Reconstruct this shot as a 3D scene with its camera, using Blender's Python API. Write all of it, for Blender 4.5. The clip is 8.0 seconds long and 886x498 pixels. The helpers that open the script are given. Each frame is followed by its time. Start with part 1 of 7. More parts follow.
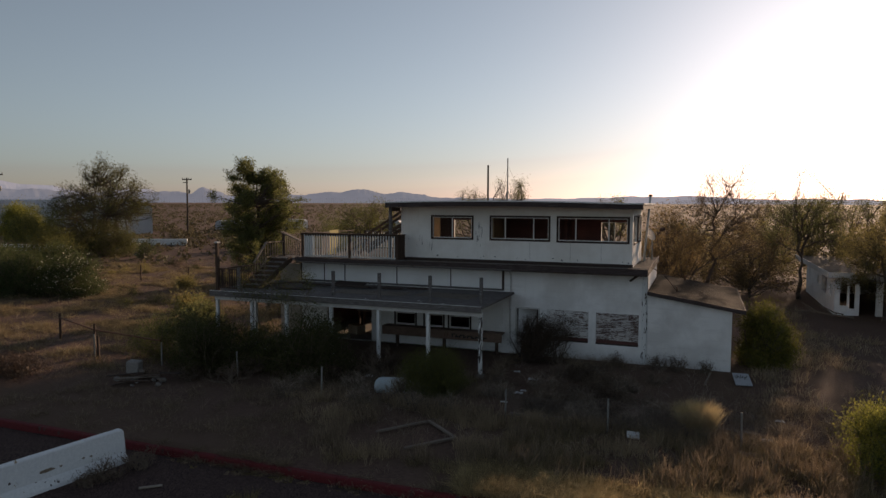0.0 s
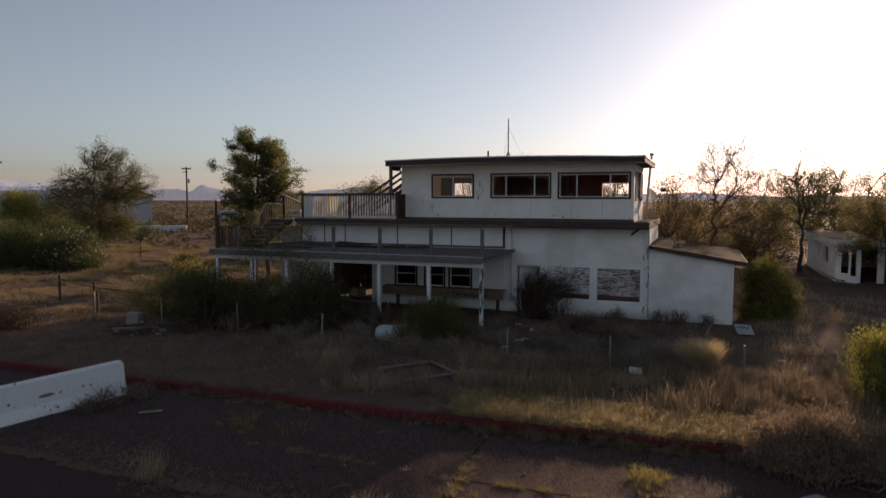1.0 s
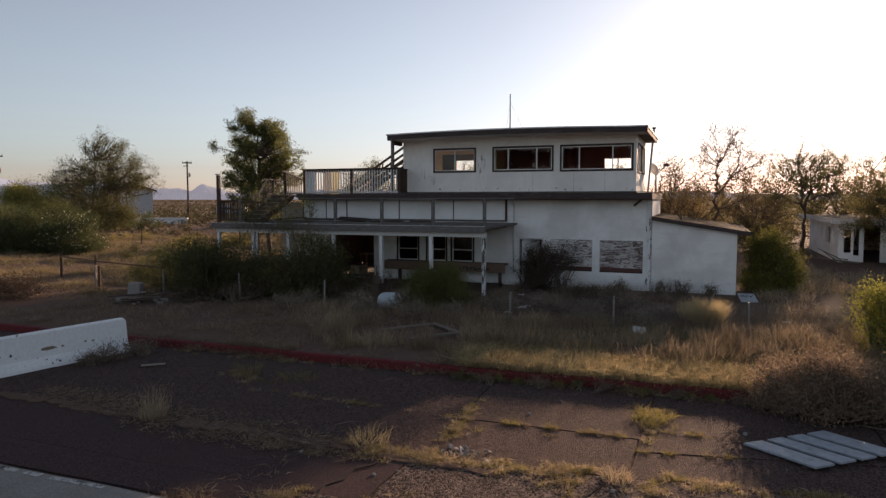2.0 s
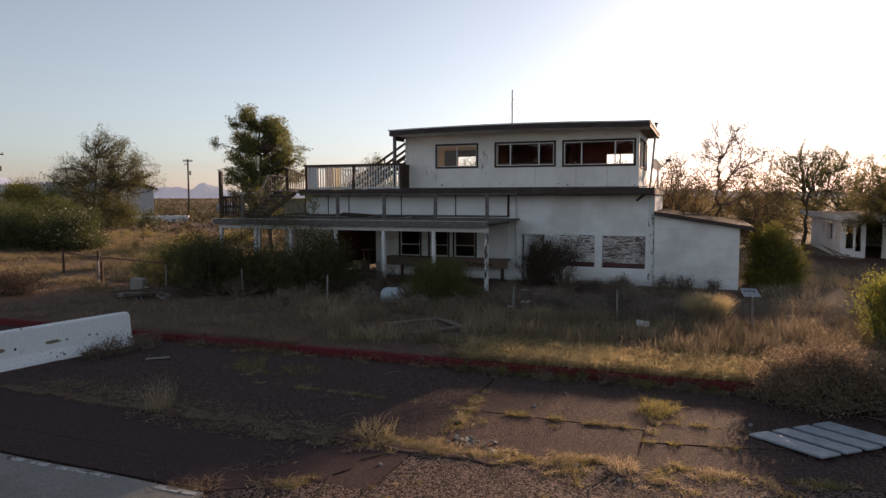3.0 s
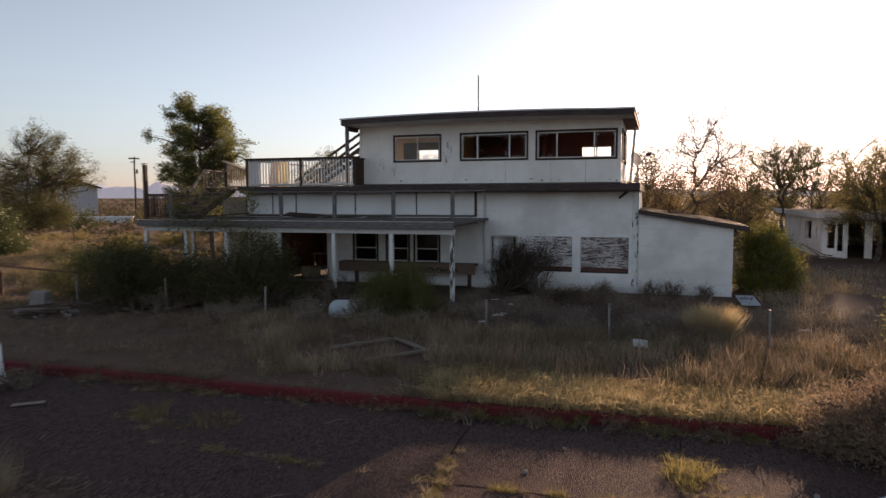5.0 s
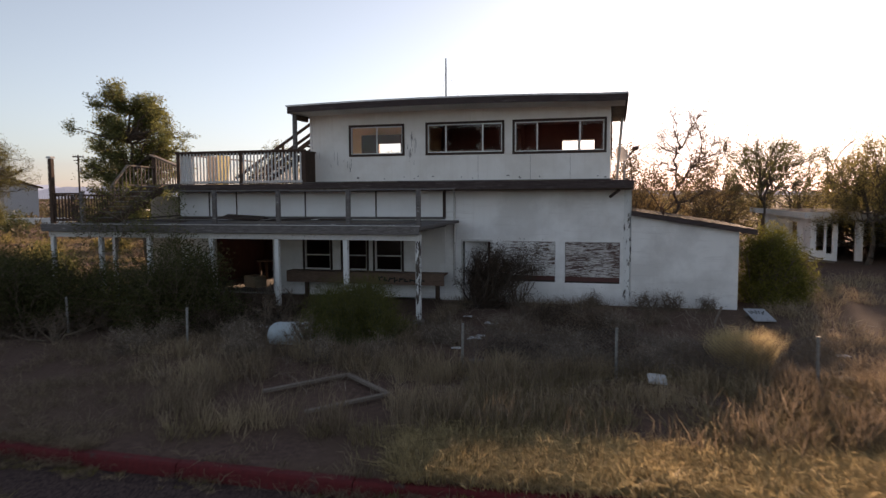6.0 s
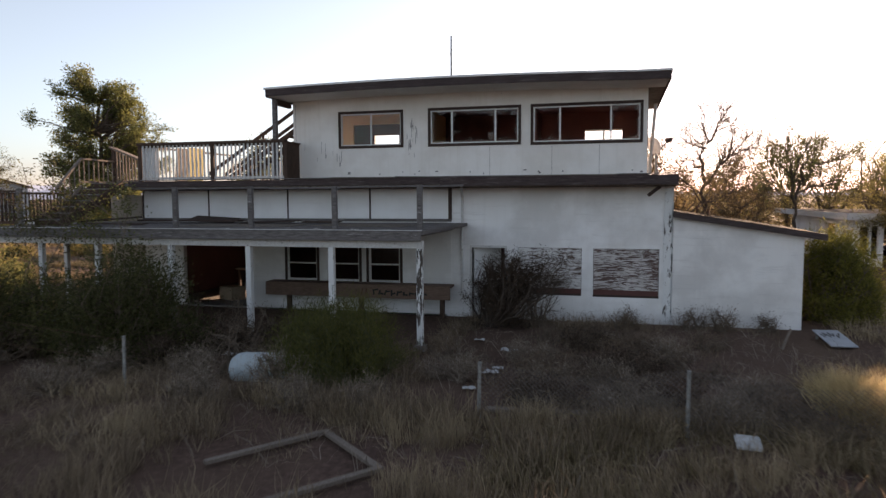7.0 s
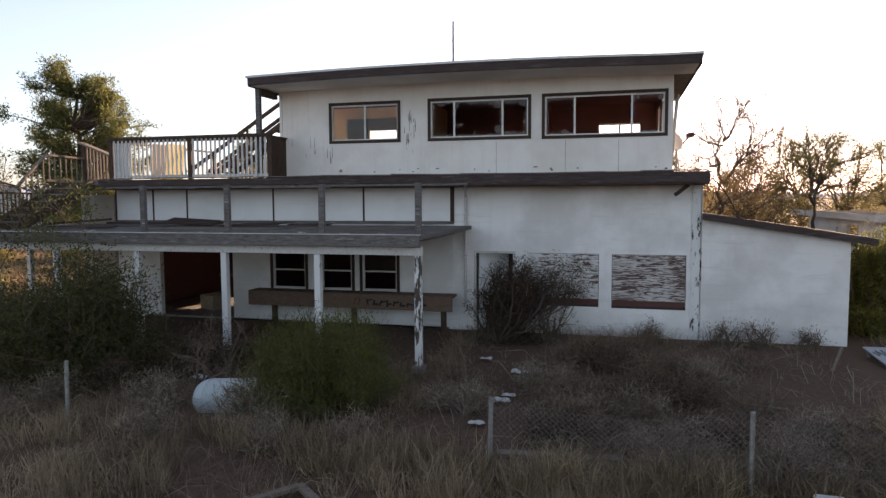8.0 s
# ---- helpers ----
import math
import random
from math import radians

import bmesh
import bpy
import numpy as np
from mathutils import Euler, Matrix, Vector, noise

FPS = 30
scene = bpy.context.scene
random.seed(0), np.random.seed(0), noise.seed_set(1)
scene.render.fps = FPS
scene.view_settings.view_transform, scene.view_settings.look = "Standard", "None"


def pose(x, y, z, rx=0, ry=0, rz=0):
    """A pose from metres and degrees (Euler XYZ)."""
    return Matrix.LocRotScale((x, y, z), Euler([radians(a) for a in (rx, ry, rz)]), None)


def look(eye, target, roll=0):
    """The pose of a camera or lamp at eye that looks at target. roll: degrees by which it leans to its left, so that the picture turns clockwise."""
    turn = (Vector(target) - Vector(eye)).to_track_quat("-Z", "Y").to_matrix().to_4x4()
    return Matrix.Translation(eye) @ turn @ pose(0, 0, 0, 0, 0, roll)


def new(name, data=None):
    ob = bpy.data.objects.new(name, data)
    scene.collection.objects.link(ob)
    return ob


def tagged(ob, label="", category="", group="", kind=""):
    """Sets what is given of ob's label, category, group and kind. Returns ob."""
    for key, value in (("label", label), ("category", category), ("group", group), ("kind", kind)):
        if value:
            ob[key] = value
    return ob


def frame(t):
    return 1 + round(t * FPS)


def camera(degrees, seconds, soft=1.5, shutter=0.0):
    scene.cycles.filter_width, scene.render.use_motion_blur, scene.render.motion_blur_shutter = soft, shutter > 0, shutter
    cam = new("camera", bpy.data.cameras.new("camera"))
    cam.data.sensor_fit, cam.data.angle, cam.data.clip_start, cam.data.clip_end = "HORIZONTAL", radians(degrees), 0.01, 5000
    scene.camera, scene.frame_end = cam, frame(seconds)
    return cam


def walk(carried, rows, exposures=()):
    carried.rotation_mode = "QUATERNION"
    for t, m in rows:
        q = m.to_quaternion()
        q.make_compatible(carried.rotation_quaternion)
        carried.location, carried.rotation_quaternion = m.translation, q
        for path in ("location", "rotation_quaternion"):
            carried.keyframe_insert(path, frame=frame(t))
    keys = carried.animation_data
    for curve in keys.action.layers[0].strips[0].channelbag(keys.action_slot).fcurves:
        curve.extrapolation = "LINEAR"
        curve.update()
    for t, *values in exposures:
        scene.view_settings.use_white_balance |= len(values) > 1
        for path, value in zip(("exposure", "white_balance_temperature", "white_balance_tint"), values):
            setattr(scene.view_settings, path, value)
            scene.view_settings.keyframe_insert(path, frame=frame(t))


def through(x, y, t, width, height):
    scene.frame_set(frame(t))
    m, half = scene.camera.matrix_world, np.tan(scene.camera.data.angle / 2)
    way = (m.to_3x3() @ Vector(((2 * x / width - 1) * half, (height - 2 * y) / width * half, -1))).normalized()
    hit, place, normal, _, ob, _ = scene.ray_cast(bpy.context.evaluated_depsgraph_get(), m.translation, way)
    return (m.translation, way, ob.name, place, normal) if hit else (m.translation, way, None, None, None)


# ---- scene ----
# ---------- camera and its walk ----------
cam = camera(66.7, 8.0, 1.4, 0.5)
EXP0, EXP1, EXP2, EXP3, EXP4, EXP5, EXP6, KEL, TINT = -0.02, 0.15, 0.42, 0.72, 0.76, 0.93, 1.46, 7650, 28
PATH = [
    (0, (0.109, 0.041, 6.396), (-0.606, 1.904, 6.257), 0.2),
    (0.5, (0.088, 0.027, 5.76), (-0.626, 1.89, 5.622), 0.1),
    (1, (0.088, 0.011, 4.705), (-0.626, 1.873, 4.559), 0.1),
    (1.5, (0.066, 0.001, 3.897), (-0.649, 1.863, 3.749), -0.0),
    (3, (-0.035, -0.057, 3.52), (-0.752, 1.804, 3.366), -0.1),
    (3.5, (-0.125, 0.142, 3.49), (-0.842, 2.003, 3.335), -0.2),
    (4, (-0.353, 0.704, 3.479), (-1.069, 2.564, 3.323), -0.2),
    (4.5, (-0.698, 1.648, 3.459), (-1.377, 3.523, 3.303), -0.2),
    (6, (-2.206, 6.089, 3.419), (-2.705, 8.02, 3.262), -0.3),
    (6.5, (-2.741, 7.727, 3.385), (-3.237, 9.659, 3.229), -0.3),
    (7, (-3.165, 9.234, 3.354), (-3.665, 11.164, 3.199), -0.3),
    (7.5, (-3.559, 10.511, 3.348), (-4.057, 12.442, 3.195), -0.4),
    (8, (-3.659, 11.006, 3.319), (-4.159, 12.936, 3.168), -0.3),
]
walk(cam, [(t, look(eye, target, roll)) for t, eye, target, roll in PATH],
     [(0.0, EXP0, KEL, TINT), (1.0, EXP1 + 0.06, KEL + 150, TINT + 4), (1.5, EXP2 + 0.06, KEL + 200, TINT + 5), (3.0, EXP3 + 0.02, KEL + 250, TINT + 4), (4.5, EXP4 + 0.09, KEL + 250, TINT + 5), (6.0, EXP5, KEL + 250, TINT + 6), (8.0, EXP6 + 0.14, KEL + 250, TINT + 5)])

# ---------- world and sun ----------
SUN_AZ, SUN_EL = 10.6, 11.5
world = bpy.data.worlds.new("sky_world")
scene.world = world
world.use_nodes = True
wn = world.node_tree.nodes
sky = wn.new("ShaderNodeTexSky")
sky.sky_type = "NISHITA"
sky.sun_disc = False
sky.sun_elevation = radians(SUN_EL)
sky.sun_rotation = radians(SUN_AZ)
sky.altitude = 400
sky.air_density, sky.dust_density, sky.ozone_density = 1.0, 0.7, 5.0
wn["Background"].inputs["Strength"].default_value = 0.1
pale = wn.new("ShaderNodeHueSaturation")  # dusty desert air pales the sky's colours
pale.inputs["Saturation"].default_value = 0.66
pale.inputs["Hue"].default_value = 0.47
world.node_tree.links.new(sky.outputs[0], pale.inputs["Color"])
world.node_tree.links.new(pale.outputs[0], wn["Background"].inputs["Color"])
sun = new("sun", bpy.data.lights.new("sun", "SUN"))
sun.data.energy, sun.data.angle, sun.data.color = 4.8, radians(0.6), (1.0, 0.83, 0.60)
_a, _e = radians(SUN_AZ), radians(SUN_EL)
to_sun = Vector((math.sin(_a) * math.cos(_e), math.cos(_a) * math.cos(_e), math.sin(_e)))
sun.matrix_world = look(to_sun * 50, (0, 0, 0))

# ---------- materials ----------
def ramp(nt, fac, stops):
    r = nt.nodes.new("ShaderNodeValToRGB")
    e = r.color_ramp.elements
    while len(e) < len(stops):
        e.new(0.5)
    for k, (p, c) in zip(e, stops):
        k.position, k.color = p, (*c, 1)
    nt.links.new(fac, r.inputs[0])
    return r.outputs[0]


def noise_tex(nt, vec, scale, detail=6.0, rough=0.6):
    n = nt.nodes.new("ShaderNodeTexNoise")
    n.inputs["Scale"].default_value, n.inputs["Detail"].default_value, n.inputs["Roughness"].default_value = scale, detail, rough
    nt.links.new(vec, n.inputs["Vector"])
    return n.outputs[0]


def mapped(nt, scale=(1, 1, 1), rot=(0, 0, 0), space="Object"):
    tc = nt.nodes.new("ShaderNodeTexCoord")
    mp = nt.nodes.new("ShaderNodeMapping")
    mp.inputs["Scale"].default_value, mp.inputs["Rotation"].default_value = scale, [radians(a) for a in rot]
    if space == "World":
        g = nt.nodes.new("ShaderNodeNewGeometry")
        nt.links.new(g.outputs["Position"], mp.inputs[0])
    else:
        nt.links.new(tc.outputs[space], mp.inputs[0])
    return mp.outputs[0]


def mixc(nt, fac, a, b, mode="MIX"):
    m = nt.nodes.new("ShaderNodeMix")
    m.data_type, m.blend_type = "RGBA", mode
    for sock, val in ((m.inputs[0], fac), (m.inputs[6], a), (m.inputs[7], b)):
        if isinstance(val, bpy.types.NodeSocket):
            nt.links.new(val, sock)
        else:
            sock.default_value = (*val, 1) if isinstance(val, tuple) else val
    return m.outputs[2]


def bump(nt, height, strength, dist, bsdf):
    b = nt.nodes.new("ShaderNodeBump")
    b.inputs["Strength"].default_value, b.inputs["Distance"].default_value = strength, dist
    nt.links.new(height, b.inputs["Height"])
    nt.links.new(b.outputs[0], bsdf.inputs["Normal"])


def shell(name, rough=0.85, metal=0.0, spec=0.3):
    m = bpy.data.materials.new(name)
    m.use_nodes = True
    b = m.node_tree.nodes["Principled BSDF"]
    b.inputs["Roughness"].default_value, b.inputs["Metallic"].default_value = rough, metal
    b.inputs["Specular IOR Level"].default_value = spec
    return m, m.node_tree, b


def grain_mat(name, dark, light, fine=18.0, coarse=1.2, stain=None, stain_at=(0.55, 0.72), rough=0.85, bumps=0.3, dist=0.01,
              stretch=(1, 1, 1), metal=0.0, space="World", spec=0.3, vary=0.0):
    """A surface with fine grain, broad variation and an optional stain or wear colour with a shape of its own."""
    m, nt, b = shell(name, rough, metal, spec)
    vec = mapped(nt, stretch, space=space)
    f = noise_tex(nt, vec, fine, 8, 0.65)
    c = noise_tex(nt, mapped(nt, (1, 1, 1), space=space), coarse, 5, 0.55)
    col = mixc(nt, ramp(nt, f, [(0.3, (0, 0, 0)), (0.7, (1, 1, 1))]), dark, light)
    col = mixc(nt, ramp(nt, c, [(0.35, (0.25,) * 3), (0.65, (0, 0, 0))]), col, dark)
    if stain:
        s = noise_tex(nt, mapped(nt, stretch, (7, 3, 11), space), coarse * 3.1, 9, 0.7)
        col = mixc(nt, ramp(nt, s, [(stain_at[0], (0, 0, 0)), (stain_at[1], (1, 1, 1))]), col, stain)
    if vary:
        oi = nt.nodes.new("ShaderNodeObjectInfo")
        col = mixc(nt, vary, col, ramp(nt, oi.outputs["Random"], [(0.0, dark), (1.0, light)]))
    nt.links.new(col, b.inputs["Base Color"])
    bump(nt, f, bumps, dist, b)
    return m


def leaf_mat(name, dark, light, through=0.4, island=True):
    m, nt, b = shell(name, 0.7, 0.0, 0.15)
    g = nt.nodes.new("ShaderNodeNewGeometry")
    n = noise_tex(nt, mapped(nt, (1, 1, 1), space="World"), 0.9, 3)
    r = ramp(nt, g.outputs["Random Per Island"], [(0.0, dark), (1.0, light)])
    col = mixc(nt, ramp(nt, n, [(0.35, (0, 0, 0)), (0.7, (0.6,) * 3)]), r, dark)
    nt.links.new(col, b.inputs["Base Color"])
    t = nt.nodes.new("ShaderNodeBsdfTranslucent")
    nt.links.new(col, t.inputs[0])
    mx = nt.nodes.new("ShaderNodeMixShader")
    mx.inputs[0].default_value = through
    nt.links.new(b.outputs[0], mx.inputs[1])
    nt.links.new(t.outputs[0], mx.inputs[2])
    nt.links.new(mx.outputs[0], nt.nodes["Material Output"].inputs[0])
    return m


def ground_mat():
    m, nt, b = shell("desert_soil", 0.95, 0, 0.1)
    v = mapped(nt, space="World")
    fine, mid, wide = noise_tex(nt, v, 9.0, 10, 0.7), noise_tex(nt, v, 0.55, 6, 0.6), noise_tex(nt, v, 0.06, 4, 0.5)
    col = mixc(nt, ramp(nt, fine, [(0.32, (0, 0, 0)), (0.7, (1, 1, 1))]), (0.070, 0.043, 0.037), (0.20, 0.126, 0.100))
    col = mixc(nt, ramp(nt, mid, [(0.42, (0, 0, 0)), (0.62, (0.85,) * 3)]), col, (0.135, 0.088, 0.065))
    col = mixc(nt, ramp(nt, wide, [(0.45, (0, 0, 0)), (0.6, (0.5,) * 3)]), col, (0.125, 0.080, 0.056))
    nt.links.new(col, b.inputs["Base Color"])
    bump(nt, fine, 0.8, 0.06, b)
    return m


def asphalt_mat(name, dark, light, patch, grit=38.0, relief=0.9):
    """Worn asphalt: stones of the mix standing proud of dark binder, dusty patches."""
    m, nt, b = shell(name, 0.93, 0, 0.06)
    v = mapped(nt, space="World")
    vo = nt.nodes.new("ShaderNodeTexVoronoi")
    vo.inputs["Scale"].default_value = grit
    nt.links.new(v, vo.inputs["Vector"])
    bw = nt.nodes.new("ShaderNodeRGBToBW")
    nt.links.new(vo.outputs["Color"], bw.inputs[0])
    fine, mid = noise_tex(nt, v, 26.0, 5, 0.85), noise_tex(nt, v, 0.8, 8, 0.65)
    col = mixc(nt, ramp(nt, bw.outputs[0], [(0.30, (0, 0, 0)), (0.72, (1, 1, 1))]), dark, light)
    col = mixc(nt, ramp(nt, fine, [(0.35, (0.6,) * 3), (0.6, (0, 0, 0))]), col, dark)
    col = mixc(nt, ramp(nt, mid, [(0.45, (0, 0, 0)), (0.66, (0.45,) * 3)]), col, patch)
    nt.links.new(col, b.inputs["Base Color"])
    inv = nt.nodes.new("ShaderNodeMath")
    inv.operation = "SUBTRACT"
    inv.inputs[0].default_value = 1.0
    nt.links.new(vo.outputs["Distance"], inv.inputs[1])
    bump(nt, inv.outputs[0], relief, 0.02, b)
    return m


def plywood_mat(name, paint, bare, cover):
    """Old painted plywood: paint flaked off along a wavy horizontal grain."""
    m, nt, b = shell(name, 0.9, 0, 0.15)
    v = mapped(nt, (0.9, 1, 10.0), space="World")
    warp = nt.nodes.new("ShaderNodeTexNoise")
    warp.inputs["Scale"].default_value, warp.inputs["Detail"].default_value, warp.inputs["Distortion"].default_value = 3.2, 9, 1.6
    nt.links.new(v, warp.inputs["Vector"])
    wide = noise_tex(nt, mapped(nt, space="World"), 1.7, 3)
    add = nt.nodes.new("ShaderNodeMath")
    add.operation = "MULTIPLY_ADD"
    add.inputs[1].default_value = 0.35
    nt.links.new(wide, add.inputs[0])
    nt.links.new(warp.outputs[0], add.inputs[2])
    mask = ramp(nt, add.outputs[0], [(cover, (0, 0, 0)), (cover + 0.035, (1, 1, 1))])
    wood = mixc(nt, ramp(nt, noise_tex(nt, v, 11, 6), [(0.3, (0, 0, 0)), (0.7, (1, 1, 1))]), bare, tuple(2.2 * c for c in bare))
    nt.links.new(mixc(nt, mask, wood, paint), b.inputs["Base Color"])
    bump(nt, mask, 0.6, 0.006, b)
    return m


def wall_mat(name, paint, grime, bare, seed, crack=0.70, streak=0.15):
    """Old white paint with vertical run marks, grime and flaked spots."""
    m, nt, b = shell(name, 0.8, 0, 0.25)
    v = mapped(nt, space="World")
    fine = noise_tex(nt, v, 26.0, 8, 0.7)
    runs = noise_tex(nt, mapped(nt, (6, 6, 0.35), (seed, seed, 0), "World"), 1.3, 6, 0.6)
    broad = noise_tex(nt, mapped(nt, (1, 1, 1), (seed * 3, 0, seed), "World"), 0.7, 5)
    col = mixc(nt, ramp(nt, broad, [(0.42, (0, 0, 0)), (0.60, (0.55,) * 3)]), paint, grime)
    col = mixc(nt, ramp(nt, runs, [(0.52, (0, 0, 0)), (0.75, (streak,) * 3)]), col, grime)
    laps = noise_tex(nt, mapped(nt, (0.5, 0.5, 5), (0, 0, seed), "World"), 1.6, 7, 0.65)
    col = mixc(nt, ramp(nt, laps, [(0.56, (0, 0, 0)), (0.70, (0.55 - streak,) * 3)]), col, grime)
    spot = noise_tex(nt, mapped(nt, (1.6, 1.6, 0.7), (0, seed, seed * 5), "World"), 3.6, 10, 0.72)
    col = mixc(nt, ramp(nt, spot, [(crack, (0, 0, 0)), (crack + 0.03, (1, 1, 1))]), col, bare)
    nt.links.new(col, b.inputs["Base Color"])
    bump(nt, fine, 0.25, 0.006, b)
    return m


def column_mat(name, left):
    """White paint flaking off a weathered post in long flakes."""
    m, nt, b = shell(name, 0.9, 0, 0.15)
    n = noise_tex(nt, mapped(nt, (2.4, 2.4, 0.55), space="World"), 5.5, 10, 0.68)
    w = noise_tex(nt, mapped(nt, (0.45, 1, 0.2), space="World"), 1.1, 2)
    add = nt.nodes.new("ShaderNodeMath")
    add.operation = "MULTIPLY_ADD"
    add.inputs[1].default_value = 0.4
    nt.links.new(w, add.inputs[0])
    nt.links.new(n, add.inputs[2])
    mask = ramp(nt, add.outputs[0], [(left, (0, 0, 0)), (left + 0.03, (1, 1, 1))])
    nt.links.new(mixc(nt, mask, (0.72, 0.73, 0.72), (0.085, 0.07, 0.06)), b.inputs["Base Color"])
    bump(nt, mask, 0.5, 0.004, b)
    return m


def glass_mat():
    m, nt, b = shell("dusty_glass", 0.05, 0, 0.5)
    g = nt.nodes.new("ShaderNodeBsdfGlossy")
    g.inputs["Roughness"].default_value = 0.04
    t = nt.nodes.new("ShaderNodeBsdfTransparent")
    d = nt.nodes.new("ShaderNodeBsdfDiffuse")
    d.inputs[0].default_value = (0.25, 0.20, 0.15, 1)
    fr = nt.nodes.new("ShaderNodeFresnel")
    fr.inputs[0].default_value = 1.45
    m1, m2 = nt.nodes.new("ShaderNodeMixShader"), nt.nodes.new("ShaderNodeMixShader")
    nt.links.new(ramp(nt, noise_tex(nt, mapped(nt, space="World"), 2.5, 6), [(0.3, (0.015,) * 3), (0.75, (0.10,) * 3)]), m1.inputs[0])
    nt.links.new(t.outputs[0], m1.inputs[1])
    nt.links.new(d.outputs[0], m1.inputs[2])
    nt.links.new(fr.outputs[0], m2.inputs[0])
    nt.links.new(m1.outputs[0], m2.inputs[1])
    nt.links.new(g.outputs[0], m2.inputs[2])
    nt.links.new(m2.outputs[0], nt.nodes["Material Output"].inputs[0])
    return m


SOIL = ground_mat()
ASPHALT = asphalt_mat("old_asphalt", (0.043, 0.028, 0.027), (0.145, 0.097, 0.086), (0.085, 0.054, 0.048), 44.0, 0.75)
GRAVELLY = asphalt_mat("coarse_asphalt", (0.017, 0.012, 0.0115), (0.26, 0.187, 0.164), (0.050, 0.036, 0.032), 38.0, 1.0)
# Finer and darker than the other asphalt, for some western slabs.
SMOOTHASPHALT = asphalt_mat("dark_smooth_asphalt", (0.046, 0.029, 0.030), (0.105, 0.068, 0.066), (0.066, 0.041, 0.040), 80.0, 0.28)
CONCRETE = asphalt_mat("old_concrete", (0.22, 0.205, 0.19), (0.31, 0.295, 0.27), (0.16, 0.145, 0.125), 60.0, 0.2)
CRACKDIRT = grain_mat("crack_dirt", (0.012, 0.009, 0.008), (0.035, 0.024, 0.02), 20, 2.0, None, rough=0.98)
EDGEPAINT = grain_mat("worn_edge_paint", (0.30, 0.29, 0.28), (0.56, 0.55, 0.53), 22, 2.0, (0.085, 0.065, 0.055), (0.50, 0.58), 0.9, 0.5, 0.006)
KERB = grain_mat("red_kerb_paint", (0.10, 0.014, 0.016), (0.175, 0.024, 0.026), 14, 1.5, (0.08, 0.047, 0.042), (0.56, 0.64), 0.9)
STUCCO = wall_mat("white_stucco", (0.87, 0.87, 0.86), (0.61, 0.595, 0.57), (0.30, 0.25, 0.21), 11, 0.71)
SIDING = wall_mat("white_siding", (0.88, 0.86, 0.82), (0.72, 0.68, 0.62), (0.16, 0.12, 0.09), 29, 0.69, 0.4)
SHEDWALL = wall_mat("dull_plaster", (0.82, 0.81, 0.79), (0.53, 0.51, 0.49), (0.33, 0.29, 0.27), 47, 0.76)
PANEL = wall_mat("white_panel_paint", (0.87, 0.88, 0.88), (0.76, 0.76, 0.75), (0.35, 0.31, 0.26), 63, 0.78)
TANWALL = wall_mat("tan_plaster", (0.42, 0.36, 0.30), (0.30, 0.25, 0.20), (0.2, 0.15, 0.11), 5, 0.7)
INNER = wall_mat("tan_room_paint", (0.70, 0.50, 0.29), (0.56, 0.38, 0.21), (0.25, 0.18, 0.12), 83, 0.74)
DARKIN = wall_mat("brown_room_boards", (0.15, 0.066, 0.060), (0.10, 0.048, 0.043), (0.05, 0.035, 0.03), 91, 0.7)
COLUMN = column_mat("flaking_post", 0.77)
BARECOLUMN = column_mat("mostly_bare_post", 0.70)
WHITEWOOD = grain_mat("chalky_white_wood", (0.50, 0.49, 0.47), (0.74, 0.73, 0.71), 9, 1.3, (0.20, 0.165, 0.135), (0.60, 0.66), 0.85, 0.3, 0.004, (3, 3, 3))
GREYWOOD = grain_mat("weathered_grey_wood", (0.075, 0.066, 0.064), (0.24, 0.22, 0.21), 7, 1.5, (0.44, 0.43, 0.42), (0.60, 0.70), 0.92, 0.5, 0.006, (0.6, 4, 4))
WIRE = grain_mat("dull_rusted_wire", (0.13, 0.11, 0.10), (0.26, 0.23, 0.21), 14, 2, None, rough=0.7, metal=0.3)
BROWNWOOD = grain_mat("dark_brown_wood", (0.045, 0.027, 0.02), (0.115, 0.07, 0.05), 9, 1.2, (0.17, 0.13, 0.10), (0.62, 0.74), 0.85, 0.4, 0.004, (3, 3, 0.6))
TRIM = grain_mat("dark_brown_trim", (0.04, 0.026, 0.022), (0.085, 0.055, 0.045), 12, 1.4, (0.19, 0.165, 0.15), (0.63, 0.72), 0.8, 0.3, 0.003, (1, 3, 3))
FASCIA = grain_mat("weathered_fascia_paint", (0.042, 0.028, 0.027), (0.098, 0.072, 0.068), 6, 1.2, (0.17, 0.145, 0.135), (0.55, 0.72), 0.88, 0.35, 0.003, (0.5, 3, 5))
DARKFELT = grain_mat("dark_roof_felt", (0.018, 0.014, 0.012), (0.05, 0.04, 0.034), 20, 1.0, (0.09, 0.075, 0.062), (0.60, 0.68), 0.97, 1.0, 0.03, spec=0.04)
ROOFTAR = grain_mat("gravelled_roof_felt", (0.12, 0.10, 0.085), (0.30, 0.26, 0.22), 24, 1.0, (0.07, 0.055, 0.045), (0.55, 0.68), 0.95, 0.9, 0.02, spec=0.05)
ROOFMETAL = grain_mat("pale_drip_edge", (0.62, 0.61, 0.59), (0.82, 0.81, 0.79), 12, 1.2, (0.42, 0.38, 0.34), (0.64, 0.74), 0.55, 0.15, 0.002)
PLYWHITE = plywood_mat("flaked_white_plywood", (0.70, 0.69, 0.67), (0.085, 0.055, 0.045), 0.60)
PLYBARE = plywood_mat("worn_plywood", (0.58, 0.55, 0.53), (0.085, 0.056, 0.05), 0.655)
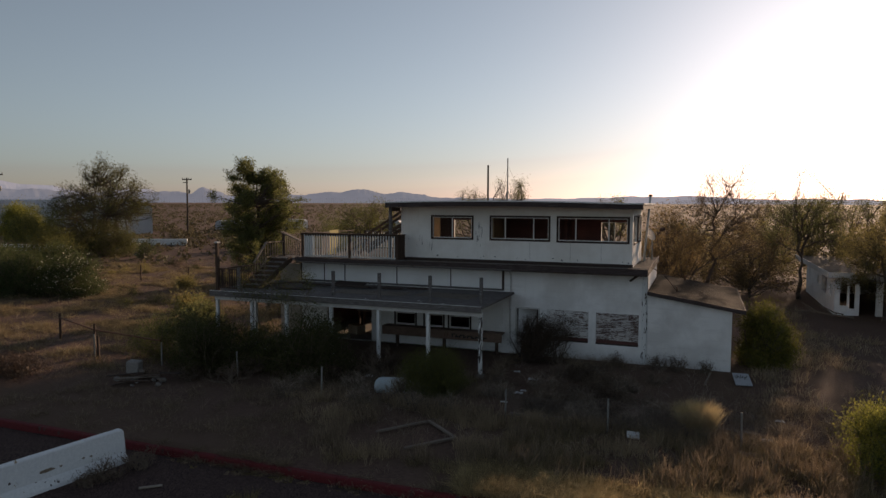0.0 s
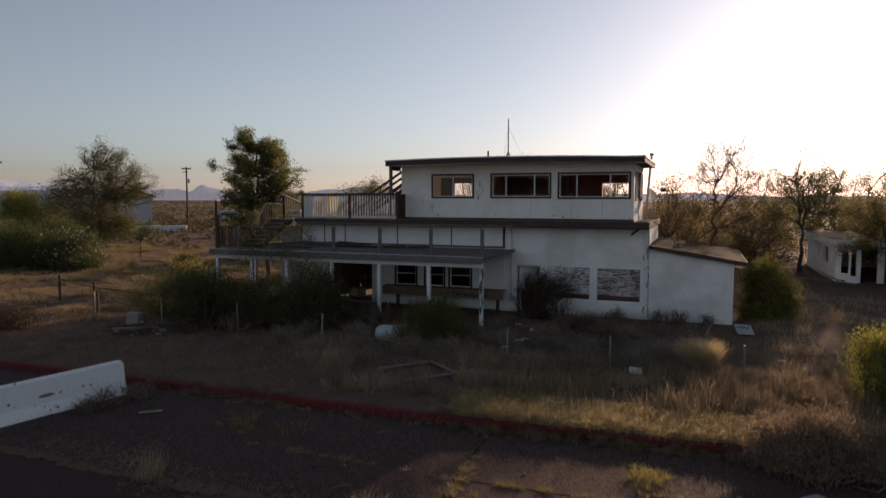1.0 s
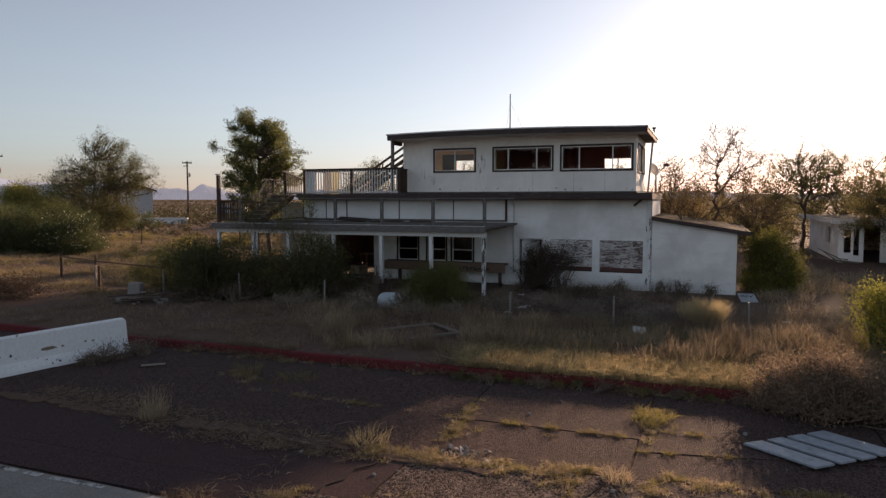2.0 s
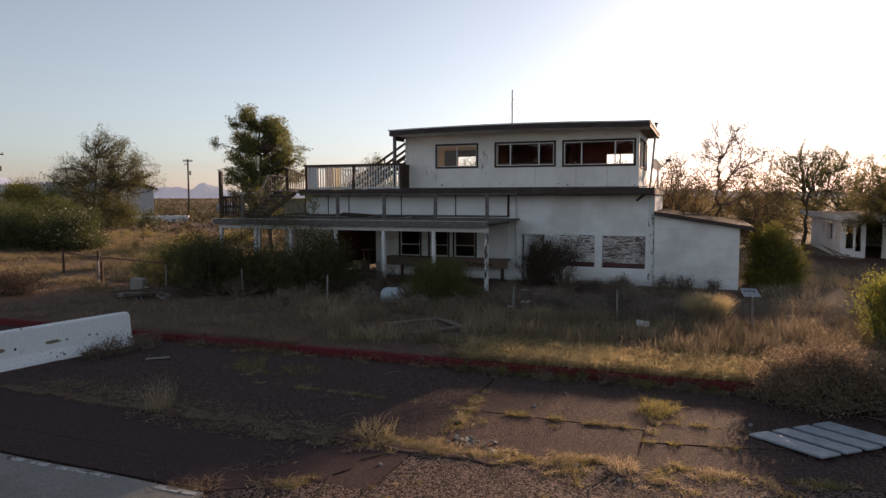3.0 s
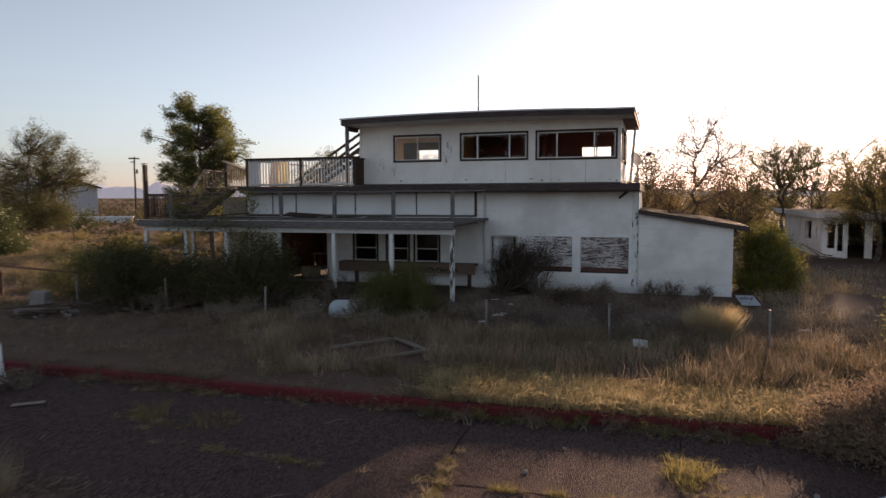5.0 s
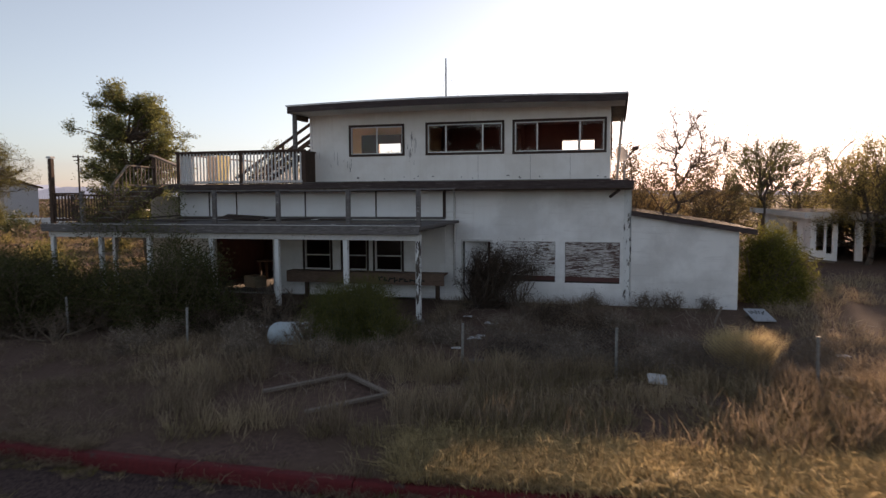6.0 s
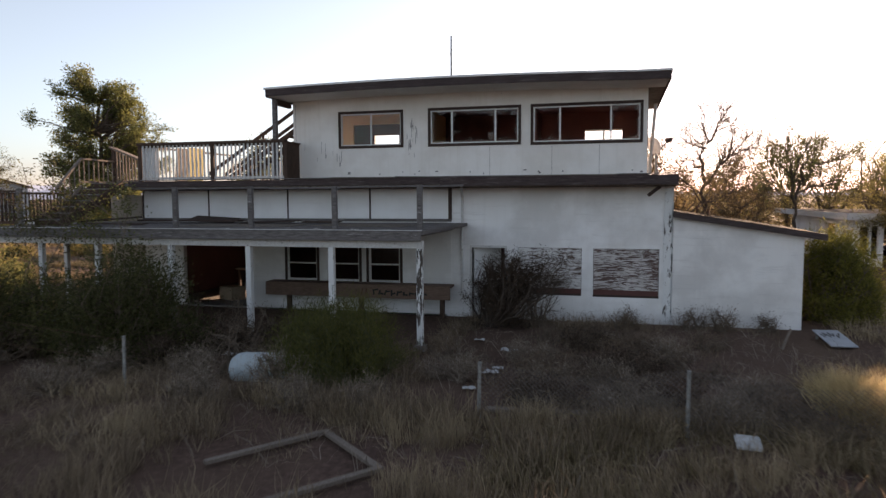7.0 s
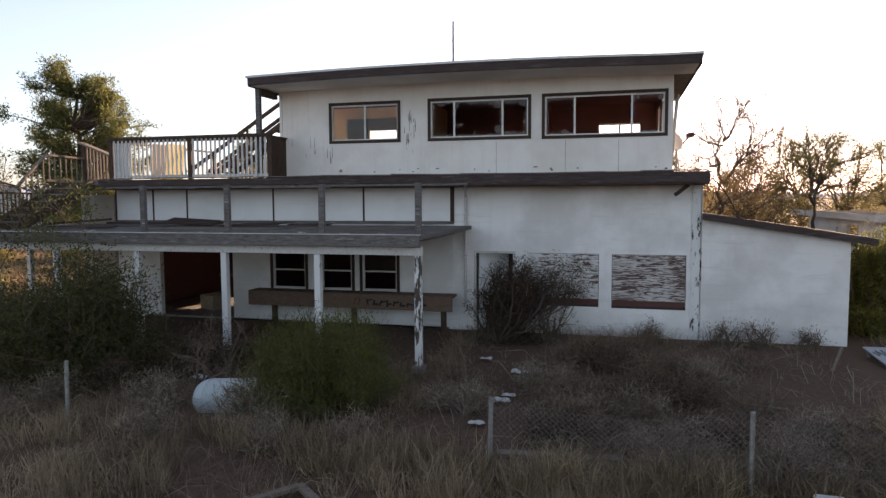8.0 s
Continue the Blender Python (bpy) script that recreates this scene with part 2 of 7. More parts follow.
YELLOWPLY = grain_mat("raw_plywood", (0.50, 0.41, 0.16), (0.66, 0.56, 0.25), 6, 1.0, None, rough=0.8, stretch=(1, 1, 5))
CARDBOARD = grain_mat("dusty_cardboard", (0.36, 0.28, 0.19), (0.52, 0.42, 0.30), 9, 1.4, (0.25, 0.18, 0.12), (0.62, 0.75), 0.9)
ALU = grain_mat("dull_window_aluminium", (0.5, 0.5, 0.49), (0.68, 0.67, 0.65), 15, 1.5, (0.3, 0.27, 0.24), (0.62, 0.75), 0.45, 0.1, 0.001, metal=0.4)
STEEL = grain_mat("galvanised_steel", (0.20, 0.20, 0.19), (0.36, 0.355, 0.34), 14, 1.5, (0.2, 0.13, 0.09), (0.60, 0.72), 0.72, 0.15, 0.001, metal=0.3)
RUST = grain_mat("rusty_steel", (0.09, 0.045, 0.03), (0.2, 0.11, 0.07), 12, 2, None, rough=0.85, metal=0.2)
DISH = grain_mat("grey_dish_paint", (0.62, 0.62, 0.63), (0.74, 0.74, 0.75), 10, 1.5, (0.3, 0.27, 0.25), (0.66, 0.76), 0.5, 0.1, 0.001)
TANKWHITE = grain_mat("chalky_tank_plastic", (0.38, 0.46, 0.49), (0.46, 0.54, 0.57), 5, 1.6, (0.33, 0.36, 0.35), (0.62, 0.80), 0.5, 0.05, 0.002)
BARRIER = grain_mat("painted_concrete_barrier", (0.66, 0.69, 0.70), (0.82, 0.84, 0.85), 16, 1.0, (0.34, 0.25, 0.16), (0.66, 0.68), 0.8, 0.35, 0.006)
CHIPPED = grain_mat("bare_chipped_concrete", (0.15, 0.115, 0.085), (0.32, 0.25, 0.18), 24, 3, None, rough=0.95)
GREYBLOCK = grain_mat("grey_block", (0.18, 0.165, 0.155), (0.31, 0.285, 0.265), 18, 2, None, rough=0.9)
DOORPAINT = grain_mat("dusty_pale_blue_paint", (0.22, 0.26, 0.30), (0.37, 0.415, 0.46), 9, 1.6, (0.17, 0.15, 0.13), (0.58, 0.68), 0.5, 0.2, 0.003)
PAPER = grain_mat("pale_litter", (0.42, 0.43, 0.43), (0.62, 0.63, 0.63), 12, 3, (0.30, 0.27, 0.24), (0.60, 0.75), 0.8)
BENCHWOOD = grain_mat("reddish_brown_plank", (0.13, 0.082, 0.062), (0.26, 0.17, 0.13), 8, 1.4, (0.06, 0.04, 0.03), (0.6, 0.72), 0.9, 0.4, 0.004, (0.8, 4, 4))
LUMBER = grain_mat("bleached_lumber", (0.14, 0.11, 0.09), (0.29, 0.24, 0.20), 9, 1.4, (0.09, 0.07, 0.055), (0.58, 0.70), 0.9, 0.4, 0.004, (4, 4, 4))
PALESTICK = grain_mat("bleached_stick", (0.20, 0.165, 0.135), (0.34, 0.29, 0.245), 12, 2, None, rough=0.9)
BARK = grain_mat("rough_bark", (0.055, 0.042, 0.034), (0.15, 0.115, 0.09), 14, 2, None, rough=0.95, bumps=0.8, dist=0.02, stretch=(2, 2, 0.6))
TWIG = grain_mat("dry_twig", (0.10, 0.075, 0.058), (0.24, 0.185, 0.14), 12, 2, None, rough=0.95)
GREENBARK = grain_mat("green_bark", (0.07, 0.075, 0.035), (0.15, 0.15, 0.075), 12, 2, None, rough=0.9)
PINELEAF = leaf_mat("pine_needles", (0.085, 0.098, 0.038), (0.27, 0.27, 0.10), 0.55)
OLIVELEAF = leaf_mat("olive_leaves", (0.085, 0.095, 0.036), (0.25, 0.245, 0.095), 0.5)
DARKLEAF = leaf_mat("dusty_dark_leaves", (0.052, 0.056, 0.024), (0.15, 0.145, 0.06), 0.5)
OLEANDER = leaf_mat("oleander_leaves", (0.04, 0.055, 0.022), (0.13, 0.15, 0.06), 0.45)
# Pale flecks: petals on the field shrub, painted leaf glints on the oleanders.
FLECK = leaf_mat("pale_bloom_and_glint", (0.42, 0.40, 0.30), (0.62, 0.60, 0.48), 0.4)
YELLOWLEAF = leaf_mat("yellow_green_leaves", (0.16, 0.165, 0.036), (0.38, 0.355, 0.085), 0.55)
GREENLEAF = leaf_mat("fresh_green_leaves", (0.08, 0.086, 0.03), (0.22, 0.21, 0.068), 0.55)
RUSTLEAF = leaf_mat("dry_reddish_leaves", (0.13, 0.092, 0.05), (0.33, 0.245, 0.125), 0.55)
GOLDLEAF = leaf_mat("dusty_gold_leaves", (0.14, 0.12, 0.05), (0.40, 0.33, 0.13), 0.62)
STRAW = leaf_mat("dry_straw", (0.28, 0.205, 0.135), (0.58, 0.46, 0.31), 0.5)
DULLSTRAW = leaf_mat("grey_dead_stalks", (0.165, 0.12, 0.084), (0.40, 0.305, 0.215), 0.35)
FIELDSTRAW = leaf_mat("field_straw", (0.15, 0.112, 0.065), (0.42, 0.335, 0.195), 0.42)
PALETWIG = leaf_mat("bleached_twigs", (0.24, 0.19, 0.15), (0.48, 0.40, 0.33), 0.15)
# Straw for sunlit spots, its paleness standing in for some of the sun.
SUNLITSTRAW = leaf_mat("sunlit_gold_straw", (0.42, 0.32, 0.17), (0.72, 0.58, 0.34), 0.58)
WEED = leaf_mat("yellow_weed", (0.17, 0.145, 0.052), (0.38, 0.315, 0.12), 0.6)
JUNIPER = leaf_mat("juniper_sprays", (0.10, 0.10, 0.026), (0.34, 0.31, 0.08), 0.58)
DEADLEAF = leaf_mat("dead_brown_scrub", (0.12, 0.082, 0.062), (0.30, 0.215, 0.155), 0.35)
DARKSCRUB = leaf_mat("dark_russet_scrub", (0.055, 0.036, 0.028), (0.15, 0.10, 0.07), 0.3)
FARSCRUB = leaf_mat("far_desert_scrub", (0.07, 0.06, 0.036), (0.19, 0.16, 0.088), 0.25)
PALOLEAF = leaf_mat("palo_verde_twigs", (0.062, 0.066, 0.027), (0.20, 0.19, 0.075), 0.45)
TUMBLE = leaf_mat("grey_brown_tumbleweed", (0.17, 0.118, 0.086), (0.42, 0.305, 0.21), 0.4)
GLASS = glass_mat()
SHEETMETAL = grain_mat("grey_sheet_metal", (0.36, 0.39, 0.42), (0.46, 0.49, 0.52), 6, 0.4, None, rough=0.6, metal=0.2, bumps=0.05)
ROOFSHEET = grain_mat("ribbed_roof_sheet", (0.42, 0.46, 0.50), (0.60, 0.63, 0.67), 6, 0.4, None, rough=0.45, metal=0.4, bumps=0.05)
CREOSOTE_POLE = grain_mat("tarred_pole", (0.04, 0.03, 0.025), (0.09, 0.07, 0.055), 10, 1, None, rough=0.9)
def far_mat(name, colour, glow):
    """Far rock; kilometres of bright dusty air are painted in as a glow."""
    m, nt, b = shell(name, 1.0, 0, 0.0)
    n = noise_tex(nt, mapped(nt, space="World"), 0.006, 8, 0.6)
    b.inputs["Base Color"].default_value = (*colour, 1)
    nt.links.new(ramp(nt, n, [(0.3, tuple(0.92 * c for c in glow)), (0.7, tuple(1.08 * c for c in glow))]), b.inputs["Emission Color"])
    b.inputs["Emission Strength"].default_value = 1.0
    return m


# haze over both ranges is emitted colour, paler on the farther one
MOUNT = far_mat("haze_glow_mountain", (0.1, 0.1, 0.1), (0.14, 0.17, 0.215))
MOUNTFAR = far_mat("haze_glow_far_mountain", (0.1, 0.1, 0.1), (0.24, 0.275, 0.33))
BLACKPAINT = grain_mat("black_spray_paint", (0.02, 0.018, 0.017), (0.05, 0.045, 0.04), 20, 2, None, rough=0.7)

# ---------- building helpers ----------
class Geo:
    def __init__(self):
        self.v, self.f = [], []

    def add(self, verts, faces):
        n = len(self.v)
        self.v += [tuple(p) for p in verts]
        self.f += [tuple(n + i for i in q) for q in faces]
        return self

    def box(self, x0, x1, y0, y1, z0, z1):
        vs = [(x, y, z) for x in (x0, x1) for y in (y0, y1) for z in (z0, z1)]
        return self.add(vs, [(0, 1, 3, 2), (4, 6, 7, 5), (0, 4, 5, 1), (2, 3, 7, 6), (0, 2, 6, 4), (1, 5, 7, 3)])

    def posed(self, m, sx, sy, sz):
        """A box of that size round the origin of the pose m."""
        vs = [m @ Vector((x, y, z)) for x in (-sx / 2, sx / 2) for y in (-sy / 2, sy / 2) for z in (-sz / 2, sz / 2)]
        return self.add(vs, [(0, 1, 3, 2), (4, 6, 7, 5), (0, 4, 5, 1), (2, 3, 7, 6), (0, 2, 6, 4), (1, 5, 7, 3)])

    def beam(self, p, q, w, h):
        """A bar from p to q, w wide and h high."""
        p, q = Vector(p), Vector(q)
        d = (q - p).normalized()
        side = d.cross(Vector((0, 0, 1)))
        side = side.normalized() if side.length > 1e-4 else Vector((1, 0, 0))
        up = side.cross(d)
        vs = [e + side * sx * w / 2 + up * sz * h / 2 for e in (p, q) for sx in (-1, 1) for sz in (-1, 1)]
        return self.add(vs, [(0, 1, 3, 2), (4, 6, 7, 5), (0, 4, 5, 1), (2, 3, 7, 6), (0, 2, 6, 4), (1, 5, 7, 3)])

    def tube(self, p, q, r0, r1, n=6, caps=False):
        p, q = Vector(p), Vector(q)
        d = (q - p).normalized() if (q - p).length > 1e-6 else Vector((0, 0, 1))
        a = d.orthogonal().normalized()
        b = d.cross(a)
        ring = [(math.cos(2 * math.pi * k / n), math.sin(2 * math.pi * k / n)) for k in range(n)]
        vs = [p + (a * c + b * s) * r0 for c, s in ring] + [q + (a * c + b * s) * r1 for c, s in ring]
        fs = [(k, (k + 1) % n, n + (k + 1) % n, n + k) for k in range(n)]
        if caps:
            fs += [tuple(range(n - 1, -1, -1)), tuple(range(n, 2 * n))]
        return self.add(vs, fs)

    def prism(self, outline, y0, y1):
        """An outline in x and z, drawn out from y0 to y1."""
        n = len(outline)
        vs = [(x, y0, z) for x, z in outline] + [(x, y1, z) for x, z in outline]
        return self.add(vs, [tuple(range(n)), tuple(range(2 * n - 1, n - 1, -1))] + [(k, n + k, n + (k + 1) % n, (k + 1) % n) for k in range(n)])


def mesh_of(name, geo, material, shift=(0, 0, 0), bevel=0.0, smooth=False):
    me = bpy.data.meshes.new(name)
    s = Vector(shift)
    me.from_pydata([tuple(Vector(p) - s) for p in geo.v], [], geo.f)
    if bevel or smooth:
        bm = bmesh.new()
        bm.from_mesh(me)
        bmesh.ops.recalc_face_normals(bm, faces=bm.faces)
        if bevel:
            bmesh.ops.bevel(bm, geom=list(bm.edges), offset=bevel, segments=1, affect="EDGES", clamp_overlap=True)
        if smooth:
            for f in bm.faces:
                f.smooth = True
        bm.to_mesh(me)
        bm.free()
    me.materials.append(material)
    return me


BASE = {}


def thing(name, at, label, category, group="", kind=""):
    ob = new(name)
    ob.location = at
    ob.empty_display_size = 0.2
    BASE[ob] = Vector(at)
    return tagged(ob, label, category, group, kind)


def part(name, geo, material, parent, label="", bevel=0.0, smooth=False):
    """One mesh object, given in world places, under a thing or under a part."""
    ob = new(name, mesh_of(name, geo, material, BASE[parent], bevel, smooth))
    ob.parent = parent
    BASE[ob] = BASE[parent]
    return tagged(ob, label)


def single(name, geo, material, at, label, category, group="", kind="", bevel=0.0, smooth=False):
    """A thing of one mesh."""
    ob = new(name, mesh_of(name, geo, material, at, bevel, smooth))
    ob.location = at
    BASE[ob] = Vector(at)
    return tagged(ob, label, category, group, kind)


def piece(name, mesh, parent, at, rz=0.0):
    """A piece that shares its mesh, at a place in the world, under parent."""
    ob = new(name, mesh)
    ob.parent = parent
    ob.location = Vector(at) - BASE[parent]
    ob.rotation_euler = (0, 0, rz)
    BASE[ob] = Vector(at)
    return ob


def wall_geo(a0, a1, z0, z1, face, thick, holes=(), along="x"):
    """A wall along x or y with its outer face at `face`, thick away from it, with openings (a0, a1, z0, z1) right through it."""
    cuts_a = sorted({a0, a1, *[h[0] for h in holes], *[h[1] for h in holes]})
    cuts_z = sorted({z0, z1, *[h[2] for h in holes], *[h[3] for h in holes]})
    cuts_a, cuts_z = [c for c in cuts_a if a0 <= c <= a1], [c for c in cuts_z if z0 <= c <= z1]
    na, nz = len(cuts_a) - 1, len(cuts_z) - 1

    def solid(i, j):
        if not (0 <= i < na and 0 <= j < nz):
            return False
        ca, cz = (cuts_a[i] + cuts_a[i + 1]) / 2, (cuts_z[j] + cuts_z[j + 1]) / 2
        return not any(h[0] < ca < h[1] and h[2] < cz < h[3] for h in holes)

    g = Geo()

    def pt(a, d, z):
        return (a, face + d, z) if along == "x" else (face + d, a, z)

    for i in range(na):
        for j in range(nz):
            if not solid(i, j):
                continue
            p, q, r, s = cuts_a[i], cuts_a[i + 1], cuts_z[j], cuts_z[j + 1]
            g.add([pt(p, 0, r), pt(q, 0, r), pt(q, 0, s), pt(p, 0, s)], [(0, 1, 2, 3)])
            g.add([pt(p, thick, r), pt(p, thick, s), pt(q, thick, s), pt(q, thick, r)], [(0, 1, 2, 3)])
            if not solid(i - 1, j):
                g.add([pt(p, 0, r), pt(p, 0, s), pt(p, thick, s), pt(p, thick, r)], [(0, 1, 2, 3)])
            if not solid(i + 1, j):
                g.add([pt(q, 0, r), pt(q, thick, r), pt(q, thick, s), pt(q, 0, s)], [(0, 1, 2, 3)])
            if not solid(i, j - 1):
                g.add([pt(p, 0, r), pt(p, thick, r), pt(q, thick, r), pt(q, 0, r)], [(0, 1, 2, 3)])
            if not solid(i, j + 1):
                g.add([pt(p, 0, s), pt(q, 0, s), pt(q, thick, s), pt(p, thick, s)], [(0, 1, 2, 3)])
    return g


def shade_height(x, y):
    """The lie of the land: the yard is level, the paved strip before it falls gently to the east."""
    w = min(1.0, max(0.0, (20.0 - y) / 6.0))
    w = w * w * (3 - 2 * w)
    cx = min(6.0, max(-5.0, x))
    return w * (-0.13 - 0.030 * cx)


def pave_height(x, y):
    return shade_height(x, y) - 0.15


def slant(x):
    """East of the bend the kerb and the slabs run askew to the house."""
    return 0.14 * max(0.0, min(x, 30.0) + 5.2)


def kerb_y(x):
    return KERB_Y + slant(x)


def lay(x, y):
    """A line parallel to the kerb, easing back to the house's own line further into the yard."""
    return y + slant(x) * max(0.0, 1.0 - abs(y - KERB_Y) / 8.0)


def gh(x, y):
    """The height of the ground or the paving."""
    if y <= kerb_y(x):
        return pave_height(x, y)
    n = 0.0
    if abs(x) < 80 and y < 80:
        n = 0.07 * noise.noise((x * 0.33, y * 0.33, 0)) + 0.03 * noise.noise((x * 0.8, y * 0.8, 4))
        if -20 < x < 2.2 and 23 < y < 35:
            n *= 0.15
    return shade_height(x, y) + n


# ---------- the ground ----------
KERB_Y = 13.45


def ground_sheet():
    xs = sorted({*np.linspace(-30, 12, 127).round(3), *np.linspace(-60, 40, 101).round(2), *np.linspace(-400, -60, 18).round(1), *np.linspace(40, 400, 18).round(1), -4500.0, -2500.0, -1200.0, 1200.0, 2500.0, 4500.0})
    ys = sorted({*np.linspace(KERB_Y + 0.02, 28, 45).round(3), *np.linspace(28.5, 60, 64).round(2), *np.linspace(60, 400, 25).round(1), 1000.0, 2200.0, 4600.0, KERB_Y - 0.12, 10.0, 5.0, 0.0, -10.0, -40.0, -150.0, -800.0, -4500.0})
    g = Geo()
    for y in ys:
        for x in xs:
            yy = lay(x, y)
            z = gh(x, yy) if y > KERB_Y else shade_height(x, yy) - 0.18
            g.v.append((x, yy, z))
    nx = len(xs)
    for j in range(len(ys) - 1):
        for i in range(nx - 1):
            a = j * nx + i
            g.f.append((a, a + 1, a + nx + 1, a + nx))
    return single("ground", g, SOIL, (0, 0, 0), "dusty brown desert soil with dry litter", "ground", kind="structure", smooth=True)


ground_sheet()


def paving():
    road = thing("pavement", (0, 10, -0.2), "cracked old asphalt strip with weedy joints", "pavement", kind="structure")

    def slab(name, quad, mat, lift=0.0, thick=0.08):
        """A slab with slightly wavy edges."""
        g = Geo()
        ring = []
        for (xa, ya), (xb, yb) in zip(quad, quad[1:] + quad[:1]):
            n = max(2, int(math.hypot(xb - xa, yb - ya) / 0.35))
            for k in range(n):
                t = k / n
                x, y = xa + (xb - xa) * t, ya + (yb - ya) * t
                ring.append((x + 0.03 * noise.noise((x * 2, y * 2, 3)), y + 0.03 * noise.noise((x * 2, y * 2, 9))))
        top = [(x, y, pave_height(x, y) + lift) for x, y in ring]
        low = [(x, y, z - thick) for x, y, z in top]
        n = len(ring)
        g.add(top + low, [tuple(range(n))] + [(k, n + k, n + (k + 1) % n, (k + 1) % n) for k in range(n)])
        part(name, g, mat, road)

    def kerb_edge(x):
        return (x, kerb_y(x) - 0.2)

    for a, b in ((-30.0, -15.0), (-15.0, -3.85)):
        a, b = a + 0.014, b - 0.014
        slab("asphalt_slab", [(a, 7.25), (b, 7.25), (b, 8.74), (a, 8.74)], SMOOTHASPHALT, 0.003)
        slab("asphalt_slab", [(a, 8.77), (b + 0.2, 8.77), (b + 0.08, 10.74), (a, 10.74)], ASPHALT, 0.008)
        mid = [kerb_edge(x) for x in (b - 0.08, -5.2) if x > a] if b > -6 else [kerb_edge(b)]
        slab("asphalt_slab", [(a, 10.77), (b + 0.07, 10.77), *mid, kerb_edge(a)], ASPHALT, -0.004)
    # the slabs east of the bend, between two cross joints that do not quite line up
    slab("asphalt_slab", [(-3.635, 8.83), (-0.86, 9.44), (-0.845, 10.925), (-3.70, 10.145)], ASPHALT, 0.006)
    slab("asphalt_slab", [(-3.70, 10.165), (-0.845, 10.945), (-0.84, 11.045), (-3.755, 10.765)], ASPHALT, -0.003)
    slab("asphalt_slab", [(-3.755, 10.79), (-0.82, 11.07), kerb_edge(-0.76), kerb_edge(-3.91)], ASPHALT, 0.004)
    slab("asphalt_slab", [(-0.83, 9.45), (2.9, 10.10), (2.9, 11.51), (-0.815, 10.47)], ASPHALT, -0.004)
    slab("asphalt_slab", [(-0.815, 10.49), (2.9, 11.53), (2.9, 11.83), (-0.80, 11.53)], ASPHALT, 0.007)
    slab("asphalt_slab", [(-0.79, 11.55), (2.9, 11.85), kerb_edge(2.9), kerb_edge(-0.735)], ASPHALT, 0.0)
    slab("asphalt_slab", [(2.94, 10.12), (9.0, 11.0), kerb_edge(9.0), kerb_edge(2.94)], ASPHALT, 0.004)
    slab("asphalt_slab", [(9.04, 11.0), (30.0, 13.9), kerb_edge(30.0), kerb_edge(9.04)], ASPHALT, -0.004)
    slab("asphalt_slab", [(-3.84, 7.27), (-4.5, 7.25), (-5.6, 6.5), (-5.6, -25), (30, -25), (30, 13.86), (9.0, 10.96), (2.9, 10.06), (-0.84, 9.40), (-3.62, 8.80), (-3.84, 8.74)], GRAVELLY, 0.004)
    # a ragged crack across the coarse asphalt, filled with dark dirt
    for line in ([(-4.22, 8.6), (-4.26, 8.3), (-4.42, 8.05), (-4.40, 7.7), (-4.52, 7.45), (-4.38, 6.9), (-4.46, 6.3), (-4.3, 5.5)], [(-1.1, 9.1), (-1.3, 8.5), (-1.2, 7.6), (-1.5, 6.9)]):
        left = [(x - 0.014, y) for x, y in line]
        right = [(x + 0.014, y + 0.02) for x, y in reversed(line)]
        slab("crack_dirt", left + right, CRACKDIRT, 0.017, 0.015)
    slab("asphalt_slab", [(-30, 7.25), (-30, 6.5), (-5.66, 6.5), (-4.56, 7.25)], SMOOTHASPHALT, 0.0)
    slab("concrete_slab", [(-30, 6.38), (-30, -25), (-5.68, -25), (-5.68, 6.38)], CONCRETE, 0.03)
    rnd = random.Random(3)
    # crumbled soil washed into the long joint
    x = -13.0
    while x < -2.6:
        w = rnd.uniform(0.25, 0.8)
        a, b = 8.74 - rnd.uniform(0.02, 0.16), 8.76 + rnd.uniform(0.04, 0.26)
        slab("soil_patch", [(x, a + 0.06), (x + w * 0.5, a), (x + w, a + 0.08), (x + w * 0.9, b - 0.06), (x + w * 0.4, b), (x + 0.03, b - 0.05)], SOIL, 0.016 + rnd.uniform(0, 0.01), 0.04)
        x += w * rnd.uniform(0.7, 1.1)
    x = -12.0
    while x < -5.7:
        w = rnd.uniform(0.08, 0.9)
        if rnd.random() < 0.85:
            slab("edge_line", [(x, 6.26), (min(x + w, -5.72), 6.26), (min(x + w, -5.72), 6.37 - rnd.uniform(0, 0.05)), (x, 6.37 - rnd.uniform(0, 0.05))], EDGEPAINT, 0.038, 0.02)
        x += w + rnd.choice((0.012, 0.03, 0.16))
    return road


paving()


def kerb():
    k = thing("kerb", (-4, KERB_Y, 0), "faded red painted concrete kerb along the asphalt", "kerb", kind="structure")
    x = -29.2
    rnd = random.Random(5)
    while x < 16:
        x2 = x + 2.4
        g = Geo()
        vs = []
        j = rnd.uniform(-0.008, 0.008)
        tip = rnd.uniform(-0.008, 0.008)
        for xx, lift in ((x + 0.006, 0.0), (x2 - 0.006, tip)):
            yk, z = kerb_y(xx) + j, pave_height(xx, kerb_y(xx)) + lift
            vs += [(xx, yk - 0.17, z - 0.1), (xx, yk - 0.15, z + 0.14), (xx, yk - 0.12, z + 0.17), (xx, yk + 0.02, z + 0.17), (xx, yk + 0.02, z - 0.1)]
        g.add(vs, [(0, 1, 2, 3, 4), (9, 8, 7, 6, 5)] + [(i, 5 + i, 5 + (i + 1) % 5, (i + 1) % 5) for i in range(5)])
        part("kerb_stone", g, KERB, k, "", 0.008)
        x = x2


kerb()

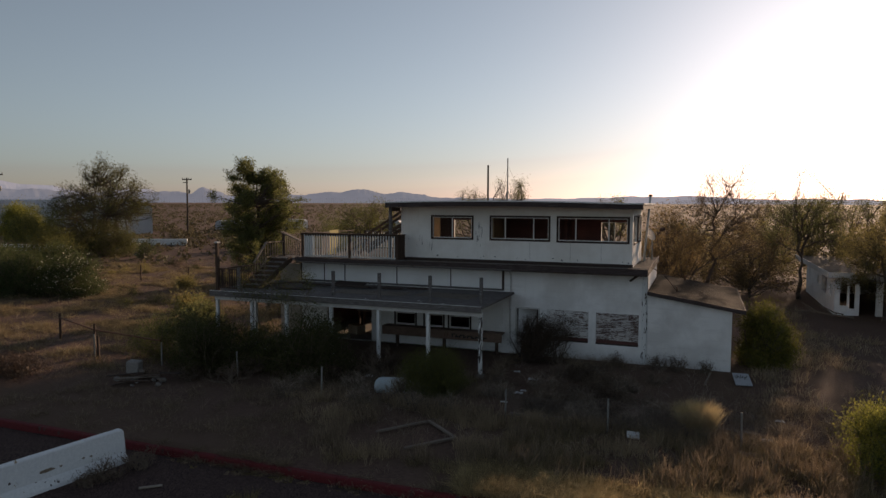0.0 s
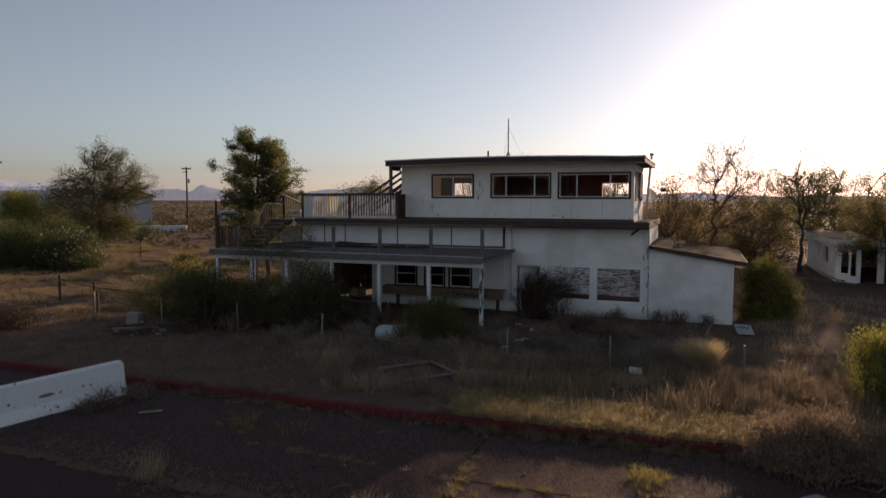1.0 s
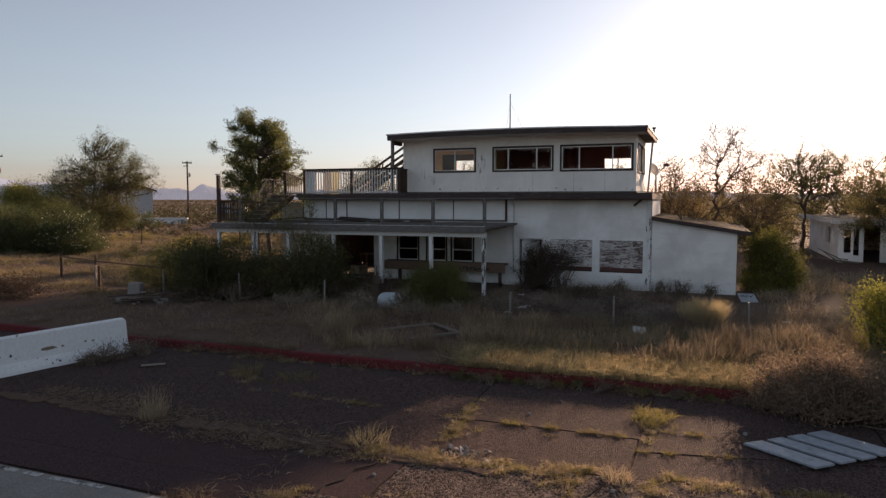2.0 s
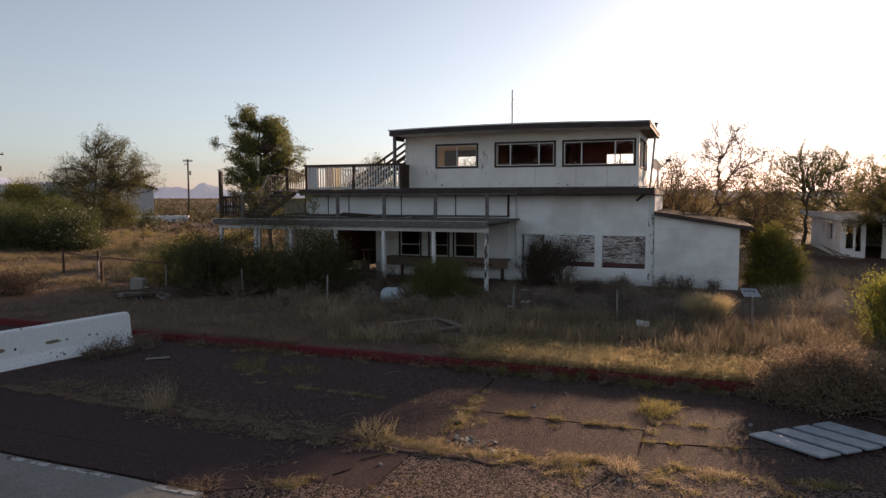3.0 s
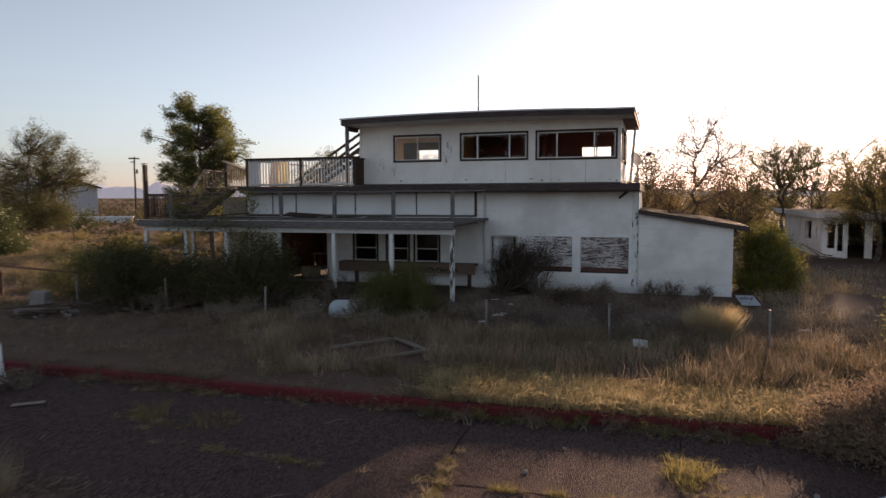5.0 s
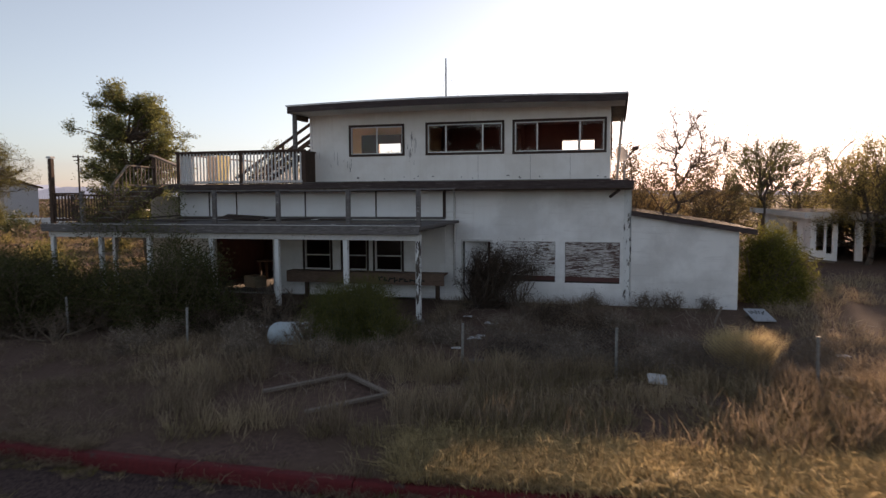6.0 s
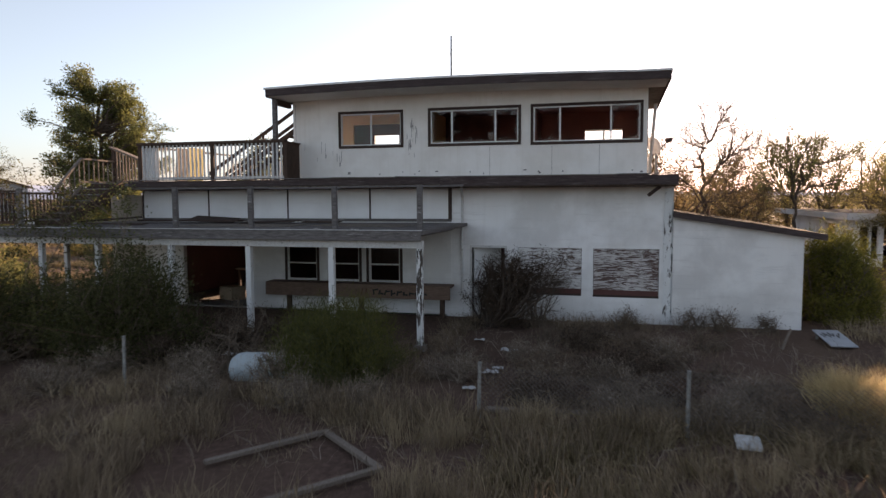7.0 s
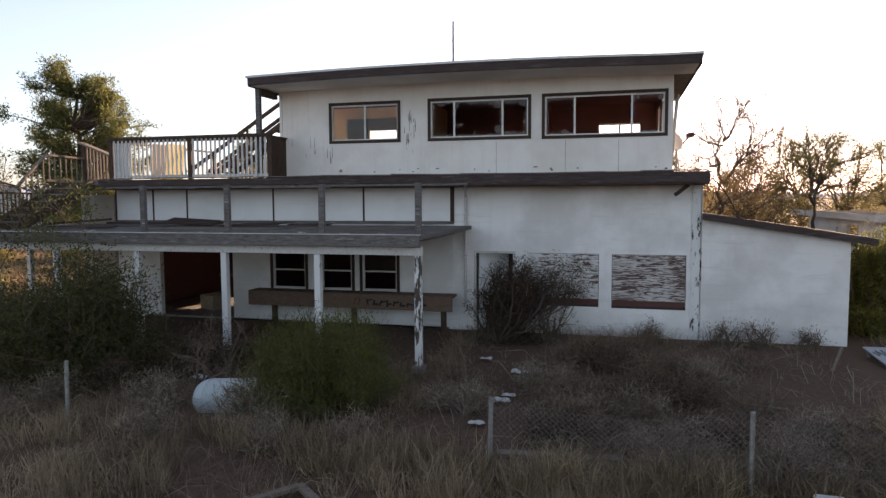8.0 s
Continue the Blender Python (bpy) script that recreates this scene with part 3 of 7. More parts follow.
# ---------- the house ----------
U, L, PF = 27.70, 27.43, 23.18          # faces: upper front, lower front, porch posts
XL, XR, YB = -17.6, -1.81, 33.3         # the lower block
house = thing("house", (-9.5, 30, 0), "abandoned two-storey white house with flat roofs and peeling paint", "house")
PORCHWIN = [(-12.67, -11.71, 0.92, 2.1), (-11.25, -10.38, 0.92, 2.1), (-10.09, -9.14, 0.92, 2.1)]
DOOR = (-7.04, -6.13, 0.0, 1.95)
BOARDS = [(-5.77, -4.07, 0.69, 1.97), (-3.77, -2.10, 0.68, 1.965)]
GARAGE = (-16.22, -13.9, 0.0, 2.15)
part("wall", wall_geo(XL, -7.75, 0, 3.6, L, 0.16, [*PORCHWIN, GARAGE]), STUCCO, house, "shaded white wall behind the porch")
part("wall", wall_geo(-7.75, XR, 0, 3.6, L - 0.02, 0.18, [DOOR, *BOARDS]), STUCCO, house, "stained white stucco wall")
part("wall", wall_geo(L + 0.16, YB, 0, 3.6, XR - 0.18, 0.18, [], "y"), STUCCO, house)
part("wall", wall_geo(L + 0.16, YB, 0, 3.6, XL, 0.16, [], "y"), STUCCO, house)
part("wall", wall_geo(XL + 0.16, XR - 0.18, 0, 3.6, YB - 0.16, 0.16, [(-15.6, -14.3, 0.0, 1.05)]), STUCCO, house)
part("wall", wall_geo(L + 0.16, YB - 0.16, 0, 3.55, -13.75, 0.12, [], "y"), DARKIN, house, "dark brown inner wall")
part("wall", wall_geo(L + 0.16, YB - 0.16, 0, 3.55, -7.9, 0.12, [(29.5, 30.4, 0, 2.05)], "y"), DARKIN, house)
part("room_lining", wall_geo(XL + 0.17, XR - 0.19, 0.05, 3.5, YB - 0.19, 0.025, [(-15.6, -14.3, 0.0, 1.05)]), DARKIN, house)
part("room_lining", wall_geo(L + 0.17, YB - 0.2, 0.05, 3.5, XL + 0.165, 0.025, [], "y"), DARKIN, house)
part("floor_slab", Geo().box(XL + 0.02, XR - 0.02, L + 0.0, YB - 0.02, -0.2, 0.045), CONCRETE, house)
part("lower_ceiling", Geo().box(XL + 0.17, XR - 0.19, L + 0.17, YB - 0.17, 3.5, 3.59), DARKIN, house)

# white panels with dark battens above the porch roof
panels = [-17.58, -16.34, -15.25, -12.6, -10.02, -7.66]
for a, b in zip(panels, panels[1:]):
    part("wall_panel", Geo().box(a + 0.015, b - 0.015, L - 0.03, L - 0.002, 2.74, 3.583), PANEL, house, "", 0.004)
for k, a in enumerate(panels):
    part("batten", Geo().box(a - (0.05 if k == 5 else 0.02), a + (0.05 if k == 5 else 0.02), L - 0.05, L - 0.004, 2.70, 3.583), FASCIA if k == 3 else TRIM, house)
part("batten", Geo().box(XL, -7.62, L - 0.06, L - 0.004, 2.66, 2.735), GREYWOOD, house)

# lower roof: deck and eave
part("lower_roof", Geo().box(-17.35, -1.78, 26.56, YB + 0.3, 3.602, 3.80), ROOFTAR, house, "flat gravelled lower roof", 0.01)
part("fascia", Geo().box(-17.38, -7.72, 26.50, 26.556, 3.68, 3.85), FASCIA, house, "weathered dark brown fascia board", 0.006)
part("fascia", Geo().box(-7.715, -1.74, 26.48, 26.556, 3.625, 3.865), FASCIA, house, "", 0.006)
part("fascia", Geo().box(-1.776, -1.735, 26.56, YB + 0.3, 3.60, 3.86), FASCIA, house, "", 0.006)
part("eave_board", Geo().box(-17.36, -1.76, 26.57, L - 0.065, 3.585, 3.60), BROWNWOOD, house, "dark boards under the eave")
rnd = random.Random(31)
x = -17.3
while x < -1.9:   # bent lengths of metal edging along the roof's rim
    w = rnd.uniform(0.7, 1.9)
    x2 = min(x + w, -1.78)
    za, zb = 3.868 + rnd.uniform(0, 0.03), 3.868 + rnd.uniform(0, 0.03)
    part("edging", Geo().beam((x, 26.51, za), (x2 - 0.01, 26.51, zb), 0.10, 0.022), ROOFTAR if rnd.random() < 0.5 else GREYWOOD, house)
    x = x2
x = -16.9
while x < -7.1:   # the gutter hangs in dented lengths
    x2 = min(x + rnd.uniform(1.4, 2.6), -7.05)
    za, zb = 3.63 + rnd.uniform(-0.025, 0.02), 3.63 + rnd.uniform(-0.025, 0.02)
    part("gutter", Geo().beam((x, 26.465, za), (x2 - 0.012, 26.465, zb), 0.06, 0.05), GREYWOOD, house, "dull weathered gutter", 0.008)
    x = x2
g = Geo().tube((-7.12, 26.46, 3.6), (-7.30, 27.30, 3.36), 0.035, 0.035, 8).tube((-7.30, 27.33, 3.38), (-7.32, 27.34, 0.75), 0.038, 0.038, 8).tube((-7.32, 27.34, 0.76), (-7.24, 27.2, 0.6), 0.038, 0.038, 8)
part("downspout", g, WHITEWOOD, house, "white metal downspout", 0, True)
part("corner_board", Geo().box(-2.0, -1.79, L - 0.05, L - 0.024, 0.02, 3.58), COLUMN, house, "flaking corner board")
part("corner_board", Geo().box(-1.806, -1.775, L - 0.05, L + 0.14, 0.02, 3.58), COLUMN, house)
part("corner_board", Geo().box(-7.74, -7.62, L - 0.045, L - 0.023, 0.02, 3.58), STUCCO, house)
part("bracket", Geo().beam((-2.15, 26.75, 3.58), (-2.42, 26.9, 3.36), 0.07, 0.07), TRIM, house)

# upper storey
W1, W2, W3 = (-11.0, -9.17, 4.84, 5.75), (-8.29, -5.81, 4.84, 5.76), (-5.40, -2.62, 4.82, 5.76)
UX0, UX1, UB = -12.52, -2.43, 32.0
REARHOLES = [(-4.22, -3.05, 4.4, 5.50), (-11.5, -10.58, 4.4, 5.52)]
part("wall", wall_geo(UX0, UX1, 3.80, 6.24, U, 0.14, [W1, W2, W3]), SIDING, house, "peeling white siding of the upper storey")
part("wall", wall_geo(U + 0.14, UB, 3.80, 6.16, UX1 - 0.14, 0.14, [(28.2, 29.6, 4.75, 5.8), (30.1, 31.4, 4.75, 5.8)], "y"), SIDING, house)
part("wall", wall_geo(U + 0.14, UB, 3.80, 6.16, UX0, 0.14, [(29.4, 30.3, 3.85, 5.85)], "y"), SIDING, house)
part("wall", wall_geo(UX0 + 0.14, UX1 - 0.14, 3.80, 6.24, UB - 0.14, 0.14, REARHOLES), SIDING, house)
part("room_lining", wall_geo(UX0 + 0.15, UX1 - 0.15, 3.87, 6.06, UB - 0.17, 0.025, REARHOLES), DARKIN, house, "dark brown boarded back wall of the room")
part("room_lining", wall_geo(U + 0.15, UB - 0.17, 3.87, 6.06, UX1 - 0.17, 0.025, [(28.2, 29.6, 4.75, 5.8), (30.1, 31.4, 4.75, 5.8)], "y"), DARKIN, house)
part("wall", wall_geo(U + 0.14, UB - 0.14, 3.85, 6.14, -9.0, 0.1, [(29.2, 30.1, 3.85, 5.85)], "y"), INNER, house, "tan inner wall")
part("wall", wall_geo(UX0 + 0.16, -9.02, 3.85, 6.14, 30.5, 0.1, [(-11.75, -10.0, 3.85, 5.75)]), INNER, house)
part("wall", wall_geo(U + 0.14, UB - 0.14, 3.85, 6.14, -5.75, 0.1, [(29.0, 30.9, 3.85, 5.85)], "y"), DARKIN, house)
part("upper_ceiling", Geo().box(UX0 + 0.15, UX1 - 0.15, U + 0.15, UB - 0.15, 6.06, 6.14), DARKIN, house, "dark brown boarded ceiling")
part("upper_floor", Geo().box(UX0 + 0.15, UX1 - 0.15, U + 0.15, UB - 0.15, 3.82, 3.87), DARKIN, house)
for x in (-12.44, -6.6, -3.65, -4.9):
    part("siding_seam", Geo().box(x - 0.003, x + 0.003, U - 0.003, U + 0.02, 3.86, 6.1 if x < -11 else 4.7), TRIM, house)
part("base_flashing", Geo().box(UX0 - 0.02, UX1 + 0.03, U - 0.06, U - 0.003, 3.802, 3.93), TRIM, house)


def crowned(x0, x1, low, high, y0, y1, n=14):
    """A strip along the roof's front that rises a little towards the middle of its length."""
    xs = [x0 + (x1 - x0) * k / n for k in range(n + 1)]
    rise = [0.085 * max(0.0, 1 - ((x + 7.9) / 5.2) ** 2) for x in xs]
    return Geo().prism([(x, low + r) for x, r in zip(xs, rise)] + [(x, high + r) for x, r in reversed(list(zip(xs, rise)))], y0, y1)


part("upper_roof", crowned(-12.67, -2.0, 6.17, 6.34, 26.46, UB + 0.5), ROOFTAR, house, "flat upper roof with deep eaves")
part("fascia", crowned(-12.70, -1.97, 6.15, 6.335, 26.40, 26.455), FASCIA, house)
part("fascia", Geo().box(-1.995, -1.95, 26.456, UB + 0.5, 6.14, 6.32), FASCIA, house, "", 0.005)
part("fascia", Geo().box(-12.72, -12.675, 26.456, UB + 0.5, 6.14, 6.34), FASCIA, house, "", 0.005)
part("drip_edge", crowned(-12.74, -1.93, 6.336, 6.385, 26.375, 26.52), ROOFMETAL, house, "pale metal drip edge")
part("drip_edge", Geo().box(-1.99, -1.92, 26.522, UB + 0.55, 6.322, 6.372), ROOFMETAL, house)
part("soffit", crowned(-12.66, -2.01, 6.145, 6.166, 26.457, U - 0.004), SIDING, house, "dull white soffit boards")
rnd = random.Random(15)
for k in range(46):
    x, z, h = rnd.choice([(rnd.uniform(-12.45, -10.9), rnd.gauss(4.55, 0.22), rnd.uniform(0.08, 0.4)), (rnd.uniform(-9.02, -8.7), rnd.uniform(4.5, 5.5), rnd.uniform(0.08, 0.35)), (rnd.uniform(-12.4, -2.6), rnd.uniform(3.98, 4.08), rnd.uniform(0.02, 0.05))])
    w = rnd.uniform(0.006, 0.018) if h > 0.06 else rnd.uniform(0.03, 0.12)
    part("bare_patch", Geo().prism([(x, z - h / 2), (x + w, z - h * 0.3), (x + w * 0.8, z + h * 0.4), (x + w * 0.3, z + h / 2)], U - 0.003, U + 0.004), GREYWOOD, house)


def jagged_pane(x0, x1, z0, z1, y, hole, seed):
    """A pane, whole or broken: shards left round the frame."""
    rnd = random.Random(seed)
    g = Geo()
    if not hole:
        return g.add([(x0, y, z0), (x1, y, z0), (x1, y, z1), (x0, y, z1)], [(0, 1, 2, 3)])
    cx, cz = (x0 + x1) / 2 + rnd.uniform(-0.05, 0.05), (z0 + z1) / 2 - 0.03
    n = 44
    outer, inner = [], []
    for k in range(n):
        a = 2 * math.pi * k / n
        dx, dz = math.cos(a), math.sin(a)
        s = min((x1 - x0) / 2 / abs(dx) if abs(dx) > 1e-6 else 9, (z1 - z0) / 2 / abs(dz) if abs(dz) > 1e-6 else 9)
        px, pz = (x0 + x1) / 2 + dx * s, (z0 + z1) / 2 + dz * s
        k2 = rnd.uniform(0.84, 0.99) if rnd.random() < 0.75 else rnd.uniform(0.6, 0.85)
        outer.append((px, y, pz))
        inner.append((cx + (px - cx) * k2, y, cz + (pz - cz) * k2))
    g.add(outer + inner, [(k, (k + 1) % n, n + (k + 1) % n, n + k) for k in range(n)])
    return g


def slider(box, mids, holes, seed, face=U):
    """A window of sliding sashes: dark outer trim, pale metal frame and bars, panes."""
    x0, x1, z0, z1 = box
    win = part("window", Geo().box(x0, x1, face + 0.10, face + 0.135, z0, z0 + 0.02), ALU, house, "horizontal sliding window with dark trim and broken panes")
    t = 0.075
    for b in ((x0 - t, x1 + t, z1, z1 + t), (x0 - t, x1 + t, z0 - t, z0), (x0 - t, x0, z0, z1), (x1, x1 + t, z0, z1)):
        part("window_trim", Geo().box(b[0], b[1], face - 0.03, face - 0.002, b[2], b[3]), TRIM, win, "", 0.004)
    g = Geo()
    f = 0.032
    for b in ((x0, x1, z1 - f, z1), (x0, x1, z0, z0 + f), (x0, x0 + f, z0 + f, z1 - f), (x1 - f, x1, z0 + f, z1 - f)):
        g.box(b[0], b[1], face + 0.02, face + 0.07, b[2], b[3])
    part("window_frame", g, ALU, win, "pale metal frame")
    for m in mids:
        part("window_bar", Geo().box(m - 0.022, m + 0.022, face + 0.015, face + 0.06, z0 + f, z1 - f), ALU, win)
    edges = [x0 + f, *mids, x1 - f]
    for k, (a, b) in enumerate(zip(edges, edges[1:])):
        if holes[k] == "none":
            continue
        pane = part("pane", jagged_pane(a, b, z0 + f, z1 - f, face + 0.04, holes[k] == "broken", seed + k), GLASS, win, "broken glass pane" if holes[k] == "broken" else "dusty glass pane")
        pane.visible_shadow = False
    return win


slider(W1, [-10.08], ["whole", "whole"], 1)
slider(W2, [-7.68, -6.45], ["broken", "broken", "broken"], 10)
slider(W3, [-4.69, -3.36], ["broken", "none", "broken"], 20)
for a, b in ((28.2, 29.6), (30.1, 31.4)):
    g = Geo()
    for c in ((a, b, 5.76, 5.8), (a, b, 4.75, 4.79), (a, a + 0.04, 4.79, 5.76), (b - 0.04, b, 4.79, 5.76), ((a + b) / 2 - 0.02, (a + b) / 2 + 0.02, 4.79, 5.76)):
        g.box(UX1 - 0.1, UX1 - 0.03, c[0], c[1], c[2], c[3])
    win = part("window", g, ALU, house, "side window with pale metal frame")
    for c in ((a - 0.07, b + 0.07, 5.8, 5.87), (a - 0.07, b + 0.07, 4.68, 4.75), (a - 0.07, a, 4.75, 5.8), (b, b + 0.07, 4.75, 5.8)):
        part("window_trim", Geo().box(UX1 + 0.002, UX1 + 0.03, c[0], c[1], c[2], c[3]), TRIM, win)
g = Geo()
for c in ((-4.22, -3.05, 5.46, 5.50), (-3.66, -3.60, 4.4, 5.46)):
    g.box(c[0], c[1], UB - 0.09, UB - 0.03, c[2], c[3])
part("rear_window_frame", g, ALU, house)

# porch windows
for k, (a, b, c, d) in enumerate(PORCHWIN):
    g = Geo()
    f = 0.045
    for q in ((a, b, d - f, d), (a, b, c, c + f), (a, a + f, c + f, d - f), (b - f, b, c + f, d - f), (a + f, b - f, 1.40, 1.44)):
        g.box(q[0], q[1], L + 0.02, L + 0.08, q[2], q[3])
    win = part("window", g, WHITEWOOD, house, "sash window under the porch, pale frame and dark room behind")
    for q in ((a - 0.07, a, c - 0.05, d), (b, b + 0.07, c - 0.05, d), (a - 0.07, b + 0.07, c - 0.1, c - 0.051)):
        part("window_trim", Geo().box(q[0], q[1], L - 0.035, L - 0.003, q[2], q[3]), TRIM, win)
    if k != 1:
        pn = part("pane", jagged_pane(a + f, b - f, 1.44, d - f, L + 0.05, k == 0, 40 + k), GLASS, win)
        pn.visible_shadow = False

# front door, standing open
fr = Geo().box(DOOR[0] - 0.06, DOOR[0], L - 0.05, L + 0.1, 0, 2.01).box(DOOR[1], DOOR[1] + 0.06, L - 0.05, L + 0.1, 0, 2.01).box(DOOR[0], DOOR[1], L - 0.05, L + 0.1, 1.95, 2.01)
door = part("door_frame", fr, WHITEWOOD, house, "chalky white door frame")
m = pose(DOOR[0] + 0.03, L + 0.12, 0.98, 0, 0, 38) @ pose(0.42, 0, 0)
leaf = part("door", Geo().posed(m, 0.84, 0.04, 1.92), PANEL, door, "white door leaf standing ajar", 0.004)
part("door_handle", Geo().posed(m @ pose(0.35, -0.05, 0), 0.05, 0.07, 0.05), STEEL, door)

# boarded openings
for k, (a, b, c, d) in enumerate(BOARDS):
    bd = part("boarded_window", Geo().box(a + 0.012, b - 0.012, L + 0.005, L + 0.03, c + 0.19, d - 0.012), PLYWHITE if k == 0 else PLYBARE, house, "weathered plywood sheet over a window, paint flaked along the grain")
    part("sill_gap", Geo().box(a + 0.01, b - 0.01, L + 0.06, L + 0.09, c, c + 0.19), DARKIN, bd, "dark reddish brown gap below the board")
    part("sill", Geo().box(a, b, L - 0.01, L + 0.05, c + 0.002, c + 0.05), TRIM, bd)

# low side shed
sx1 = 1.29
shed = thing("shed", (-0.2, 30, 0), "low plastered lean-to shed with a sloping roof beside the house", "shed")
part("wall", Geo().prism([(XR + 0.012, 0), (sx1, 0), (sx1, 2.32), (XR + 0.012, 2.80)], L - 0.01, L + 0.16), SHEDWALL, shed, "stained grey-white plaster wall")
part("wall", Geo().box(sx1 - 0.16, sx1, L + 0.162, 33.9, 0, 2.30), SHEDWALL, shed)
part("wall", Geo().prism([(XR + 0.012, 0), (sx1 - 0.17, 0), (sx1 - 0.17, 2.34), (XR + 0.012, 2.80)], 33.74, 33.9), SHEDWALL, shed)
part("roof", Geo().prism([(XR + 0.03, 2.815), (1.72, 2.265), (1.72, 2.40), (XR + 0.03, 2.945)], 27.26, 34.3), DARKFELT, shed, "gravelled sloping roof with dark edge")
part("fascia", Geo().prism([(XR + 0.03, 2.80), (1.75, 2.245), (1.75, 2.40), (XR + 0.03, 2.955)], 27.20, 27.256), FASCIA, shed)
part("fascia", Geo().box(1.722, 1.76, 27.26, 34.3, 2.24, 2.40), FASCIA, shed)
part("vent_pipe", Geo().tube((-0.75, 28.96, 2.6), (-0.75, 28.96, 2.98), 0.035, 0.035, 8, True), RUST, shed)
part("vent_pipe", Geo().tube((-0.54, 33.6, 2.55), (-0.54, 33.6, 3.0), 0.035, 0.035, 8, True), RUST, shed)
cab = Geo()
prev = Vector((-1.72, 27.6, 3.86))
for k in range(1, 13):
    t = k / 12
    q = Vector((-1.72 + 0.97 * t, 27.6 + 1.3 * t, 3.86 - 1.08 * t + 0.18 * math.sin(math.pi * t)))
    cab.tube(prev, q, 0.014, 0.014, 5)
    prev = q
part("cable", cab, TRIM, shed)

# ---------- porch with its roof deck ----------
PX0, PX1, DZ = -19.25, -7.2, 2.62
porch = thing("porch", (-13, 25, 0), "weathered wooden porch with a flat roof deck on flaking posts", "porch")
rnd = random.Random(12)
n_planks = 26
for k in range(n_planks):
    y0 = 22.98 + k * (L - 0.07 - 22.98) / n_planks
    y1 = y0 + (L - 0.07 - 22.98) / n_planks - 0.008
    x = PX0
    while x < PX1 - 0.05:
        x2 = min(PX1, x + rnd.uniform(2.6, 4.8))
        if PX1 - x2 < 0.8:
            x2 = PX1
        j = rnd.uniform(-0.006, 0.006)
        part("deck_board", Geo().box(x, x2 - 0.006, y0, y1, DZ - 0.035 + j, DZ + 0.004 + j), GREYWOOD, porch)
        x = x2
for x in np.arange(PX0 + 0.3, PX1, 1.03):
    part("joist", Geo().box(x - 0.03, x + 0.03, 23.27, L - 0.07, DZ - 0.19, DZ - 0.045), GREYWOOD, porch)
part("roof_edge", Geo().box(PX0, PX1, 22.93, 22.975, DZ - 0.215, DZ + 0.012), GREYWOOD, porch, "split grey roof edge board", 0.006)
part("roof_edge", Geo().box(PX1 + 0.002, PX1 + 0.04, 22.95, L - 0.07, DZ - 0.075, DZ + 0.012), GREYWOOD, porch, "", 0.006)
part("roof_edge", Geo().box(PX0 - 0.04, PX0 - 0.002, 22.95, 26.6, DZ - 0.17, DZ + 0.012), GREYWOOD, porch, "", 0.006)
part("drip_strip", Geo().box(PX0, PX1 + 0.02, 22.915, 22.955, DZ + 0.013, DZ + 0.024), ROOFMETAL, porch, "thin pale metal drip strip")
part("porch_beam", Geo().box(PX0 + 0.1, PX1 - 0.02, PF - 0.06, PF + 0.07, DZ - 0.385, DZ - 0.216), WHITEWOOD, porch, "chalky white beam", 0.006)
part("porch_beam", Geo().box(PX0 + 0.12, PX0 + 0.24, PF + 0.08, 26.4, DZ - 0.385, DZ - 0.216), WHITEWOOD, porch, "", 0.006)
part("roofing_felt", Geo().posed(pose(-12.6, 24.9, DZ + 0.022, 0.5, 0, 3), 3.1, 1.1, 0.012), ROOFTAR, porch, "loose strip of roofing felt")
part("roofing_felt", Geo().posed(pose(-9.4, 25.3, DZ + 0.022, 0, 0.3, -4), 2.4, 1.3, 0.012), ROOFTAR, porch)
part("loose_board", Geo().posed(pose(-14.9, 25.9, DZ + 0.10, 0, 0, -1), 3.3, 0.26, 0.05), TRIM, porch, "dark loose board")
part("loose_board", Geo().posed(pose(-17.3, 25.6, DZ + 0.13, 0, -4, 6), 1.9, 0.18, 0.05), TRIM, porch)
part("loose_board", Geo().posed(pose(-14.5, 26.5, DZ + 0.11, 12, 3, 2), 1.4, 0.55, 0.03), TRIM, porch)
part("loose_board", Geo().posed(pose(-12.6, 26.3, DZ + 0.06, 4, -2, -3), 1.7, 0.42, 0.025), TRIM, porch)
part("loose_board", Geo().posed(pose(-11.2, 26.7, DZ + 0.05, 3, 0, 2), 1.1, 0.3, 0.02), BROWNWOOD, porch)
part("loose_board", Geo().posed(pose(-16.2, 24.6, DZ + 0.06, 2, 1, 14), 1.5, 0.35, 0.03), TRIM, porch)
rnd = random.Random(44)
for k in range(34):   # flakes of old paint and felt left on the roof edge
    x, y, w = rnd.uniform(PX0 + 0.5, PX1 - 0.3), 22.99 + abs(rnd.gauss(0, 0.35)), rnd.uniform(0.03, 0.13)
    part("felt_flake", Geo().posed(pose(x, y, DZ + 0.022, rnd.uniform(-6, 6), rnd.uniform(-4, 4), rnd.uniform(0, 180)), w, w * rnd.uniform(0.3, 0.8), 0.008), WHITEWOOD if k % 2 else ROOFTAR, porch)
for x in (-7.30, -9.36, -11.43, -13.51, -15.6):
    col = part("post", Geo().box(x - 0.065, x + 0.065, PF - 0.06, PF + 0.07, 0.12, DZ - 0.386), BARECOLUMN if x > -8 else COLUMN, porch, "", 0.008)
    part("post_foot", Geo().box(x - 0.13, x + 0.13, PF - 0.13, PF + 0.13, -0.05, 0.118), GREYBLOCK, porch, "", 0.01)
for x, y in ((-19.05, PF), (-17.3, PF), (-19.05, 25.8)):
    part("post", Geo().box(x - 0.06, x + 0.06, y - 0.06, y + 0.07, -0.05, DZ - 0.386), COLUMN, porch, "", 0.008)
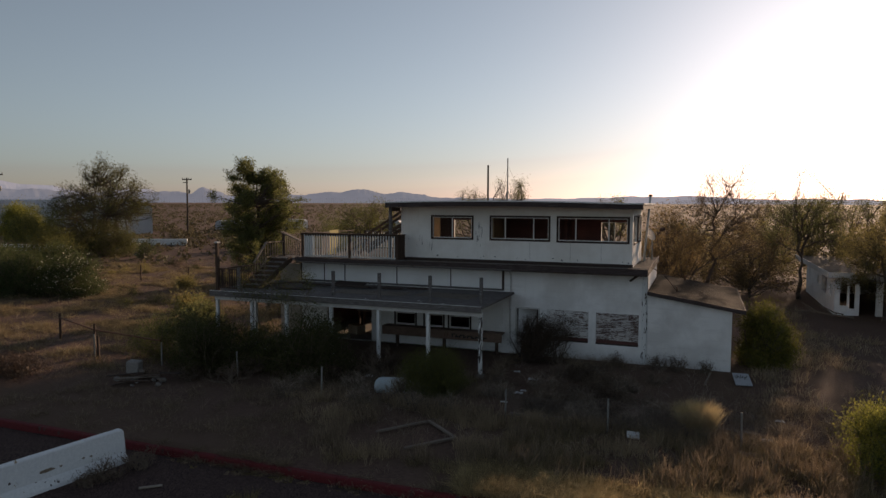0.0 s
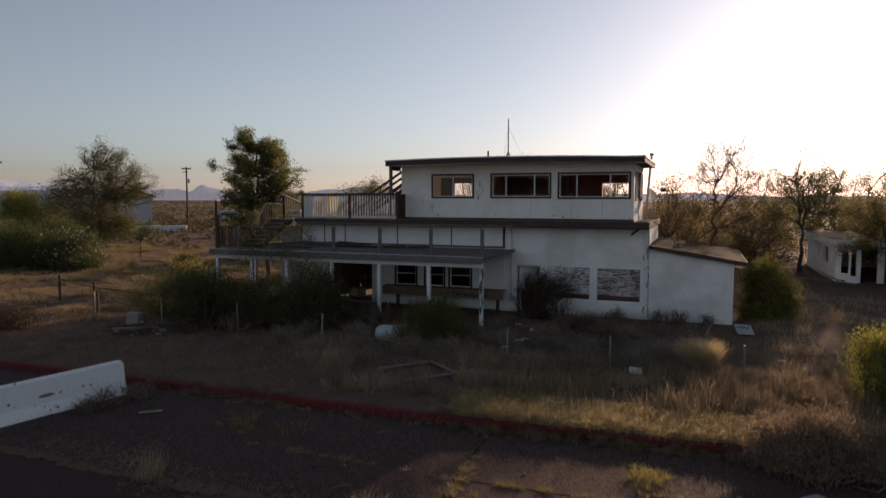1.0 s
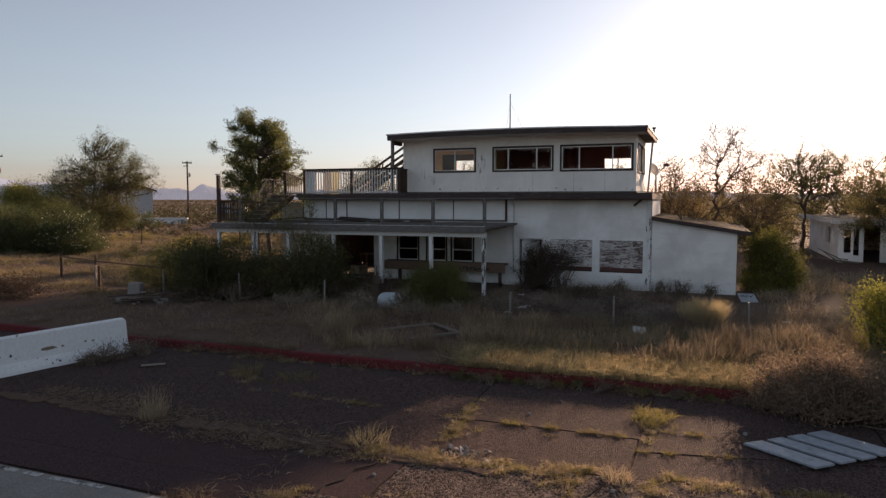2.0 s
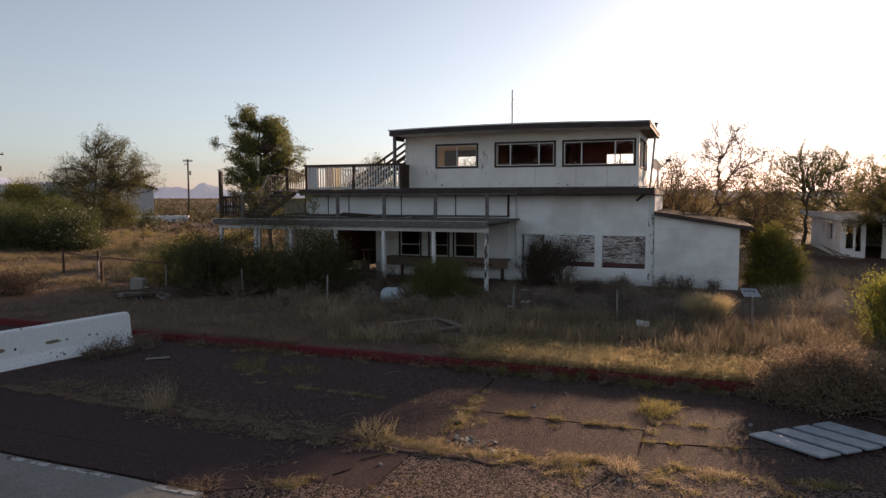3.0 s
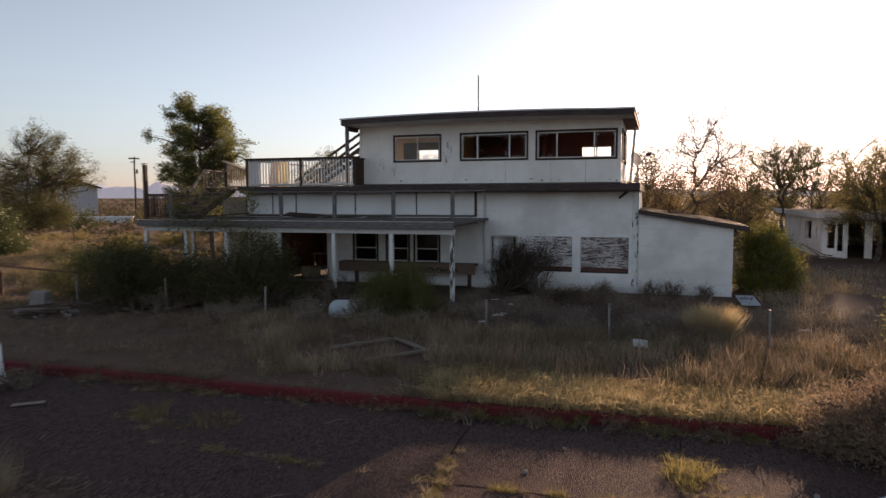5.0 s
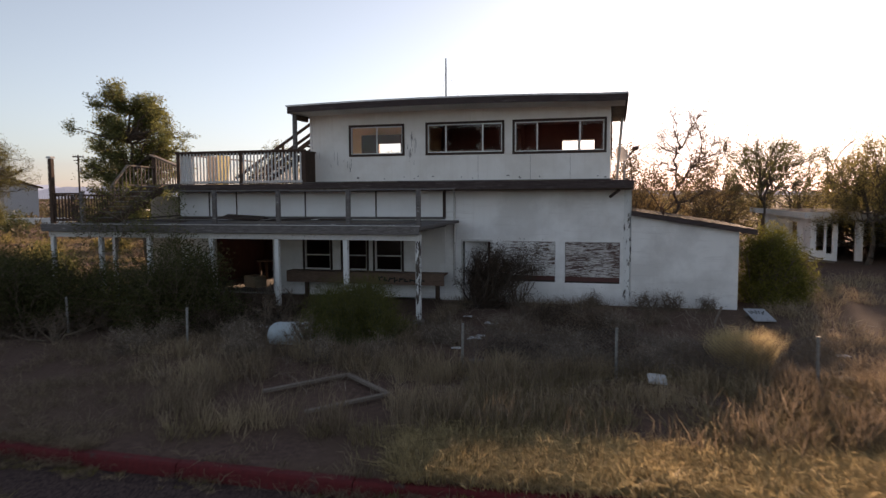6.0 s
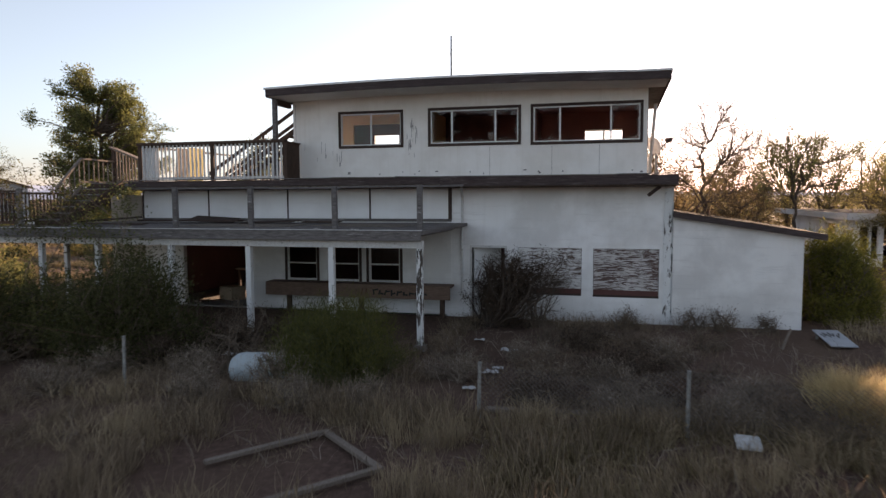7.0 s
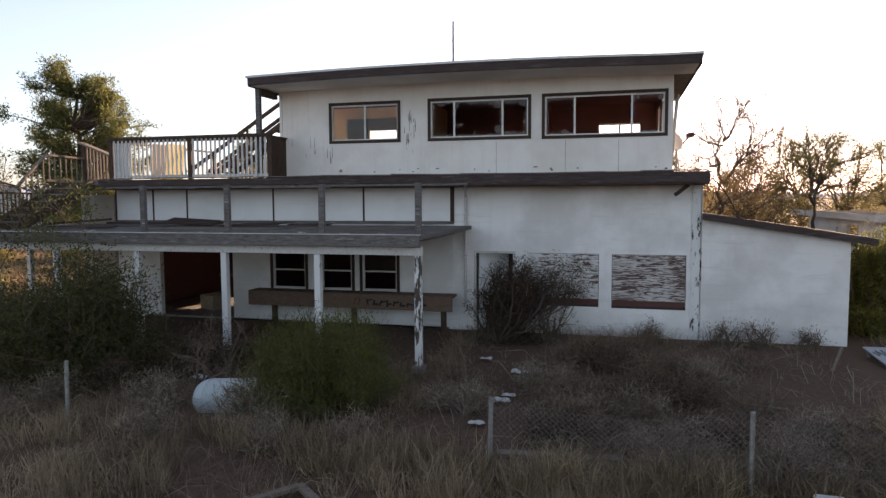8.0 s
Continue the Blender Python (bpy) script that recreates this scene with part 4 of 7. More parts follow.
# posts left from the old railing
for x, y, top in ((-7.42, 23.62, 3.62), (-9.46, 23.62, 3.61), (-11.60, 23.6, 3.62), (-13.66, 23.6, 3.62), (-17.98, 23.24, 3.62)):
    part("railing_post", Geo().box(x - 0.058, x + 0.058, y - 0.05, y + 0.05, DZ + 0.005, top), GREYWOOD, porch, "bare weathered railing post", 0.006)
part("tall_post", Geo().box(-19.16, -19.03, 23.2, 23.33, DZ + 0.005, 4.62), BROWNWOOD, porch, "tall dark corner post", 0.008)
part("post_cap", Geo().posed(pose(-19.09, 23.26, 4.66), 0.17, 0.17, 0.06), WHITEWOOD, porch)


def railing(a, b, top, low, gap, parent, bar, rail, w=0.03):
    """A rail, a foot rail and balusters from a to b, both (x, y); top and low are pairs of heights."""
    a, b = Vector((*a, 0)), Vector((*b, 0))
    up = Vector((0, 0, 1))
    part("top_rail", Geo().beam(a + up * top[0], b + up * top[1], 0.09, 0.05), rail, parent)
    part("foot_rail", Geo().beam(a + up * low[0], b + up * low[1], 0.05, 0.06), rail, parent)
    n = max(2, int((b - a).length / gap))
    for k in range(n):
        t = (k + 0.5) / n
        p = a + (b - a) * t
        z0, z1 = low[0] + (low[1] - low[0]) * t, top[0] + (top[1] - top[0]) * t
        part("baluster", Geo().box(p.x - w / 2, p.x + w / 2, p.y - w / 2, p.y + w / 2, z0 + 0.031, z1 - 0.026), bar, parent)


railing((-19.03, 23.26), (-18.04, 23.26), (3.55, 3.55), (2.74, 2.74), 0.115, porch, TRIM, BROWNWOOD)
part("top_rail", Geo().beam((-17.92, 23.26, 3.50), (-16.75, 23.27, 3.49), 0.05, 0.045), BROWNWOOD, porch)
railing((-19.1, 23.33), (-19.1, 26.4), (3.5, 3.5), (2.74, 2.74), 0.12, porch, TRIM, BROWNWOOD)
# bench under the porch with sprayed strokes
bench = thing("bench_counter", (-10, 26.9, 0), "long brown plank counter on dark legs below the windows", "counter")
part("counter_board", Geo().box(-13.0, -7.50, 26.72, 27.2, 0.88, 0.94), BENCHWOOD, bench, "", 0.006)
part("apron", Geo().box(-13.0, -7.50, 26.68, 26.715, 0.56, 0.935), BENCHWOOD, bench, "brown front board", 0.004)
for x in (-12.3, -10.08, -7.74):
    part("leg", Geo().box(x - 0.06, x + 0.06, 26.73, 26.85, 0.045, 0.86), BROWNWOOD, bench, "", 0.006)
for x in (-10.02, -9.9):
    part("sprayed_stroke", Geo().posed(pose(x, 26.676, 0.74, 0, 12, 0), 0.035, 0.005, 0.17), RUST, bench, "faded red slash")
for k in range(9):
    x = -9.68 + k * 0.175
    z = 0.735 - 0.006 * k
    h = rnd.uniform(0.13, 0.18) if k < 5 else rnd.uniform(0.07, 0.11)
    part("sprayed_stroke", Geo().posed(pose(x, 26.676, z, 0, rnd.uniform(-28, 28), 0), 0.05, 0.005, h), BLACKPAINT, bench)
    if k % 2 == 0:
        part("sprayed_stroke", Geo().posed(pose(x + 0.06, 26.677, z + h * rnd.uniform(0.1, 0.38), 0, rnd.uniform(-14, 14), 0), 0.15, 0.005, 0.045), BLACKPAINT, bench)
    else:
        part("sprayed_stroke", Geo().posed(pose(x + 0.05, 26.677, z - h * rnd.uniform(0.1, 0.36), 0, rnd.uniform(-20, 20), 0), 0.13, 0.005, 0.05), BLACKPAINT, bench)

# ---------- upper deck ----------
RY = 26.62
deck = thing("deck_railing", (-14.7, RY, 3.8), "white baluster railing with dark brown posts on the roof deck", "railing")
for x in (-17.0, -14.56, -12.22):
    part("post", Geo().box(x - 0.055, x + 0.055, RY - 0.055, RY + 0.055, 3.802, 4.904), BROWNWOOD, deck, "", 0.006)
for a, b in ((-16.94, -14.62), (-14.50, -12.28)):
    part("foot_rail", Geo().box(a, b, RY - 0.03, RY + 0.02, 3.90, 3.97), WHITEWOOD, deck)
    part("inner_rail", Geo().box(a, b, RY - 0.03, RY + 0.02, 4.84, 4.902), BROWNWOOD, deck)
    n = int((b - a) / 0.128)
    for k in range(n):
        x = a + (k + 0.5) * (b - a) / n
        part("baluster", Geo().box(x - 0.026, x + 0.026, RY - 0.055, RY - 0.032, 3.87 + rnd.uniform(-0.01, 0.01), 4.90), WHITEWOOD, deck)
part("top_rail", Geo().box(-17.08, -12.2, RY - 0.09, RY + 0.09, 4.906, 4.985), BROWNWOOD, deck, "dark top rail", 0.006)
part("white_board", Geo().box(-16.93, -16.42, RY + 0.03, RY + 0.055, 3.85, 4.85), PANEL, deck, "solid white board behind the balusters")
part("side_panel", Geo().box(-12.36, -12.31, RY + 0.06, U - 0.07, 3.83, 4.9), BROWNWOOD, deck, "dark brown boarded return")
part("side_rail", Geo().box(-12.42, -12.27, RY + 0.08, U - 0.065, 4.902, 4.95), BROWNWOOD, deck)
part("side_rail", Geo().box(-17.06, -16.97, RY + 0.08, 31.5, 4.88, 4.93), BROWNWOOD, deck)
part("roof_post", Geo().box(-12.68, -12.56, 26.72, 26.84, 3.86, 6.138), GREYWOOD, deck, "grey post under the roof corner", 0.006)
part("roof_beam", Geo().box(-12.68, -12.56, 26.845, U - 0.01, 5.98, 6.138), BROWNWOOD, deck)
rear = thing("rear_railing", (-14.7, 32.9, 3.8), "pale railing along the back of the roof deck", "railing")
railing((-17.0, 32.9), (-12.7, 32.9), (4.78, 4.78), (3.92, 3.92), 0.16, rear, WHITEWOOD, GREYWOOD, 0.045)
for x in (-17.05, -14.8, -12.6):
    part("post", Geo().box(x - 0.05, x + 0.05, 32.85, 32.95, 3.802, 4.85), BROWNWOOD, rear)
stair2 = thing("roof_stair", (-14, 28.6, 3.8), "dark wooden stair climbing from the deck to the upper roof", "stair")
SLOPE = 0.62
for y, low in ((28.2, 0.0), (29.1, 0.0)):
    part("stringer", Geo().beam((-15.0, y, 3.97), (-12.64, y, 3.97 + 2.36 * SLOPE), 0.05, 0.15), BROWNWOOD, stair2)
    part("handrail", Geo().beam((-15.75, y, 4.10), (-12.64, y, 4.10 + 3.11 * SLOPE), 0.05, 0.10), BROWNWOOD, stair2)
    for x in (-14.9, -13.8, -12.72):
        z = 3.97 + (x + 15.0) * SLOPE
        part("baluster", Geo().box(x - 0.025, x + 0.025, y - 0.025, y + 0.025, z, z + 0.55), BROWNWOOD, stair2)
for k in range(9):
    x = -14.8 + k * 0.26
    z = 3.97 + (x + 15.0) * SLOPE
    part("tread", Geo().box(x - 0.13, x + 0.13, 28.23, 29.07, z - 0.02, z + 0.02), BROWNWOOD, stair2)
single("plywood_sheet", Geo().posed(pose(-16.90, 29.18, 4.41, 0, 4, 0), 0.02, 0.86, 1.2), YELLOWPLY, (-16.9, 29.18, 3.81), "raw yellow plywood sheet leaning on the deck rail", "plywood")
single("plywood_sheet", Geo().posed(pose(-16.88, 28.42, 4.38, 0, 5, 0), 0.02, 0.62, 1.14), LUMBER, (-16.88, 28.42, 3.81), "brown weathered plywood sheet leaning on the deck rail", "plywood")

# stair from the porch deck to the upper deck
st = thing("deck_stair", (-18.1, 25.5, DZ), "wooden stair from the porch roof to the upper deck", "stair")
for k in range(7):
    y, z = 24.25 + k * 0.33, DZ + 0.18 + k * 0.17
    part("tread", Geo().box(-18.46, -17.66, y, y + 0.34, z - 0.035, z), GREYWOOD, st)
    part("riser", Geo().box(-18.46, -17.66, y + 0.005, y + 0.025, z - 0.17, z - 0.037), BROWNWOOD, st)
for x in (-18.5, -17.62):
    part("stringer", Geo().beam((x, 24.2, DZ + 0.06), (x, 26.6, DZ + 1.14), 0.05, 0.24), BROWNWOOD, st)
part("landing", Geo().box(-18.6, -17.36, 26.6, 28.4, 3.72, 3.80), GREYWOOD, st)
part("landing_wall", Geo().box(-18.75, -17.62, 27.35, 27.45, 0.0, 3.45), TANWALL, st, "tan wall below the landing")
railing((-18.52, 25.0), (-18.52, 25.94), (3.66, 4.53), (2.95, 3.75), 0.16, st, LUMBER, LUMBER, 0.028)
railing((-18.52, 25.94), (-18.52, 27.3), (4.53, 4.50), (3.85, 3.85), 0.17, st, LUMBER, LUMBER, 0.028)
railing((-18.5, 27.32), (-17.5, 27.2), (4.93, 4.52), (3.87, 3.87), 0.12, st, LUMBER, LUMBER, 0.04)
part("post", Geo().box(-18.58, -18.46, 27.26, 27.38, 3.80, 4.95), BROWNWOOD, st)
part("wide_rail", Geo().beam((-18.6, 27.30, 4.95), (-17.45, 27.16, 4.55), 0.22, 0.05), LUMBER, st, "wide tilted board on the landing rail")

# ---------- on the roofs ----------
ant = thing("roof_antenna", (-8.37, 30.5, 6.36), "thin antenna mast on a small tripod on the upper roof", "antenna")
part("mast", Geo().tube((-8.37, 30.5, 6.36), (-8.37, 30.5, 8.45), 0.035, 0.026, 6, True), STEEL, ant)
for k in range(3):
    a = radians(30 + 120 * k)
    part("tripod_leg", Geo().tube((-8.37 + 0.3 * math.cos(a), 30.5 + 0.3 * math.sin(a), 6.36), (-8.37, 30.5, 6.95), 0.024, 0.024, 5), STEEL, ant)
part("guy_wire", Geo().tube((-8.37, 30.5, 8.1), (-7.7, 31.3, 6.37), 0.005, 0.005, 4), STEEL, ant)
part("guy_wire", Geo().tube((-8.37, 30.5, 8.1), (-8.9, 31.5, 6.37), 0.005, 0.005, 4), STEEL, ant)
mast = thing("vent_mast", (-2.12, 31.2, 3.8), "white pole with a cap beside the upper storey", "pole")
part("pole", Geo().tube((-2.25, 31.2, 3.8), (-2.03, 31.2, 6.68), 0.05, 0.05, 8, True), WHITEWOOD, mast, "", 0, True)
part("cap", Geo().tube((-2.03, 31.2, 6.681), (-2.025, 31.2, 6.76), 0.085, 0.085, 8, True), RUST, mast)
dish = thing("satellite_dish", (-1.95, 32.3, 3.8), "grey satellite dish on a strutted pole on the lower roof", "satellite dish")
part("dish_pole", Geo().tube((-1.98, 32.3, 3.8), (-1.98, 32.3, 5.0), 0.035, 0.035, 8), STEEL, dish)
part("strut", Geo().tube((-1.98, 32.3, 4.6), (-1.9, 31.7, 3.81), 0.015, 0.015, 5), STEEL, dish)
part("strut", Geo().tube((-1.98, 32.3, 4.6), (-2.2, 32.8, 3.81), 0.015, 0.015, 5), STEEL, dish)
dg = Geo()
dm = look((-2.08, 32.2, 4.95), (-2.08 + 6.2, 32.2 + 5.6, 4.95 + 4.0))
nn = 20
rings = []
for r in (0.0, 0.1, 0.18, 0.25, 0.29):
    rings.append([dm @ Vector((r * math.cos(2 * math.pi * k / nn), 1.06 * r * math.sin(2 * math.pi * k / nn), -(r * r) * 0.45)) for k in range(nn)])
for off in (0.0, 0.02):
    base = len(dg.v)
    for ring in rings:
        dg.v += [tuple(p + dm.to_3x3() @ Vector((0, 0, off))) for p in ring]
    for i in range(len(rings) - 1):
        for k in range(nn):
            dg.f.append((base + i * nn + k, base + i * nn + (k + 1) % nn, base + (i + 1) * nn + (k + 1) % nn, base + (i + 1) * nn + k))
part("reflector", dg, DISH, dish, "round grey dish", 0, True)
tip = dm @ Vector((0, -0.1, -0.72))
part("feed_arm", Geo().tube(dm @ Vector((0, -0.285, -0.04)), tip, 0.03, 0.026, 6), TRIM, dish)
part("feed_head", Geo().posed(Matrix.Translation(tip) @ dm.to_3x3().to_4x4(), 0.22, 0.13, 0.16), TRIM, dish, "dark feed head", 0.02)

# ---------- things in the yard ----------
def barrier():
    """A precast safety barrier: broad foot, sloped sides, rounded end."""
    z = pave_height(-13.2, 12.0)
    b = thing("concrete_barrier", (-13.6, 11, z), "chipped white painted concrete traffic barrier on the asphalt", "barrier")
    p, q = Vector((-13.40, 12.66, z)), Vector((-14.88, 4.14, z + 0.0))
    d = (q - p).normalized()
    s = Vector((-d.y, d.x, 0))
    prof = [(-0.29, 0), (-0.27, 0.07), (-0.16, 0.25), (-0.10, 0.78), (-0.07, 0.81), (0.07, 0.81), (0.10, 0.78), (0.16, 0.25), (0.27, 0.07), (0.29, 0)]
    g = Geo()
    stations = [0.0, 0.05, *np.linspace(0.4, (q - p).length, 12)]
    n = len(prof)
    for k, t in enumerate(stations):
        for a, h in prof:
            hh = h * (0.93 if k == 0 else 1.0)
            c = p + d * t + s * a * (0.9 if k == 0 else 1.0)
            g.v.append((c.x, c.y, c.z + hh))
    for k in range(len(stations) - 1):
        for i in range(n - 1):
            a = k * n + i
            g.f.append((a, a + 1, a + n + 1, a + n))
    g.f.append(tuple(range(n - 1, -1, -1)))
    part("barrier_body", g, BARRIER, b)
    rnd2 = random.Random(8)

    def face(t, h):
        """A point on the sloped side towards the road."""
        out = 0.27 - 0.11 * (h - 0.07) / 0.18 if h < 0.25 else 0.16 - 0.06 * (h - 0.25) / 0.53
        return p + d * t + s * (out + 0.003) + Vector((0, 0, h))

    t = 0.9
    chips = []
    while t < 8.2:
        w = rnd2.choice((0.06, 0.09, 0.14, 0.3, 0.42))
        chips.append((t, 0.42 + rnd2.gauss(0, 0.012), w, 0.02 + 0.05 * w + rnd2.uniform(0, 0.02)))
        t += w + rnd2.uniform(0.08, 0.45)
    for k in range(34):
        chips.append((rnd2.uniform(1.6, 8.3), rnd2.choice((rnd2.uniform(0.09, 0.15), rnd2.uniform(0.17, 0.30))), rnd2.uniform(0.02, 0.07), rnd2.uniform(0.01, 0.03)))
    for t, h, w, hh in chips:
        ring = []
        for k in range(9):
            ang = 2 * math.pi * k / 9
            r = rnd2.uniform(0.6, 1.1)
            ring.append(face(t + 0.5 * w * r * math.cos(ang), h + hh * r * math.sin(ang)))
        part("chipped_spot", Geo().add(ring, [tuple(range(9))]), CHIPPED if w > 0.08 else TRIM, b)


barrier()


def flat_panel():
    """A white slatted door lying on the asphalt on blocks."""
    z = pave_height(1.7, 11.6)
    o = thing("fallen_door", (1.7, 11.6, z), "white panelled door lying flat on blocks on the asphalt", "door")
    c = [Vector((0.75, 11.48, z + 0.045)), Vector((1.68, 10.80, z + 0.045)), Vector((2.97, 11.92, z + 0.045)), Vector((2.04, 12.60, z + 0.045))]
    for k in range(4):
        t0, t1 = k / 4 + (0.034 if k else 0.0), (k + 1) / 4 - (0.034 if k < 3 else 0.0)
        # boards run from edge 0-1 to edge 3-2
        a0, a1 = c[0].lerp(c[3], t0), c[0].lerp(c[3], t1)
        b0, b1 = c[1].lerp(c[2], t0), c[1].lerp(c[2], t1)
        up = Vector((0, 0, 0.035))
        vs = [a0, a1, b1, b0, a0 + up, a1 + up, b1 + up, b0 + up]
        part("board", Geo().add(vs, [(0, 3, 2, 1), (4, 5, 6, 7), (0, 1, 5, 4), (1, 2, 6, 5), (2, 3, 7, 6), (3, 0, 4, 7)]), DOORPAINT, o, "", 0.004)
    for s in (0.12, 0.85):
        p, q = c[0].lerp(c[1], s), c[3].lerp(c[2], s)
        part("crosspiece", Geo().beam(p - Vector((0, 0, 0.023)), q - Vector((0, 0, 0.023)), 0.09, 0.044), TRIM, o)


flat_panel()


def tank():
    """A small plastic tank lying on its side: a cylinder with domed ends, a weld ring at each end and a filler neck at the back."""
    g = Geo()
    n, rows = 24, 18
    for i in range(rows + 1):
        u = 2 * i / rows - 1
        e = max(0.0, abs(u) - 0.62) / 0.38
        r = 0.29 * max(0.03, math.sqrt(max(0.0, 1 - e ** 2.4)))
        x = -9.40 + 0.60 * u
        y = 20.2 + 0.16 * u
        for k in range(n):
            a = 2 * math.pi * k / n
            g.v.append((x, y + r * math.cos(a), 0.23 + r * math.sin(a)))
    for i in range(rows):
        for k in range(n):
            g.f.append((i * n + k, i * n + (k + 1) % n, (i + 1) * n + (k + 1) % n, (i + 1) * n + k))
    t = single("water_tank", g, TANKWHITE, (-9.40, 20.2, 0.0), "small pale blue-white rounded plastic tank lying in the weeds", "tank", smooth=True)
    for u in (-0.6, 0.6):
        ring = Geo()
        for k in range(n):
            a, b = 2 * math.pi * k / n, 2 * math.pi * (k + 1) / n
            c = (-9.40 + 0.60 * u, 20.2 + 0.16 * u)
            ring.tube((c[0], c[1] + 0.292 * math.cos(a), 0.23 + 0.292 * math.sin(a)), (c[0], c[1] + 0.292 * math.cos(b), 0.23 + 0.292 * math.sin(b)), 0.007, 0.007, 5)
        part("weld_ring", ring, TANKWHITE, t)
    part("filler_neck", Geo().tube((-9.2, 20.42, 0.42), (-9.2, 20.5, 0.47), 0.06, 0.06, 12, True), TANKWHITE, t)


tank()


def fence():
    f = thing("chain_link_fence", (-5, 19.4, 0), "sagging chain-link fence on thin pale steel posts", "fence")
    posts = [(-23.0, 20.4), (-19.3, 20.2), (-15.5, 19.9), (-11.45, 19.0), (-5.1, 18.75), (-2.18, 18.9), (1.25, 18.95), (4.6, 19.2), (8.0, 19.6), (11.6, 19.7)]
    rnd3 = random.Random(4)
    for x, y in posts:
        part("post", Geo().tube((x, y, -0.05), (x + rnd3.uniform(-0.03, 0.03), y, 0.96 + rnd3.uniform(-0.03, 0.03)), 0.028, 0.028, 8, True), STEEL, f)
    for (xa, ya), (xb, yb) in zip(posts[4:-1], posts[5:]):
        g = Geo()
        w, h = math.hypot(xb - xa, yb - ya), 0.92
        step = 0.075
        k = -h
        while k < w:
            for sgn in (1, -1):
                a0, a1 = max(k, 0), min(k + h, w)
                if a1 - a0 > 0.02:
                    m = 6
                    pts = []
                    for i in range(m + 1):
                        a = a0 + (a1 - a0) * i / m
                        z = (a - k) if sgn > 0 else h - (a - k)
                        sag = 0.14 * math.sin(math.pi * a / w)
                        zz = 0.04 + z * (1 - sag * 1.2)
                        pts.append((xa + (xb - xa) * a / w, ya + (yb - ya) * a / w - 0.03 + 0.06 * math.sin(a * 3) * z, zz))
                    for p, q in zip(pts, pts[1:]):
                        g.tube(p, q, 0.0027, 0.0027, 3)
            k += step
        part("wire_mesh", g, WIRE, f, "rusted wire diamond mesh")
    for (xa, ya), (xb, yb) in zip(posts[:3], posts[1:4]):
        part("wire", Geo().tube((xa, ya, 0.95), (xb, yb, 0.9), 0.004, 0.004, 4), RUST, f)
        part("wire", Geo().tube((xa, ya, 0.5), (xb, yb, 0.52), 0.004, 0.004, 4), RUST, f)


fence()
corner = thing("old_fence_corner", (-23.1, 20.6, 0), "old brown fence corner of wooden posts and rails", "fence")
for x, y, h in ((-23.1, 20.5, 1.35), (-22.6, 20.2, 0.95), (-27.5, 22.5, 1.2)):
    part("post", Geo().tube((x, y, -0.05), (x, y, h), 0.06, 0.05, 7, True), BROWNWOOD, corner)
part("rail", Geo().beam((-23.1, 20.5, 1.1), (-19.4, 20.25, 0.98), 0.05, 0.06), RUST, corner)
part("rail", Geo().beam((-23.1, 20.5, 1.1), (-27.5, 22.5, 1.0), 0.05, 0.06), RUST, corner)

frame_pts = [(-8.15, 16.45), (-7.15, 17.85), (-5.9, 16.7), (-6.9, 15.55)]
lf = thing("lumber_frame", (-7, 16.7, 0.1), "broken frame of bleached boards lying in dry grass", "lumber")
for (xa, ya), (xb, yb) in zip(frame_pts, frame_pts[1:]):
    part("board", Geo().beam((xa, ya, gh(xa, ya) + 0.08), (xb, yb, gh(xb, yb) + 0.07), 0.10, 0.05), LUMBER, lf, "", 0.004)
for a, b, w in (((-5.1, 19.25, 0.1), (-3.55, 19.45, 0.07), 0.16), ((-3.4, 19.5, 0.1), (-1.5, 19.75, 0.07), 0.18), ((-2.45, 20.0, 0.3), (-1.85, 19.9, 0.3), 0.06), ((-0.7, 18.6, 0.1), (1.9, 18.5, 0.07), 0.16), ((1.4, 16.0, 0.1), (4.2, 16.6, 0.12), 0.16), ((2.2, 15.2, 0.06), (5.0, 15.9, 0.1), 0.12), ((-1.0, 20.6, 0.1), (1.9, 20.2, 0.1), 0.1)):
    a, b = (a[0], a[1], gh(a[0], a[1]) + 0.04), (b[0], b[1], gh(b[0], b[1]) + 0.03)
    single("loose_plank", Geo().beam(a, b, w, 0.05), LUMBER, (a[0], a[1], a[2] - 0.03), "bleached loose plank lying on the ground", "plank", "planks in the yard", bevel=0.004)

bl = single("concrete_block", Geo().posed(pose(-1.46, 18.55, gh(-1.46, 18.55) + 0.12, 38, 6, 12), 0.34, 0.22, 0.06), PAPER, (-1.46, 18.55, 0.1), "pale slab half sunk in dry grass", "block", bevel=0.02)
single("foam_slab", Geo().posed(pose(1.95, 19.7, gh(1.95, 19.7) + 0.06, 4, 3, 25), 0.42, 0.2, 0.06), PAPER, (1.95, 19.7, 0.05), "white foam slab catching the sun", "litter", bevel=0.01)
cb = thing("grey_block_pile", (-18.3, 18.4, 0), "grey concrete block on a low heap of debris", "block")
part("block", Geo().posed(pose(-18.95, 18.5, 0.40, 0, 4, 20), 0.46, 0.38, 0.45), GREYBLOCK, cb, "", 0.03)
rb = random.Random(19)
for k in range(9):
    x, y = -18.0 + rb.gauss(0, 0.6), 18.2 + rb.gauss(0, 0.3)
    w = rb.uniform(0.6, 1.5)
    part("board", Geo().posed(pose(x, y, 0.08 + 0.03 * k, rb.uniform(-5, 5), rb.uniform(-7, 7), rb.uniform(-40, 60)), w, rb.uniform(0.09, 0.22), 0.035), (BROWNWOOD, LUMBER, TRIM)[k % 3], cb, "", 0.006)
